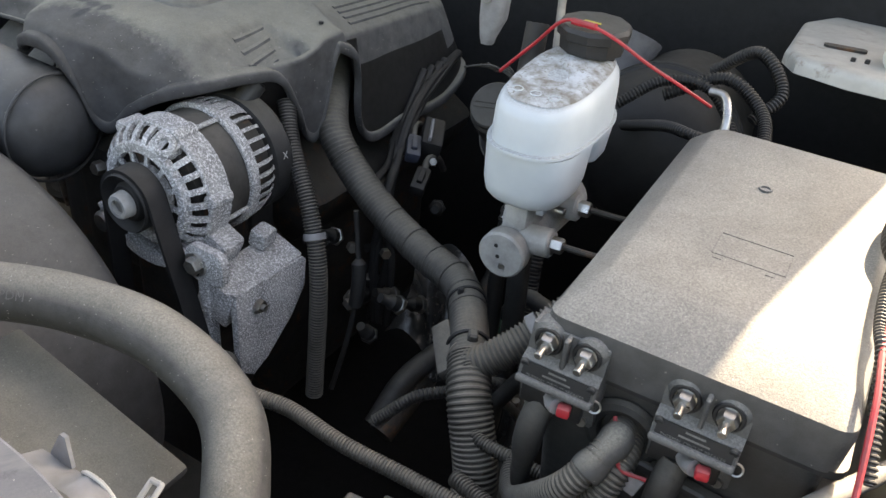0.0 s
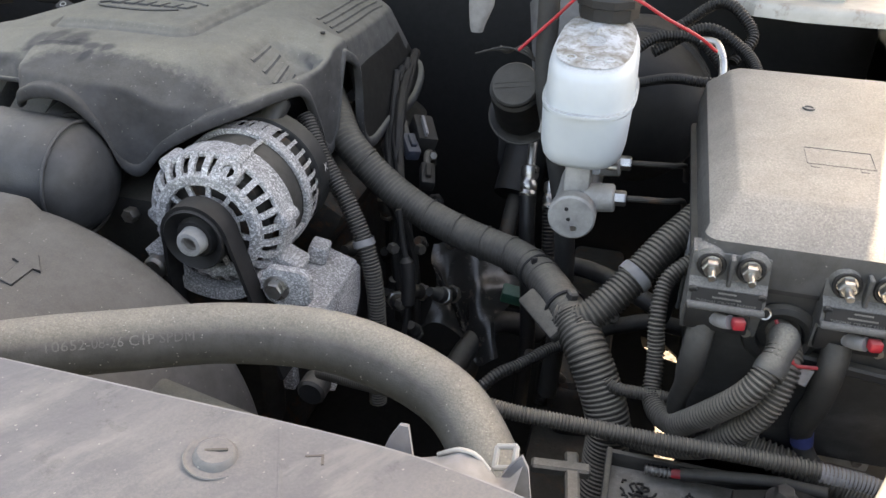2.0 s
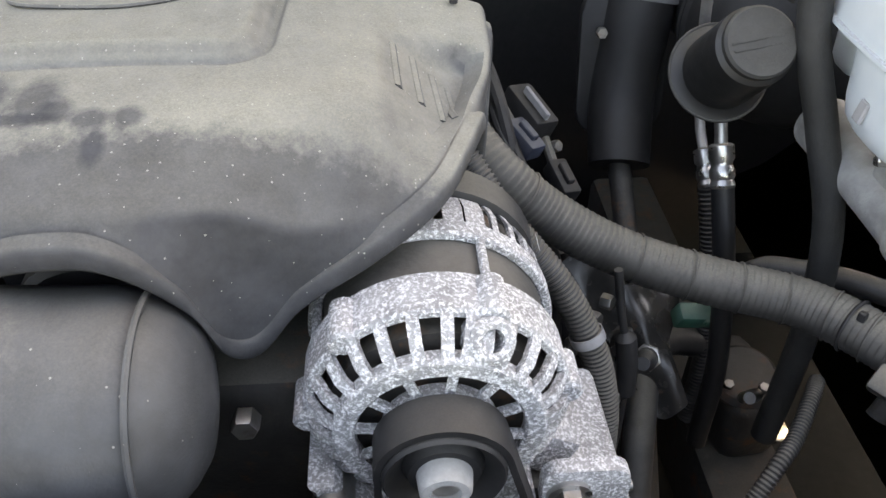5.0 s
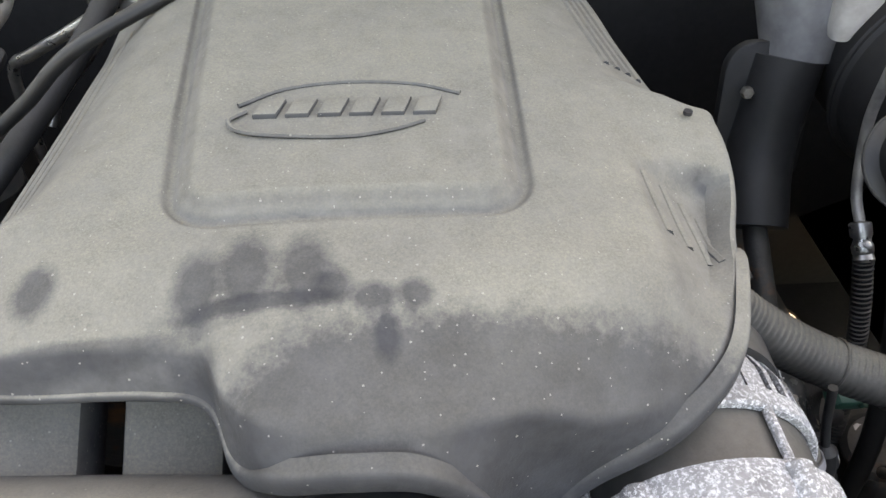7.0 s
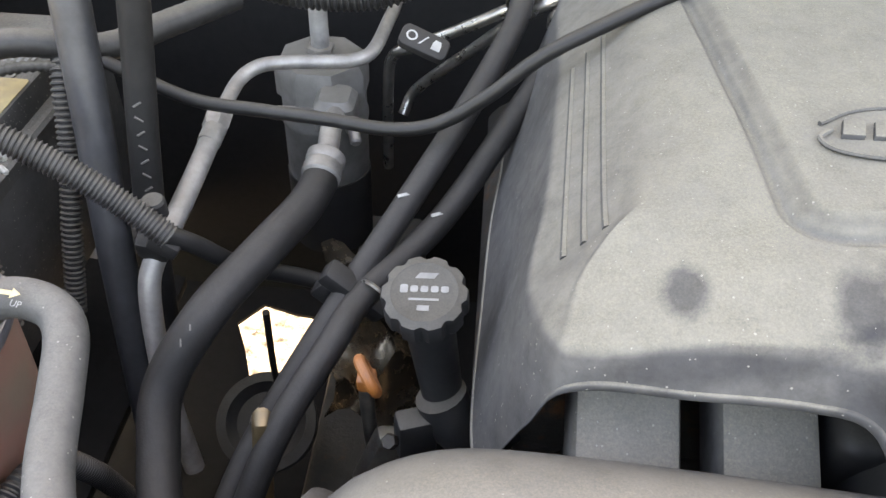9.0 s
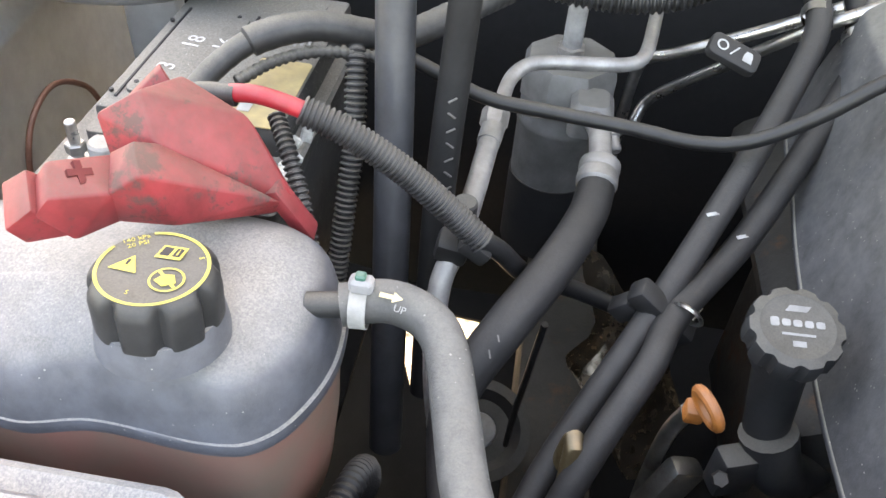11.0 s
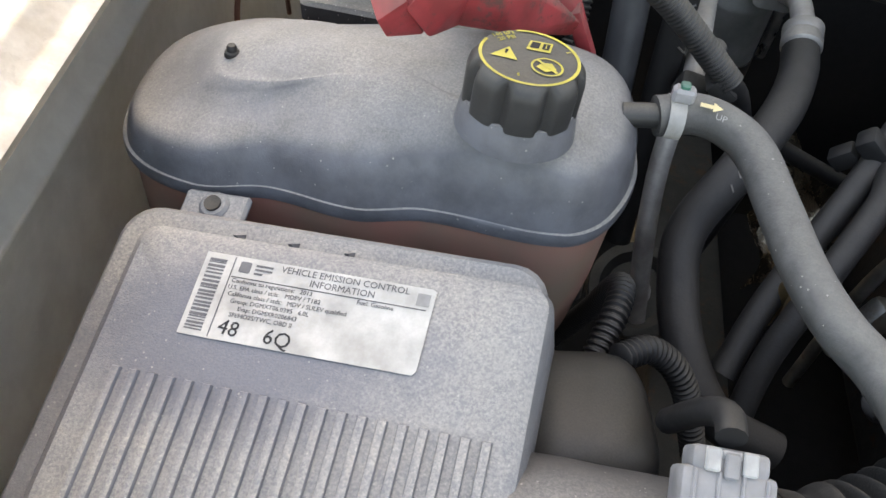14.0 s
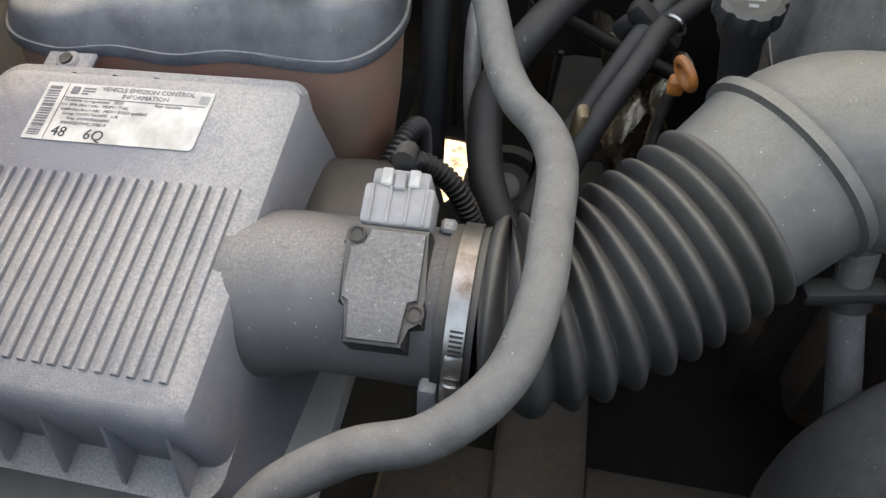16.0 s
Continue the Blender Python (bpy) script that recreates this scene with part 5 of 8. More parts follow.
col = thing("steering_column", (0.42, 0.20, 0.55), "dark steering column with a rubber boot", "steering column")
part("flange", prism(rounded(0.10, 0.17, 0.03, 6), 0, 0.012, axes((0.435, 0.355, 0.835), (1, 0, 0), (0, 0.25, 0.97)), 0.003), DARK, col)
part("housing", tube([(0.452, 0.37, 0.90), (0.437, 0.335, 0.81), (0.427, 0.275, 0.745)], lambda s: 0.040 - 0.005 * s, 24, 0.01), DARK, col, "round black column housing")
part("shaft", rod((0.428, 0.285, 0.752), (0.425, 0.12, 0.64), 0.013), IRON, col)
part("boot", tube([(0.428, 0.155, 0.665), (0.421, 0.105, 0.632)], 0.022, 20, pitch=0.013, depth=0.007), RUBBER, col, "ribbed rubber boot")
part("lower_shaft", rod((0.421, 0.105, 0.632), (0.40, -0.05, 0.55), 0.018, seg=18), IRON, col)
for p in ((0.403, 0.338, 0.878), (0.397, 0.343, 0.790)):
    part("flange_bolt", hexagon(p, (0, -1, 0.25), 0.0065, 0.008), STEEL, col)
solo("cone_shroud", lathe([(0, 0.034), (0.05, 0.045), (0.12, 0.062)], (0.462, 0.365, 0.895), (0.05, 0.45, 0.85), 28), material("grey_shroud", (0.16, 0.16, 0.165), 0.6, dust=0.3), "grey plastic cone on the bulkhead", "cone")
hb = thing("hanging_bracket", (0.385, 0.18, 1.02), "pale grey moulded bracket hanging over the fluid reservoir", "bracket")
part("arm", loft([corner_prism(0.366, 0.398, 0.165, 0.195, 1.10, 0.006), corner_prism(0.366, 0.396, 0.166, 0.194, 1.055, 0.007), corner_prism(0.367, 0.386, 0.170, 0.190, 1.030, 0.007), corner_prism(0.369, 0.384, 0.172, 0.188, 1.022, 0.006)]), GREY_CONN, hb)
part("stay", tube([(0.382, 0.185, 1.095), (0.384, 0.40, 1.11), (0.385, 0.73, 1.10)], 0.006, 10, 0.02), DARK, hb)
part("screw_boss", rod((0.378, 0.166, 1.082), (0.378, 0.160, 1.081), 0.006, seg=16, bev=0.001), PRINT_GREY, hb)

# rear corner panel with holes
rp = thing("hinge_panel", (0.80, 0.40, 0.98), "pale scuffed stamped metal hinge panel with rust spots", "panel")
part("plate", prism([(0.70, 0.30), (0.72, 0.26), (0.78, 0.24), (0.95, 0.24), (0.95, 0.60), (0.72, 0.60), (0.69, 0.50)], 0, 0.02, pose(0, 0.03, 1.062, -4, 0, 0), 0.010, 4), PALE_PANEL, rp)
part("raised_rib", tube([(0.82, 0.33, 1.075), (0.84, 0.39, 1.08), (0.87, 0.43, 1.08), (0.94, 0.45, 1.07)], 0.018, 14), PALE_PANEL, rp)
for x, y in ((0.775, 0.30), (0.79, 0.305)):
    part("hole", rod((x, y + 0.03, 1.060), (x, y + 0.03, 1.0655), 0.003, seg=10), INK, rp)
part("recess", prism(rounded(0.05, 0.018, 0.006, 4), 0, 0.003, pose(0.76, 0.39, 1.057, -4, 0, 10)), IRON, rp)
for k, pts in enumerate(([(0.56, 0.16, 1.00), (0.60, 0.19, 1.03), (0.65, 0.20, 1.03), (0.69, 0.17, 1.0), (0.70, 0.13, 0.98)], [(0.60, 0.20, 1.01), (0.66, 0.22, 1.04), (0.71, 0.20, 1.02), (0.73, 0.15, 1.0)],
                         [(0.55, 0.22, 0.95), (0.62, 0.16, 0.99), (0.66, 0.13, 1.0), (0.72, 0.125, 1.0), (0.78, 0.13, 0.99)], [(0.63, 0.30, 1.02), (0.68, 0.28, 1.06), (0.72, 0.25, 1.03), (0.70, 0.22, 1.0)])):
    solo("rear_conduit", tube(pts, 0.006 + 0.001 * (k % 2), 12, pitch=0.004, depth=0.0014), BLACK_CABLE, "dark corrugated conduit behind the fuse box", "conduit", group="rear conduits")
solo("chrome_pipe", tube([(0.655, 0.18, 1.035), (0.672, 0.175, 1.035), (0.682, 0.16, 1.02), (0.685, 0.15, 1.0)], 0.005, 12, 0.005), ZINC, "short bright metal pipe", "pipe")

# connectors and small parts between the cover and the steering column
for p, rz, mat, nm in (((0.292, 0.160, 0.858), 35, BLUE_CONN, "blue"), ((0.262, 0.165, 0.845), 35, GREY_CONN, "grey"), ((0.325, 0.13, 0.83), 20, DARK, "black")):
    cn = thing("connector", p, nm + " plastic electrical connector beside the engine cover", "connector", "engine connectors")
    m = pose(*p, 20, 10, rz)
    part("shell", rbox((0.020, 0.040, 0.018), m, 0.003), mat, cn)
    part("latch", rbox((0.008, 0.022, 0.006), m @ pose(0, 0, 0.011), 0.001, 1), PRINT_WHITE if mat is GREY_CONN else mat, cn)
    part("tail_wire", tube([m @ Vector((0, 0.02, 0)), m @ Vector((0, 0.04, 0.004)), m @ Vector((0.01, 0.06, -0.01)), m @ Vector((0.02, 0.08, -0.05))], 0.005, 10, 0.005), TAPE, cn)
boost = thing("brake_booster", (0.58, 0.36, 0.80), "black round brake booster on the bulkhead", "brake booster")
part("dome", lathe([(0, 0.03), (0.01, 0.06), (0.03, 0.09), (0.06, 0.102), (0.10, 0.104), (0.104, 0.108), (0.115, 0.108), (0.12, 0.10), (0.24, 0.095)], (0.585, 0.20, 0.905), (0, 1, 0), 48), DARK, boost)
part("crimp_ring", torus((0.585, 0.31, 0.905), (0, 1, 0), 0.107, 0.003, 48, 6), DARK, boost)
mod = thing("ignition_module", (0.30, 0.19, 0.85), "dark ignition module with a pale edge beside the cover", "ignition module")
part("case", rbox((0.030, 0.055, 0.034), pose(0.300, 0.195, 0.862, 18, 12, 30), 0.004), DARK, mod)
part("edge_strip", rbox((0.004, 0.040, 0.008), pose(0.306, 0.183, 0.882, 18, 12, 30), 0.001, 1), GREY_CONN, mod, "pale grey edge strip")
part("terminal", hexagon((0.322, 0.165, 0.845), (0.5, -0.7, 0.5), 0.006, 0.008), STEEL, mod)
tab = thing("fuse_bracket", (0.655, -0.13, 0.82), "dark bracket on the flank of the fuse box", "bracket")
part("arm", prism([(-0.05, 0.02), (0.03, 0.03), (0.035, 0.0), (0.0, -0.03), (-0.04, -0.02)], -0.004, 0.004, axes((0.652, -0.120, 0.852), (0.3, 0.9, 0.1), (0, 0, 1)), 0.002), PLASTIC, tab)
part("pale_clip", prism([(-0.010, 0.012), (0.010, 0.012), (0.006, -0.012), (-0.005, -0.014)], -0.002, 0.004, axes((0.671, -0.247, 0.890), (1, 0, 0), (0, 0, 1)), 0.001), TAPE, tab)
solo("underbox_hose", tube([(0.566, -0.075, 0.72), (0.588, -0.064, 0.758), (0.617, -0.057, 0.768), (0.649, -0.049, 0.772), (0.70, -0.04, 0.76)], 0.0095, 14), RUBBER, "dark rubber hose passing under the fuse box", "hose")
solo("bulkhead_hose", tube([(0.49, 0.10, 0.70), (0.518, 0.085, 0.748), (0.547, 0.064, 0.762), (0.575, 0.042, 0.770), (0.601, 0.020, 0.773), (0.65, 0.0, 0.76)], 0.0115, 14), CONDUIT, "dusty dark hose below the master cylinder", "hose")
solo("low_hose", tube([(0.39, -0.05, 0.56), (0.402, 0.004, 0.61), (0.427, 0.077, 0.63), (0.457, 0.11, 0.625), (0.50, 0.13, 0.60)], 0.016, 16), CONDUIT, "dark bent hose low beside the steering column", "hose")
solo("ribbed_hose", tube([(0.44, -0.13, 0.66), (0.474, -0.103, 0.695), (0.50, -0.078, 0.70), (0.535, -0.033, 0.70), (0.56, 0.0, 0.68)], 0.007, 14, pitch=0.004, depth=0.0012), CONDUIT, "thin ribbed hose low beside the loom", "hose")
# added plate and bolts, white in place of the bright gap seen here
plate = thing("pale_plate", (0.81, -0.196, 0.75), "added white plate standing in for a bright gap below the fuse box", "plate")
part("panel", rbox((0.088, 0.003, 0.050), pose(0.812, -0.196, 0.768, 0, 4, 0), 0.001, 1), WHITE_PAINT, plate)
for px_ in (0.782, 0.842):
    part("plate_bolt", hexagon((px_, -0.1985, 0.752), (0, -1, 0), 0.005, 0.004), STEEL, plate)
solo("grommet_flap", rbox((0.030, 0.003, 0.016), pose(0.747, -0.268, 0.893, -15, 18, 0), 0.001, 1), GREY_CONN, "grey plastic flap below the grommet", "flap")
solo("blue_tape", lathe([(0, 0.0088), (0, 0.0096), (0.012, 0.0096), (0.012, 0.0088)], (0.7735, -0.250, 0.818), (0.18, 0.0, -1), 20, False, False), material("blue_tape", (0.03, 0.05, 0.20), 0.5, dust=0.1), "band of blue tape round a cable", "tape")
random.seed(4)
for i in range(6):
    rnd = lambda k: (random.random() - 0.5) * k
    pts = [(0.243 + rnd(0.01), 0.36 - 0.02 * i, 0.93), (0.258 + rnd(0.012), 0.26 - 0.02 * i, 0.915 - 0.012 * i), (0.272 + rnd(0.02), 0.18 - 0.012 * i, 0.885 - 0.012 * i), (0.292 + rnd(0.02), 0.12 - 0.01 * i, 0.82), (0.31 + rnd(0.03), 0.07, 0.74), (0.32 + rnd(0.04), 0.05, 0.64)]
    solo("engine_lead", tube(pts, 0.0045 + 0.003 * random.random(), 10, 0.006), DARK, "dark wiring lead beside the engine", "lead", group="engine leads")
for i in range(14):
    rnd = lambda k: (random.random() - 0.5) * k
    c = Vector((0.33 + rnd(0.12), 0.08 + rnd(0.26), 0.74 + rnd(0.16)))
    sp = thing("sensor", c, "small dark sensor fixed to the engine", "sensor", "engine sensors")
    d = Vector((rnd(1), -0.6 + rnd(0.6), 0.6 + rnd(0.8))).normalized()
    part("body", lathe([(0, 0.006), (0.004, 0.010), (0.022, 0.010), (0.026, 0.007), (0.04, 0.006)], c, d, 14), (IRON, DARK, PLASTIC)[i % 3], sp)
    part("collar", hexagon(c + d * 0.004, d, 0.0125, 0.007), (STEEL, IRON)[i % 2], sp)
solo("heat_shield", loft([[(0.345 + 0.11 * u + 0.012 * math.sin(5 * t + 3 * u), 0.03 + 0.11 * t + 0.010 * math.sin(6 * u), 0.645 + 0.09 * t - 0.03 * u + 0.016 * math.sin(7 * u + 5 * t) + 0.003 * math.sin(17 * u - 9 * t)) for u in [k / 17 for k in range(18)]] for t in [j / 17 for j in range(18)]], False, False, False), material("heat_shield_steel", (0.045, 0.044, 0.043), 0.24, 0.5, dust=0.08, rust=0.05, bump=0.12, bump_scale=60), "crumpled shiny dark heat shield beside the engine", "heat shield")
for p, ax in (((0.322, -0.02, 0.80), (0.7, -0.6, 0.2)), ((0.345, 0.02, 0.78), (0.7, -0.6, 0.2)), ((0.375, 0.06, 0.77), (0.8, -0.5, 0.2)), ((0.34, -0.05, 0.74), (0.8, -0.5, 0.1)), ((0.60, -0.06, 0.78), (0, -1, 0.3))):
    solo("engine_bolt", hexagon(p, ax, 0.007, 0.01), STEEL, "dull steel bolt head on the engine", "bolt", group="engine bolts")
solo("engine_plug", rod((0.30, -0.21, 0.735), (0.30, -0.235, 0.735), 0.016, seg=20, bev=0.003), PLASTIC, "round black cap beneath the alternator", "cap")
sg = thing("steering_gear", (0.56, 0.12, 0.46), "dirty cast iron steering gear housing low beside the rail", "steering gear")
part("housing", rbox((0.075, 0.125, 0.10), pose(0.560, 0.120, 0.515, 0, 0, 8), 0.022, 3), IRON, sg)
part("cover", lathe([(0, 0.038), (0.008, 0.040), (0.014, 0.034), (0.016, 0.012)], (0.555, 0.105, 0.562), (-0.1, -0.25, 1), 32), IRON, sg, "round bolted cover")
for k in range(4):
    part("cover_bolt", hexagon((0.553 + 0.027 * math.cos(0.6 + 1.57 * k), 0.102 + 0.027 * math.sin(0.6 + 1.57 * k), 0.574), (-0.1, -0.25, 1), 0.006, 0.006), STEEL, sg)
part("line", tube([(0.545, 0.075, 0.565), (0.530, 0.050, 0.60), (0.520, 0.02, 0.64), (0.50, 0.0, 0.66)], 0.006, 12, 0.006), STEEL, sg, "rusty steel line")
gm = pose(0.469, 0.086, 0.688, 20, 10, 5)
grn = thing("green_connector", (0.469, 0.086, 0.67), "dark green electrical connector low in the bay", "connector")
part("shell", rbox((0.045, 0.02, 0.022), gm, 0.003), GREEN_CONN, grn)
part("latch", rbox((0.014, 0.006, 0.008), gm @ pose(0.01, -0.01, 0.006), 0.001, 1), GREEN_CONN, grn)

# ---------------------------------------------------------------- nose: shroud, radiator panel, brace and tray
shroud = thing("fan_shroud", (0.05, -0.38, 0.70), "dusty black plastic radiator fan shroud with a moulded arrow", "fan shroud")


def shroud_at(a, y, r):
    return Vector((0.02 + r * math.sin(radians(a)), y, 0.70 + r * math.cos(radians(a))))


sh_rings = []
for y, r in ((-0.275, 0.232), (-0.278, 0.243), (-0.288, 0.250), (-0.31, 0.251), (-0.36, 0.246), (-0.42, 0.243), (-0.50, 0.242), (-0.505, 0.236)):
    sh_rings.append([shroud_at(a, y, r + (0.010 if y < -0.28 and a < 11 and a > -30 else 0.0)) for a in range(-100, 105, 3)])
part("rim", loft(sh_rings, False, False, False), SHROUD, shroud, sharp=40)
ar = axes(shroud_at(19.5, -0.362, 0.2465), (math.cos(radians(19.5)), 0, -math.sin(radians(19.5))), (0, 1, 0.08))
part("arrow", prism([(-0.006, -0.022), (0.006, -0.022), (0.006, 0.004), (0.014, 0.004), (0.0, 0.020), (-0.014, 0.004), (-0.006, 0.004)], -0.001, 0.0018, ar, 0.0006, 1), SHROUD, shroud)
part("pocket", rbox((0.20, 0.10, 0.012), pose(0.35, -0.455, 0.855, 0, 14, 0), 0.005), COVER, shroud, "flat dusty ledge")
solo("radiator_core", rbox((0.80, 0.06, 0.42), pose(0.0, -0.60, 0.70), 0.008), IRON, "dark radiator core behind the grille", "radiator")

panel = thing("radiator_cover", (0.30, -0.63, 0.98), "scuffed grey plastic radiator cover with a push pin", "radiator cover")
edge_ = [(0.592, -0.572), (0.556, -0.562), (0.507, -0.553), (0.445, -0.549), (0.37, -0.547), (0.288, -0.545), (0.15, -0.543), (-0.25, -0.543), (-0.25, -0.74), (0.60, -0.74), (0.592, -0.62)]
part("sheet", prism(edge_[::-1], 1.0, 1.006, Matrix(), 0.002), SCUFFED, panel)
part("front_edge", prism([(0.585, -0.575), (0.62, -0.578), (0.69, -0.574), (0.80, -0.60), (0.80, -0.74), (0.59, -0.74)][::-1], 0.982, 0.990, Matrix(), 0.003), SCUFFED, panel, "scuffed lower lip")
pin = part("push_pin", lathe([(0, 0.0165), (0.0006, 0.0160), (-0.0006, 0.0135), (-0.0002, 0.0115), (0.0030, 0.0105), (0.0042, 0.0090)], (0.4145, -0.5815, 1.0062), (0.10, 0.06, 1), 32), SCUFFED, panel, "round plastic push pin")
part("pin_slot", rbox((0.012, 0.002, 0.0012), pose(0.4150, -0.5811, 1.0104, 0, 0, 20), 0.0003, 1), PLASTIC, pin)
for x, y, turn in ((0.4635, -0.5705, 20), (0.4700, -0.6330, -60)):
    part("moulded_mark", prism([(-0.006, -0.005), (0.006, -0.005), (0.006, -0.0036), (-0.0042, -0.0036), (-0.0042, 0.004), (-0.006, 0.004)], 0, 0.0005, pose(x, y, 1.006, 0, 0, turn + 180) @ Matrix.Scale(0.8, 4)), PLASTIC, panel)
for x, y, h_, turn in ((0.4530, -0.590, 0.085, 24), (0.4790, -0.622, 0.03, 24)):
    part("pressed_rib", rbox((0.0025, h_, 0.0016), pose(x, y, 1.0055, 0, 0, turn), 0.0007, 1), SCUFFED, panel)
part("worn_edge", tube([(x, y, 1.0052) for x, y in edge_[:7]], 0.0010, 6, 0.01), GREY_CONN, panel, "pale scuffed rear edge")
brk2 = thing("hose_bracket", (0.53, -0.53, 0.95), "bent metal bracket that holds the radiator hose", "bracket")
part("strap", loft([[(0.480, -0.545, 0.990), (0.482, -0.532, 0.985)], [(0.500, -0.546, 0.988), (0.503, -0.528, 0.978)], [(0.518, -0.549, 0.992), (0.519, -0.534, 0.990)], [(0.531, -0.552, 0.999), (0.532, -0.538, 1.001)], [(0.541, -0.553, 0.997), (0.543, -0.537, 0.997)],
                    [(0.549, -0.554, 0.990), (0.551, -0.536, 0.985)], [(0.556, -0.555, 0.990), (0.558, -0.533, 0.984)], [(0.563, -0.557, 0.997), (0.564, -0.532, 0.993)]], False, False, False), GREY_CONN, brk2, "curled grey plastic strip", sharp=60)
for pts in ([(0.486, -0.530, 0.982), (0.489, -0.528, 0.990), (0.495, -0.527, 1.0005), (0.500, -0.5275, 1.001), (0.503, -0.529, 0.980)], [(0.553, -0.531, 0.982), (0.557, -0.530, 0.990), (0.563, -0.529, 0.9975), (0.567, -0.530, 0.990), (0.571, -0.536, 0.968)]):
    fin = loft([[Vector(q) + Vector((0, k, 0)) for q in pts] for k in (-0.0012, 0.0012)], True, True)
    part("fin", fin, GREY_CONN, brk2)
part("rolled_edge", tube([(0.5185, -0.5335, 0.9905), (0.525, -0.536, 0.997), (0.532, -0.538, 1.0018), (0.540, -0.537, 0.999), (0.547, -0.5365, 0.990)], 0.0013, 8, 0.004), PALE_PANEL, brk2, "pale worn edge")
loop_ = [(-0.006, -0.006), (0.006, -0.006), (0.006, 0.006), (-0.006, 0.006), (-0.006, -0.006)]
for a_, b_ in zip(loop_, loop_[1:]):
    part("loop_bar", rod(axes((0.553, -0.520, 0.985), (1, -0.2, 0.45), (0.1, 0.75, 0.5)) @ Vector((*a_, 0)), axes((0.553, -0.520, 0.985), (1, -0.2, 0.45), (0.1, 0.75, 0.5)) @ Vector((*b_, 0)), 0.0017, seg=8), PALE_PANEL, brk2, "white plastic loop")

brace = thing("brace_rod", (0.80, -0.40, 0.90), "pale painted diagonal brace rod", "brace")
part("tube", tube([(0.712, -0.575, 0.972), (0.746, -0.505, 0.963), (0.808, -0.375, 0.948), (0.869, -0.254, 0.933), (0.945, -0.115, 0.915)], 0.0072, 16, 0.02), BRACE, brace)
part("flat_end", rbox((0.024, 0.05, 0.006), pose(0.712, -0.575, 0.974, 0, 0, -28), 0.002), BRACE, brace)

tray = thing("battery_tray", (0.71, -0.33, 0.74), "dirty black plastic tray littered with debris", "tray")
part("floor", rbox((0.20, 0.16, 0.006), pose(0.715, -0.335, 0.742), 0.002), material("tray_dirt", (0.34, 0.325, 0.295), 0.6, second=(0.15, 0.142, 0.128), scale=45, dust=0.3, bump=0.8, bump_scale=120, specks=0.25, speck_scale=150, speck_color=(0.34, 0.33, 0.31)), tray, "dirt-covered floor")
for sx, sy, w, d in ((0.615, -0.335, 0.006, 0.166), (0.815, -0.335, 0.006, 0.166), (0.715, -0.257, 0.20, 0.006), (0.715, -0.415, 0.20, 0.006)):
    part("rim", rbox((w, d, 0.022), pose(sx, sy, 0.75), 0.002), TAPE, tray)
part("hold_down", prism([(-0.04, -0.02), (0.035, -0.02), (0.05, 0.005), (0.03, 0.022), (-0.03, 0.022)], 0, 0.014, pose(0.757, -0.30, 0.758, 8, -6, 10), 0.004), IRON, tray, "wedge-shaped hold-down plate")
tb = part("tray_bolt", hexagon((0.763, -0.292, 0.776), (0, -0.1, 1), 0.0085, 0.012), STEEL, tray, "rusty hold-down bolt")
part("bolt_washer", rod((0.763, -0.292, 0.772), (0.763, -0.2922, 0.776), 0.014, seg=20), STEEL, tb)
random.seed(7)
bits = bmesh.new()
for i in range(120):
    c = Vector((0.63 + 0.15 * random.random(), -0.40 + 0.13 * random.random(), 0.7455))
    a, l_ = random.random() * 6.28, 0.004 + 0.010 * random.random()
    tube([c, c + Vector((math.cos(a), math.sin(a), 0.25)) * l_ * 0.5, c + Vector((math.cos(a + 0.7), math.sin(a + 0.7), 0.1)) * l_], 0.0012, 5, 0.003, bm=bits)
tagged(solo("debris", bits, DARK, "dark curled plastic shavings and grit in the tray", "debris"), kind="stuff")
for i, (x, y) in enumerate(((0.648, -0.285), (0.70, -0.33), (0.642, -0.34), (0.69, -0.345))):
    solo("curled_shaving", torus((x, y, 0.749), (0.2, 0.3, 1), 0.006, 0.0012, 20, 6, arc=(0, 300 - 40 * i)), DARK, "curled black plastic shaving in the tray", "shaving", group="shavings")
solo("tray_conduit", tube([(0.655, -0.36, 0.756), (0.675, -0.375, 0.76), (0.71, -0.39, 0.765), (0.76, -0.41, 0.775), (0.80, -0.42, 0.79)], 0.0105, 14, pitch=0.005, depth=0.002), CONDUIT, "short corrugated conduit lying in the tray", "conduit")
lamp_lead = thing("probe_lead", (0.67, -0.27, 0.75), "black probe lead with a sprung red tip", "probe")
part("lead", tube([(0.68, -0.268, 0.758), (0.72, -0.268, 0.765), (0.76, -0.27, 0.772), (0.80, -0.28, 0.78)], 0.006, 12, 0.006), CONDUIT, lamp_lead)
part("spring", tube([(0.648, -0.268, 0.756), (0.672, -0.268, 0.757)], 0.0045, 12, pitch=0.004, depth=0.002), STEEL, lamp_lead, "small coil spring")
part("red_tip", rod((0.672, -0.268, 0.757), (0.680, -0.268, 0.758), 0.0045, seg=12), RED_WIRE, lamp_lead, "red collar")
side_ = thing("relay_bracket", (0.57, -0.37, 0.74), "dull metal relay bracket beside the tray", "bracket")
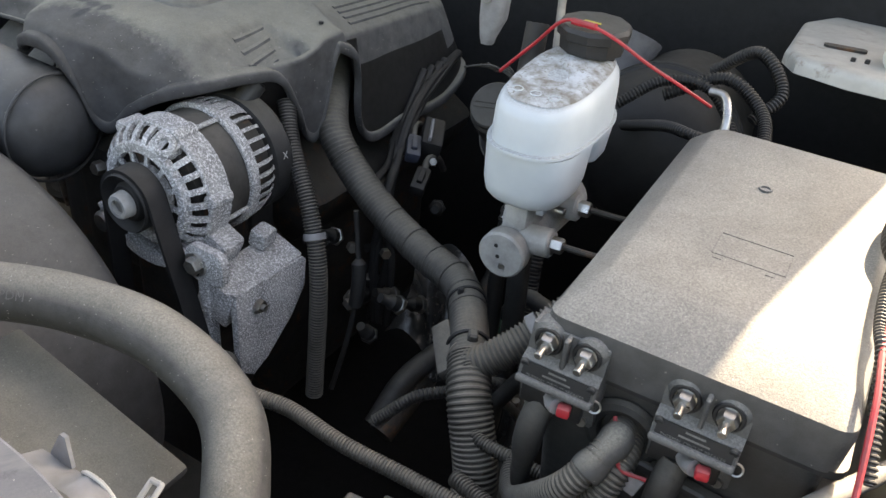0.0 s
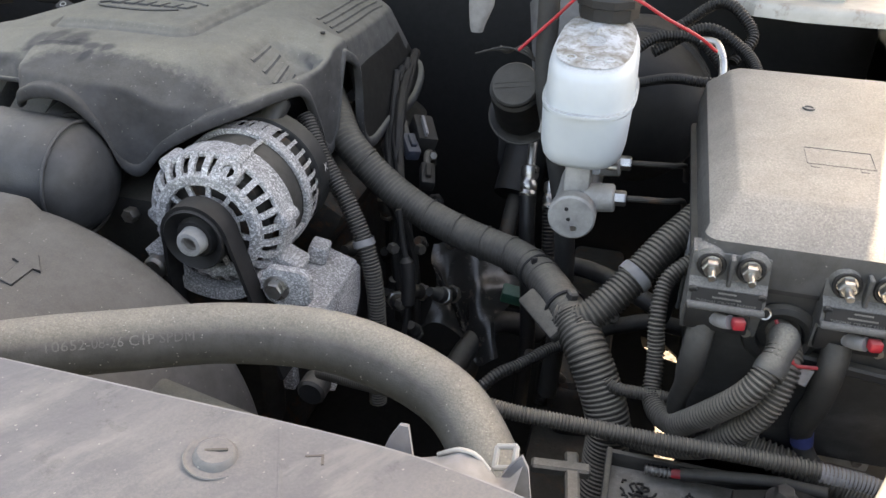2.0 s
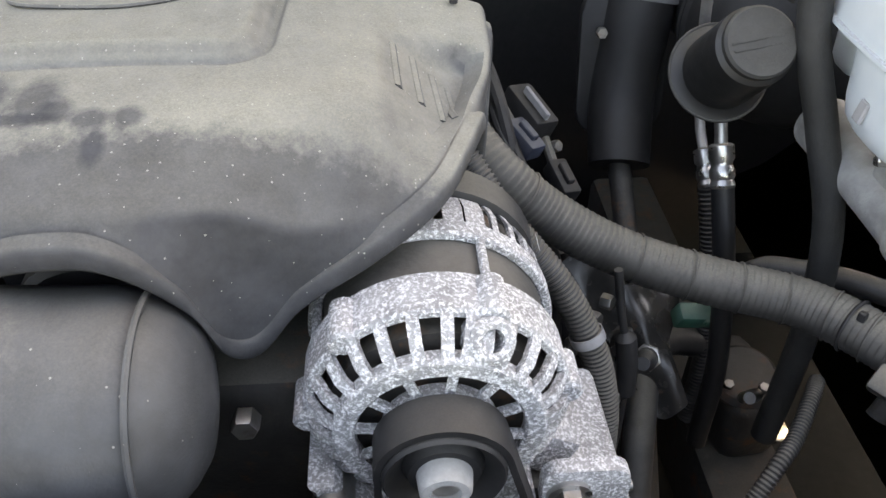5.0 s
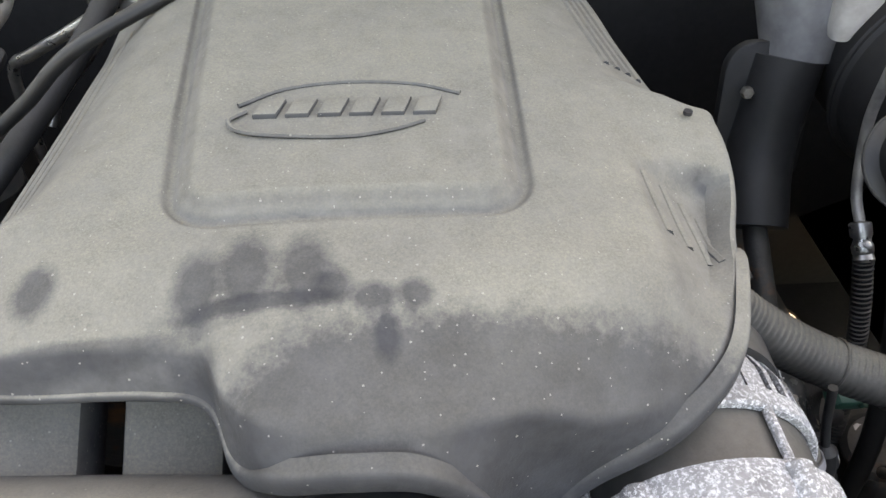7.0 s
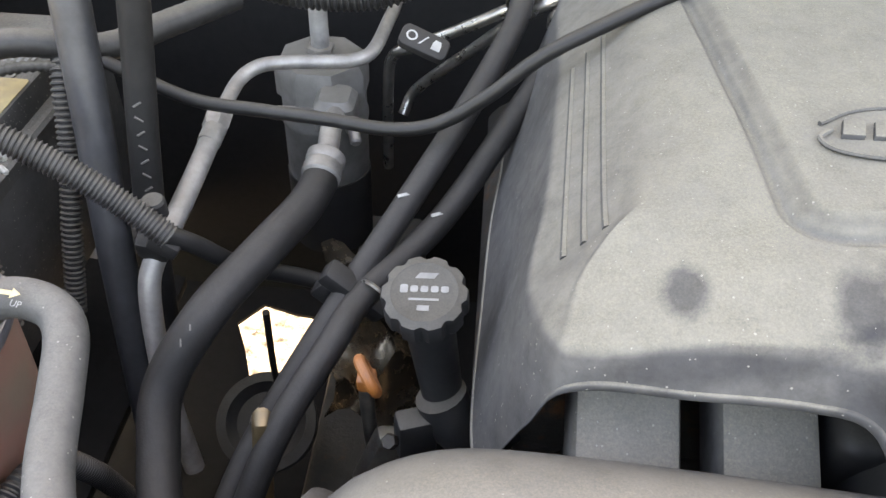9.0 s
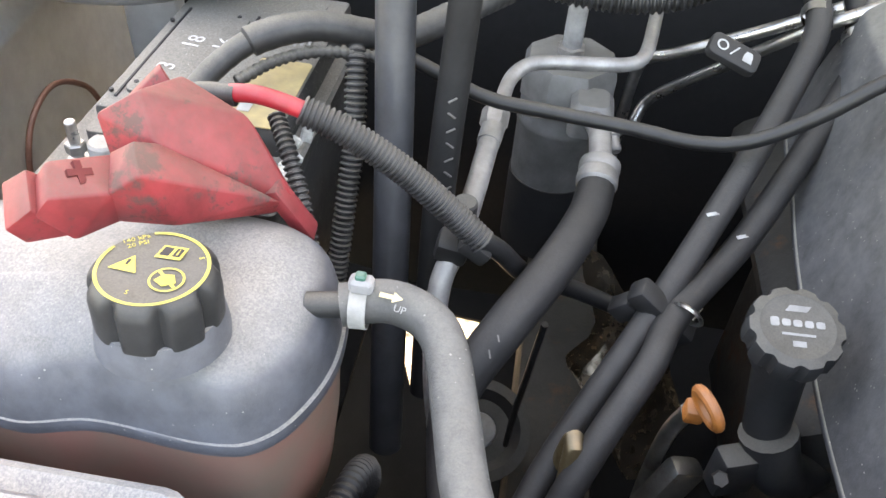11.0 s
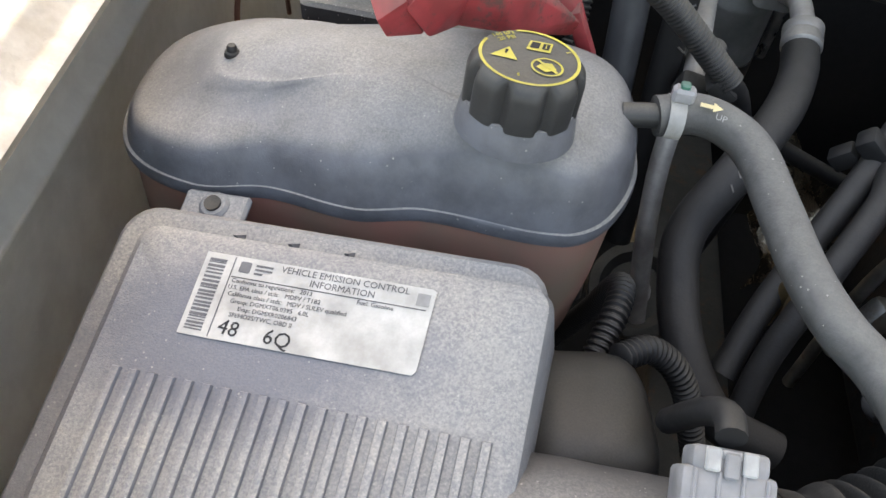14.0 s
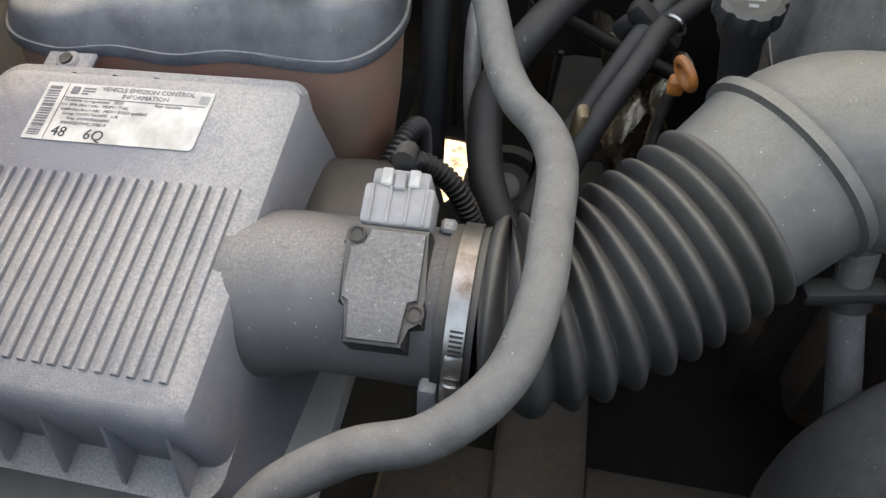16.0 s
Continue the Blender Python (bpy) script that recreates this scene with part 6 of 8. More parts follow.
for w, d, h, x, y, z, rz in ((0.012, 0.09, 0.012, 0.588, -0.36, 0.80, 8), (0.05, 0.012, 0.010, 0.575, -0.335, 0.802, 6), (0.055, 0.012, 0.010, 0.568, -0.385, 0.80, 6), (0.02, 0.03, 0.05, 0.592, -0.40, 0.77, 6)):
    part("bar", rbox((w, d, h), pose(x, y, z, 0, 0, rz), 0.002, 1), DUSTY_CONDUIT, side_)
part("base", rbox((0.05, 0.05, 0.03), pose(0.545, -0.41, 0.77, 0, 0, 10), 0.004), TAPE, side_)

washer = thing("washer_filler", (0.85, -0.43, 0.80), "white washer filler cap in full sun", "filler cap")
part("cap", lathe([(0, 0.040), (0.006, 0.046), (0.016, 0.046), (0.020, 0.040), (0.030, 0.036), (0.034, 0.026)], (0.842, -0.412, 0.868), (0, -0.25, 1), 36), WHITE_PAINT, washer)
part("tab", rbox((0.035, 0.025, 0.012), pose(0.79, -0.43, 0.87, 0, 0, 15), 0.003), WHITE_PAINT, washer)
part("neck", rod((0.842, -0.405, 0.87), (0.85, -0.36, 0.70), 0.032, seg=24), PLASTIC, washer)
for k, (z, y) in enumerate(((0.905, -0.49), (0.915, -0.505))):
    solo("coiled_hose", tube([(0.70, y - 0.02, z), (0.75, y, z + 0.004), (0.82, y - 0.005, z + 0.006), (0.90, y - 0.02, z)], 0.0085, 12, pitch=0.006, depth=0.003), GREY_CONN, "pale sunlit corrugated hose at the nose", "hose", group="nose hoses")

import functools

# ---------------------------------------------------------------- passenger side: coolant tank
tank = thing("coolant_tank", (-0.735, -0.05, 0.72), "grey plastic coolant expansion tank with a pinkish stained lower half", "coolant tank")
TANK = [((-0.655, -0.085, 0.958), (-0.597, -0.118, 0.934), (-0.588, -0.124, 0.892)), ((-0.612, -0.070, 0.958), (-0.566, -0.095, 0.936), (-0.558, -0.100, 0.894)),
        ((-0.600, -0.040, 0.958), (-0.552, -0.045, 0.938), (-0.545, -0.045, 0.896)), ((-0.612, -0.008, 0.957), (-0.570, 0.012, 0.938), (-0.564, 0.016, 0.896)),
        ((-0.66, 0.005, 0.951), (-0.64, 0.036, 0.930), (-0.64, 0.041, 0.892)), ((-0.735, 0.018, 0.933), (-0.735, 0.044, 0.915), (-0.735, 0.049, 0.884)),
        ((-0.783, 0.020, 0.922), (-0.785, 0.036, 0.910), (-0.786, 0.040, 0.880)), ((-0.83, 0.022, 0.914), (-0.845, 0.042, 0.900), (-0.848, 0.047, 0.874)),
        ((-0.872, 0.004, 0.906), (-0.902, 0.015, 0.888), (-0.908, 0.017, 0.867)), ((-0.878, -0.035, 0.897), (-0.912, -0.042, 0.884), (-0.918, -0.043, 0.862)),
        ((-0.865, -0.062, 0.898), (-0.892, -0.088, 0.886), (-0.897, -0.093, 0.860)), ((-0.825, -0.074, 0.910), (-0.835, -0.110, 0.894), (-0.838, -0.117, 0.864)),
        ((-0.785, -0.070, 0.923), (-0.788, -0.104, 0.904), (-0.789, -0.112, 0.870)), ((-0.725, -0.080, 0.938), (-0.727, -0.116, 0.916), (-0.728, -0.124, 0.878)),
        ((-0.685, -0.078, 0.948), (-0.684, -0.110, 0.926), (-0.684, -0.119, 0.885))]


TANK = [tuple((q[0] - 0.010 * smooth(-0.66, -0.56, q[0]) + 0.006 * smooth(-0.86, -0.91, q[0]), q[1], q[2]) for q in col_) for col_ in TANK]
TANK = [(a, (b[0] * 0.99 - 0.00735, b[1] * 0.97 - 0.0012, b[2] + 0.003), (c[0] * 0.985 - 0.011, c[1] * 0.96 - 0.0016, c[2] + 0.007)) for a, b, c in TANK]
tank_bm, tank_low = column_loft(TANK, (-0.715, -0.035, 0.944), seg=10, inner=24, fillet=(0.030, 0.022), levels=6, even=0.012)
# one soft swell over the whole top
tank_bm.verts.ensure_lookup_table()
co_ = np.array([tuple(v.co) for v in tank_bm.verts])
area_ = np.array([sum(f.calc_area() for f in v.link_faces) for v in tank_bm.verts])
round_ = len(tank_low)
rank_ = np.minimum(np.arange(len(co_)) // round_, 99)
rank_[-1] = 0
near_ = rank_ < 30
for i in np.nonzero(rank_ < 28)[0]:
    w_ = area_[near_] * np.exp(-0.5 * ((co_[near_, :2] - co_[i, :2]) ** 2).sum(1) / 0.017 ** 2)
    share_ = 1.0 - smooth(19, 28, rank_[i])
    tank_bm.verts[i].co.z = co_[i, 2] * (1 - share_) + share_ * float((w_ * co_[near_, 2]).sum() / w_.sum())
tank_pin = BVHTree.FromBMesh(tank_bm).ray_cast(Vector((-0.834, -0.037, 1.2)), Vector((0, 0, -1)))[0].z - 0.001
part("upper_shell", tank_bm, TANK_TOP, tank, "dusty grey upper half", sharp=60)
cen = Vector((-0.735, -0.04, 0))
fl = lambda k, dz: [p + (Vector((p.x, p.y, 0)) - cen) * k + Vector((0, 0, dz)) for p in tank_low]
part("seam_flange", loft([fl(-0.01, 0.002), fl(0.012, 0.0015), fl(0.016, -0.001), fl(0.016, -0.006), fl(0.008, -0.009), fl(-0.02, -0.009)], False, False), TANK_TOP, tank, sharp=60)
part("lower_shell", loft([fl(-0.02, -0.007), fl(-0.018, -0.03), fl(-0.03, -0.08), fl(-0.06, -0.13), fl(-0.12, -0.165)], False, True), TANK_LOW, tank, "pinkish stained translucent lower half", sharp=60)
part("vent_pin", lathe([(0, 0.0055), (0.003, 0.005), (0.004, 0.0035), (0.0065, 0.0035), (0.008, 0.0025)], (-0.834, -0.037, tank_pin), (0, 0, 1), 14), DARK, tank)
CAP = axes((-0.6405, -0.0895, 0.965), (1, 0.02, -0.02), (0.0, 1, -0.06))
fluted = []
for h, r, f in ((0.0, 0.0315, 0.0), (0.002, 0.0335, 0.0035), (0.022, 0.0335, 0.0035), (0.027, 0.0325, 0.0035), (0.0300, 0.0300, 0.001), (0.0315, 0.0285, 0.0), (0.0312, 0.0265, 0.0)):
    ring = []
    for i in range(96):
        a = 2 * math.pi * i / 96
        rr = r - f * max(0.0, math.cos(8 * a + 2.6)) ** 2.5 * 1.2
        ring.append(CAP @ Vector((rr * math.cos(a), rr * math.sin(a), h)))
    fluted.append(ring)
cap = part("filler_cap", loft(fluted), PLASTIC, tank, "black fluted pressure cap with yellow warnings")
part("cap_neck", lathe([(-0.014, 0.036), (0.0, 0.034), (0.004, 0.032)], CAP.translation, CAP.to_3x3() @ Vector((0, 0, 1)), 36), TANK_TOP, tank)
CT = CAP @ pose(0, 0, 0.0314)


def flat_ring(r, w, m, a0=0, a1=360, n=64):
    bm = bmesh.new()
    prev = None
    for i in range(n + 1):
        a = radians(a0 + (a1 - a0) * i / n)
        pair = [bm.verts.new(m @ Vector(((r + s) * math.cos(a), (r + s) * math.sin(a), 0.0005))) for s in (-w / 2, w / 2)]
        if prev:
            bm.faces.new((prev[0], prev[1], pair[1], pair[0]))
        prev = pair
    return bm


def flat_poly(pts, m, z=0.0005):
    bm = bmesh.new()
    bm.faces.new([bm.verts.new(m @ Vector((x, y, z))) for x, y in pts])
    return bm


TURN = CT @ Matrix.Scale(1.08, 4) @ pose(0, 0, 0, 0, 0, -4)
part("warning_ring", flat_ring(0.0255, 0.0017, TURN, 160, 475), YELLOW, cap, "yellow printed ring")
part("warning_triangle", flat_poly([(-0.0195, -0.0060), (-0.0055, -0.0060), (-0.0115, 0.0055)], TURN), YELLOW, cap)
part("warning_mark", flat_poly([(-0.0130, 0.002), (-0.0112, 0.002), (-0.0118, -0.002), (-0.0128, -0.002)], TURN, 0.0008), INK, cap)
part("book_symbol", flat_poly([(-0.007, 0.006), (0.0055, 0.007), (0.006, 0.0165), (-0.006, 0.0155)], TURN @ pose(0.004, 0.001, 0, 0, 0, 0)), YELLOW, cap)
part("book_page", flat_poly([(-0.0055, 0.0078), (-0.0008, 0.0082), (-0.0003, 0.0145), (-0.0048, 0.0142)], TURN @ pose(0.004, 0.001, 0), 0.0008), INK, cap)
part("book_page", flat_poly([(0.0008, 0.0084), (0.0044, 0.0086), (0.0048, 0.0148), (0.0012, 0.0146)], TURN @ pose(0.004, 0.001, 0), 0.0008), INK, cap)
letters("i", 0.0065, TURN @ pose(0.0068, 0.0125, 0.0010), 0.0001, YELLOW, "cap_lettering", cap)
part("hot_symbol", flat_ring(0.0078, 0.0011, TURN @ pose(0.0098, -0.0060, 0)), YELLOW, cap)
part("hot_symbol", flat_poly([(-0.0055, -0.002), (0.0, -0.005), (0.005, -0.001), (0.002, 0.004), (-0.003, 0.003)], TURN @ pose(0.0098, -0.0060, 0)), YELLOW, cap)
part("hot_slash", flat_poly([(-0.0062, 0.0038), (-0.0050, 0.0050), (0.0062, -0.0038), (0.0050, -0.0050)], TURN @ pose(0.0098, -0.0060, 0), 0.0008), YELLOW, cap)
letters("140 kPa\n20 PSI", 0.0042, TURN @ pose(-0.0155, 0.0150, 0.0006, 0, 0, 40), 0.0001, YELLOW, "cap_lettering", cap)
for x, y, a in ((0.0185, 0.0125, -60), (-0.003, -0.019, 10)):
    letters("S", 0.0036, TURN @ pose(x, y, 0.0006, 0, 0, a), 0.0001, YELLOW, "cap_lettering", cap)

chose = thing("coolant_hose", (-0.44, -0.20, 0.80), "dusty grey rubber coolant hose", "hose")
part("hose_body", tube([(-0.555, -0.044, 0.943), (-0.529, -0.038, 0.946), (-0.506, -0.042, 0.942), (-0.491, -0.060, 0.939), (-0.479, -0.100, 0.934), (-0.467, -0.143, 0.930), (-0.452, -0.175, 0.927), (-0.432, -0.198, 0.923), (-0.421, -0.235, 0.924), (-0.420, -0.285, 0.923), (-0.421, -0.336, 0.913), (-0.434, -0.380, 0.894), (-0.468, -0.407, 0.871), (-0.513, -0.416, 0.852), (-0.561, -0.44, 0.815), (-0.59, -0.48, 0.74)], 0.0130, 20, 0.005), COOL_HOSE, chose)
part("nipple", rod((-0.575, -0.045, 0.940), (-0.552, -0.044, 0.944), 0.008, seg=18), PLASTIC, chose)
part("clamp_band", lathe([(0, 0.0132), (0.0, 0.0140), (0.010, 0.0140), (0.010, 0.0132)], (-0.549, -0.0435, 0.9445), (1, 0.05, 0.03), 28, False, False), CAST, chose, "spring hose clamp")
part("clamp_ear", rbox((0.014, 0.010, 0.010), pose(-0.543, -0.043, 0.962), 0.002, 1), GREY_CONN, chose)
part("clamp_ear", rbox((0.006, 0.006, 0.004), pose(-0.5435, -0.043, 0.968), 0.001, 1), GREEN_CONN, chose, "green coded clamp tip")
part("arrow_print", flat_poly([(-0.006, -0.0015), (0.002, -0.0015), (0.002, -0.0035), (0.008, 0), (0.002, 0.0035), (0.002, 0.0015), (-0.006, 0.0015)], axes((-0.526, -0.047, 0.9592), (1, -0.1, 0.0), (0.1, 1, 0.3))), material("cream_print", (0.75, 0.62, 0.35), 0.7, bump=0.0), chose, "cream printed arrow")
letters("UP", 0.006, axes((-0.519, -0.054, 0.9575), (1, -0.15, -0.1), (0.1, 1, 0.5)), 0.0001, PRINT_GREY, "hose_lettering", chose)

# ---------------------------------------------------------------- battery
bat = thing("battery", (-0.725, 0.21, 0.74), "dusty black battery with chalk figures and a gold label", "battery")
part("case", rbox((0.182, 0.285, 0.165), pose(-0.727, 0.212, 0.825), 0.006), BATTERY, bat)
part("lid", loft([corner_prism(-0.820, -0.634, 0.066, 0.358, 0.890, 0.006), corner_prism(-0.821, -0.633, 0.065, 0.359, 0.904, 0.006), corner_prism(-0.818, -0.636, 0.068, 0.356, 0.907, 0.006)]), BATTERY, bat)
part("lid_top", rbox((0.150, 0.225, 0.030), pose(-0.722, 0.243, 0.918), 0.005), BATTERY, bat)
for y0, y1 in ((0.145, 0.30),):
    for x in (-0.785, -0.72):
        part("vent_groove", rbox((0.0025, y1 - y0, 0.0016), pose(x, (y0 + y1) / 2, 0.9335), 0.0004, 1), INK, bat)
part("vent_cover", prism(rounded(0.058, 0.14, 0.008, 4), 0, 0.003, pose(-0.753, 0.222, 0.933), 0.001), BATTERY, bat)
part("vent_cover", prism(rounded(0.055, 0.035, 0.005, 4), 0, 0.012, pose(-0.765, 0.122, 0.915), 0.002), BATTERY, bat)
for k, (x, y) in enumerate(((-0.79, 0.15), (-0.776, 0.165), (-0.79, 0.27), (-0.735, 0.155), (-0.735, 0.29))):
    part("vent_hole", rod((x, y, 0.9345), (x, y, 0.9368), 0.002, seg=8), INK, bat)
CHALK = material("chalk", (0.70, 0.70, 0.68), 0.9, bump=0.0)
for txt, x, y in (("3", -0.762, 0.193), ("18", -0.756, 0.236), ("16", -0.730, 0.238)):
    letters(txt, 0.022, axes((x, y, 0.9368), (0.12, 0.99, 0), (-0.99, 0.12, 0)), 0.0001, CHALK, "chalk_figure", bat, "chalk figures")
part("gold_label", prism(rounded(0.045, 0.10, 0.004, 3), 0, 0.0006, pose(-0.672, 0.18, 0.9335)), GOLD_LABEL, bat, "worn gold and white label")
part("white_label", prism(rounded(0.03, 0.11, 0.004, 3), 0, 0.0006, pose(-0.68, 0.285, 0.9335)), BATTERY, bat)
for k in range(6):
    part("print_bar", rbox((0.003, 0.05 - 0.004 * (k % 3), 0.0004), pose(-0.692 + 0.006 * k, 0.28, 0.9346), 0), PRINT_GREY, bat)
part("print_bar", rbox((0.010, 0.035, 0.0004), pose(-0.683, 0.165, 0.9346), 0), PRINT_WHITE, bat)
post = part("terminal_post", rod((-0.774, 0.098, 0.903), (-0.774, 0.098, 0.925), 0.012, seg=20, bev=0.002), CAST, bat, "lead terminal post")
part("terminal_clamp", rbox((0.040, 0.024, 0.016), pose(-0.752, 0.112, 0.918, 0, 0, -10), 0.004), CAST, bat, "corroded terminal clamp")
part("terminal_clamp", rbox((0.018, 0.028, 0.014), pose(-0.735, 0.088, 0.915, 0, 0, 10), 0.004), CAST, bat)
sd = part("clamp_bolt", rod((-0.792, 0.090, 0.903), (-0.791, 0.090, 0.945), 0.0042, seg=14, bev=0.001), ZINC, bat, "bright threaded clamp bolt")
part("clamp_nut", hexagon((-0.792, 0.090, 0.918), (0, 0, 1), 0.0078, 0.008), STEEL, sd)
part("clamp_nut", hexagon((-0.792, 0.090, 0.904), (0, 0, 1), 0.009, 0.009), STEEL, sd)

tcov = thing("terminal_cover", (-0.68, 0.0, 0.985), "faded red plastic battery terminal cover with a moulded plus", "terminal cover")


def sect(bt, ft, fb, bb):
    return [Vector(bt), Vector(ft), Vector(fb), Vector(bb)]


def shell(sections, bev=0.002):
    b = loft(sections)
    bmesh.ops.bevel(b, geom=b.edges[:], offset=bev, segments=2, profile=0.5, affect="EDGES")
    return b




def hull(points, bev=0.0018):
    b = bmesh.new()
    for p in points:
        b.verts.new(p)
    bmesh.ops.convex_hull(b, input=b.verts[:])
    bmesh.ops.delete(b, geom=[v for v in b.verts if not v.link_faces], context="VERTS")
    bmesh.ops.dissolve_limit(b, angle_limit=0.32, verts=b.verts[:], edges=b.edges[:])
    bmesh.ops.bevel(b, geom=b.edges[:], offset=bev, segments=2, profile=0.5, affect="EDGES")
    return b


part("main_hood", hull([(-0.704, -0.006, 1.026), (-0.680, 0.003, 1.040), (-0.668, -0.012, 1.016), (-0.698, -0.010, 0.985), (-0.632, 0.038, 1.008), (-0.606, 0.030, 0.958), (-0.606, 0.046, 0.935), (-0.672, 0.042, 1.028), (-0.700, 0.036, 1.010), (-0.700, 0.036, 0.965), (-0.665, -0.020, 0.985)]), RED, tcov)
part("low_hood", hull([(-0.695, -0.016, 1.008), (-0.673, -0.025, 1.026), (-0.667, -0.011, 1.016), (-0.664, -0.042, 1.016), (-0.683, -0.046, 1.003), (-0.610, 0.018, 0.962), (-0.655, -0.032, 0.974), (-0.612, 0.026, 0.945), (-0.690, -0.038, 0.976), (-0.690, 0.020, 0.976)]), RED, tcov)
part("plus_block", hull([(-0.713, -0.046, 1.021), (-0.705, -0.064, 1.010), (-0.692, -0.016, 1.008), (-0.680, -0.044, 1.003), (-0.721, -0.048, 1.010), (-0.714, -0.068, 0.999), (-0.700, -0.060, 0.978), (-0.682, -0.030, 0.974), (-0.720, -0.024, 0.985)]), RED, tcov)
part("tip", hull([(-0.744, -0.047, 1.001), (-0.724, -0.049, 1.016), (-0.713, -0.069, 1.005), (-0.729, -0.074, 0.992), (-0.704, -0.048, 0.972), (-0.738, -0.035, 0.986), (-0.712, -0.030, 0.990), (-0.724, -0.068, 0.978)]), RED, tcov)
part("back_flap", shell([sect((-0.708, 0.028, 1.012), (-0.708, 0.022, 1.010), (-0.690, 0.016, 0.990), (-0.690, 0.022, 0.990)),
                         sect((-0.688, 0.046, 1.032), (-0.684, 0.040, 1.032), (-0.664, 0.030, 1.000), (-0.666, 0.038, 1.000))], 0.001), RED, tcov)
pm = axes((-0.6978, -0.0425, 1.0128), (0.020, 0.028, -0.014), (-0.008, 0.020, 0.010))
part("plus_mark", prism([(-0.002, -0.007), (0.002, -0.007), (0.002, -0.002), (0.007, -0.002), (0.007, 0.002), (0.002, 0.002), (0.002, 0.007), (-0.002, 0.007), (-0.002, 0.002), (-0.007, 0.002), (-0.007, -0.002), (-0.002, -0.002)], -0.002, 0.0012, pm), material("dark_red_mark", (0.13, 0.02, 0.02), 0.6), tcov, "dark plus sign")
part("strap", rbox((0.010, 0.016, 0.05), pose(-0.607, 0.030, 0.945, 10, -25, 0), 0.002), RED, tcov)

rc = thing("battery_cable", (-0.60, 0.08, 0.95), "red battery cable running into a grey corrugated conduit", "cable")
part("lug_sleeve", tube([(-0.700, 0.078, 0.985), (-0.680, 0.076, 0.994), (-0.655, 0.076, 0.996)], 0.0075, 14, 0.004), CONDUIT, rc)
part("lug", rbox((0.03, 0.02, 0.006), pose(-0.712, 0.082, 0.980), 0.002), ZINC, rc, "bright cable lug")
part("red_insulation", tube([(-0.668, 0.076, 0.996), (-0.640, 0.077, 0.998), (-0.61, 0.078, 0.990), (-0.59, 0.079, 0.980)], 0.0062, 14, 0.005), RED_WIRE, rc, "bright red insulation")
part("conduit", tube([(-0.612, 0.078, 0.9905), (-0.585, 0.080, 0.978), (-0.545, 0.083, 0.950), (-0.51, 0.083, 0.920), (-0.483, 0.080, 0.897)], 0.0098, 16, pitch=0.0036, depth=0.0016), CONDUIT, rc)
part("tail", tube([(-0.487, 0.080, 0.900), (-0.470, 0.092, 0.880), (-0.445, 0.118, 0.835), (-0.400, 0.145, 0.800), (-0.35, 0.15, 0.778), (-0.30, 0.15, 0.76)], 0.0080, 14, 0.006), BLACK_CABLE, rc, "smooth black lower end")
part("clip", rbox((0.024, 0.022, 0.014), pose(-0.488, 0.083, 0.890, 0, 35, 0), 0.003), DARK, rc)
solo("negative_cable", tube([(-0.722, 0.135, 0.945), (-0.705, 0.165, 0.962), (-0.68, 0.19, 0.975), (-0.64, 0.215, 0.978), (-0.58, 0.24, 0.965), (-0.54, 0.29, 0.965), (-0.50, 0.36, 0.96)], lambda s: 0.0125 if s > 0.2 else 0.0095, 16, 0.005, wrap=0.012), CONDUIT, "thick black taped negative battery cable", "cable")
solo("slim_lead", tube([(-0.69, 0.16, 0.952), (-0.665, 0.19, 0.958), (-0.63, 0.205, 0.962), (-0.58, 0.22, 0.955)], 0.0048, 10, pitch=0.006, depth=0.001), TAPE, "thin taped lead beside a battery cable", "lead")
solo("wrapped_lead", tube([(-0.638, 0.10, 0.968), (-0.622, 0.075, 0.955), (-0.606, 0.05, 0.93), (-0.595, 0.03, 0.90), (-0.59, 0.02, 0.85)], 0.0058, 10, pitch=0.0045, depth=0.0018), CONDUIT, "thin lead in spiral wrap beside the battery", "lead")
solo("battery_side_conduit", tube([(-0.615, 0.25, 0.965), (-0.607, 0.21, 0.955), (-0.603, 0.18, 0.90), (-0.605, 0.15, 0.84), (-0.61, 0.12, 0.76)], 0.0085, 12, pitch=0.005, depth=0.002), CONDUIT, "black corrugated conduit beside the battery", "conduit")
solo("wing_brace", tube([(-0.578, 0.222, 1.12), (-0.573, 0.196, 1.03), (-0.566, 0.163, 0.93), (-0.560, 0.13, 0.83), (-0.552, 0.08, 0.62)], 0.0155, 20, 0.02), material("blue_grey_tube", (0.045, 0.048, 0.056), 0.45, 0.2, dust=0.2), "blue-grey painted steel brace tube", "brace")
mh = thing("marked_hose", (-0.535, 0.145, 0.90), "black rubber hose with white printed marks", "hose")
part("hose_body", tube([(-0.520, 0.20, 1.06), (-0.522, 0.178, 0.99), (-0.524, 0.155, 0.92), (-0.524, 0.13, 0.84), (-0.52, 0.09, 0.70)], 0.0125, 16, 0.01), NEAR_BLACK, mh)
for k in range(8):
    part("print_mark", rbox((0.0075, 0.0008, 0.0016), pose(-0.521 + 0.0005 * k, 0.1560 - 0.0036 * k, 0.964 - 0.011 * k, 20, 38 if k % 2 else -32, 10), 0), PRINT_FAINT, mh, "white print mark")
solo("copper_wire", tube([(-0.930, 0.20, 0.76), (-0.929, 0.203, 0.80), (-0.928, 0.225, 0.835), (-0.928, 0.265, 0.848), (-0.928, 0.305, 0.83), (-0.93, 0.34, 0.79), (-0.93, 0.36, 0.70)], 0.003, 8, 0.006), material("brown_tube", (0.20, 0.09, 0.06), 0.5), "thin brown tube looped on the inner wing", "tube")
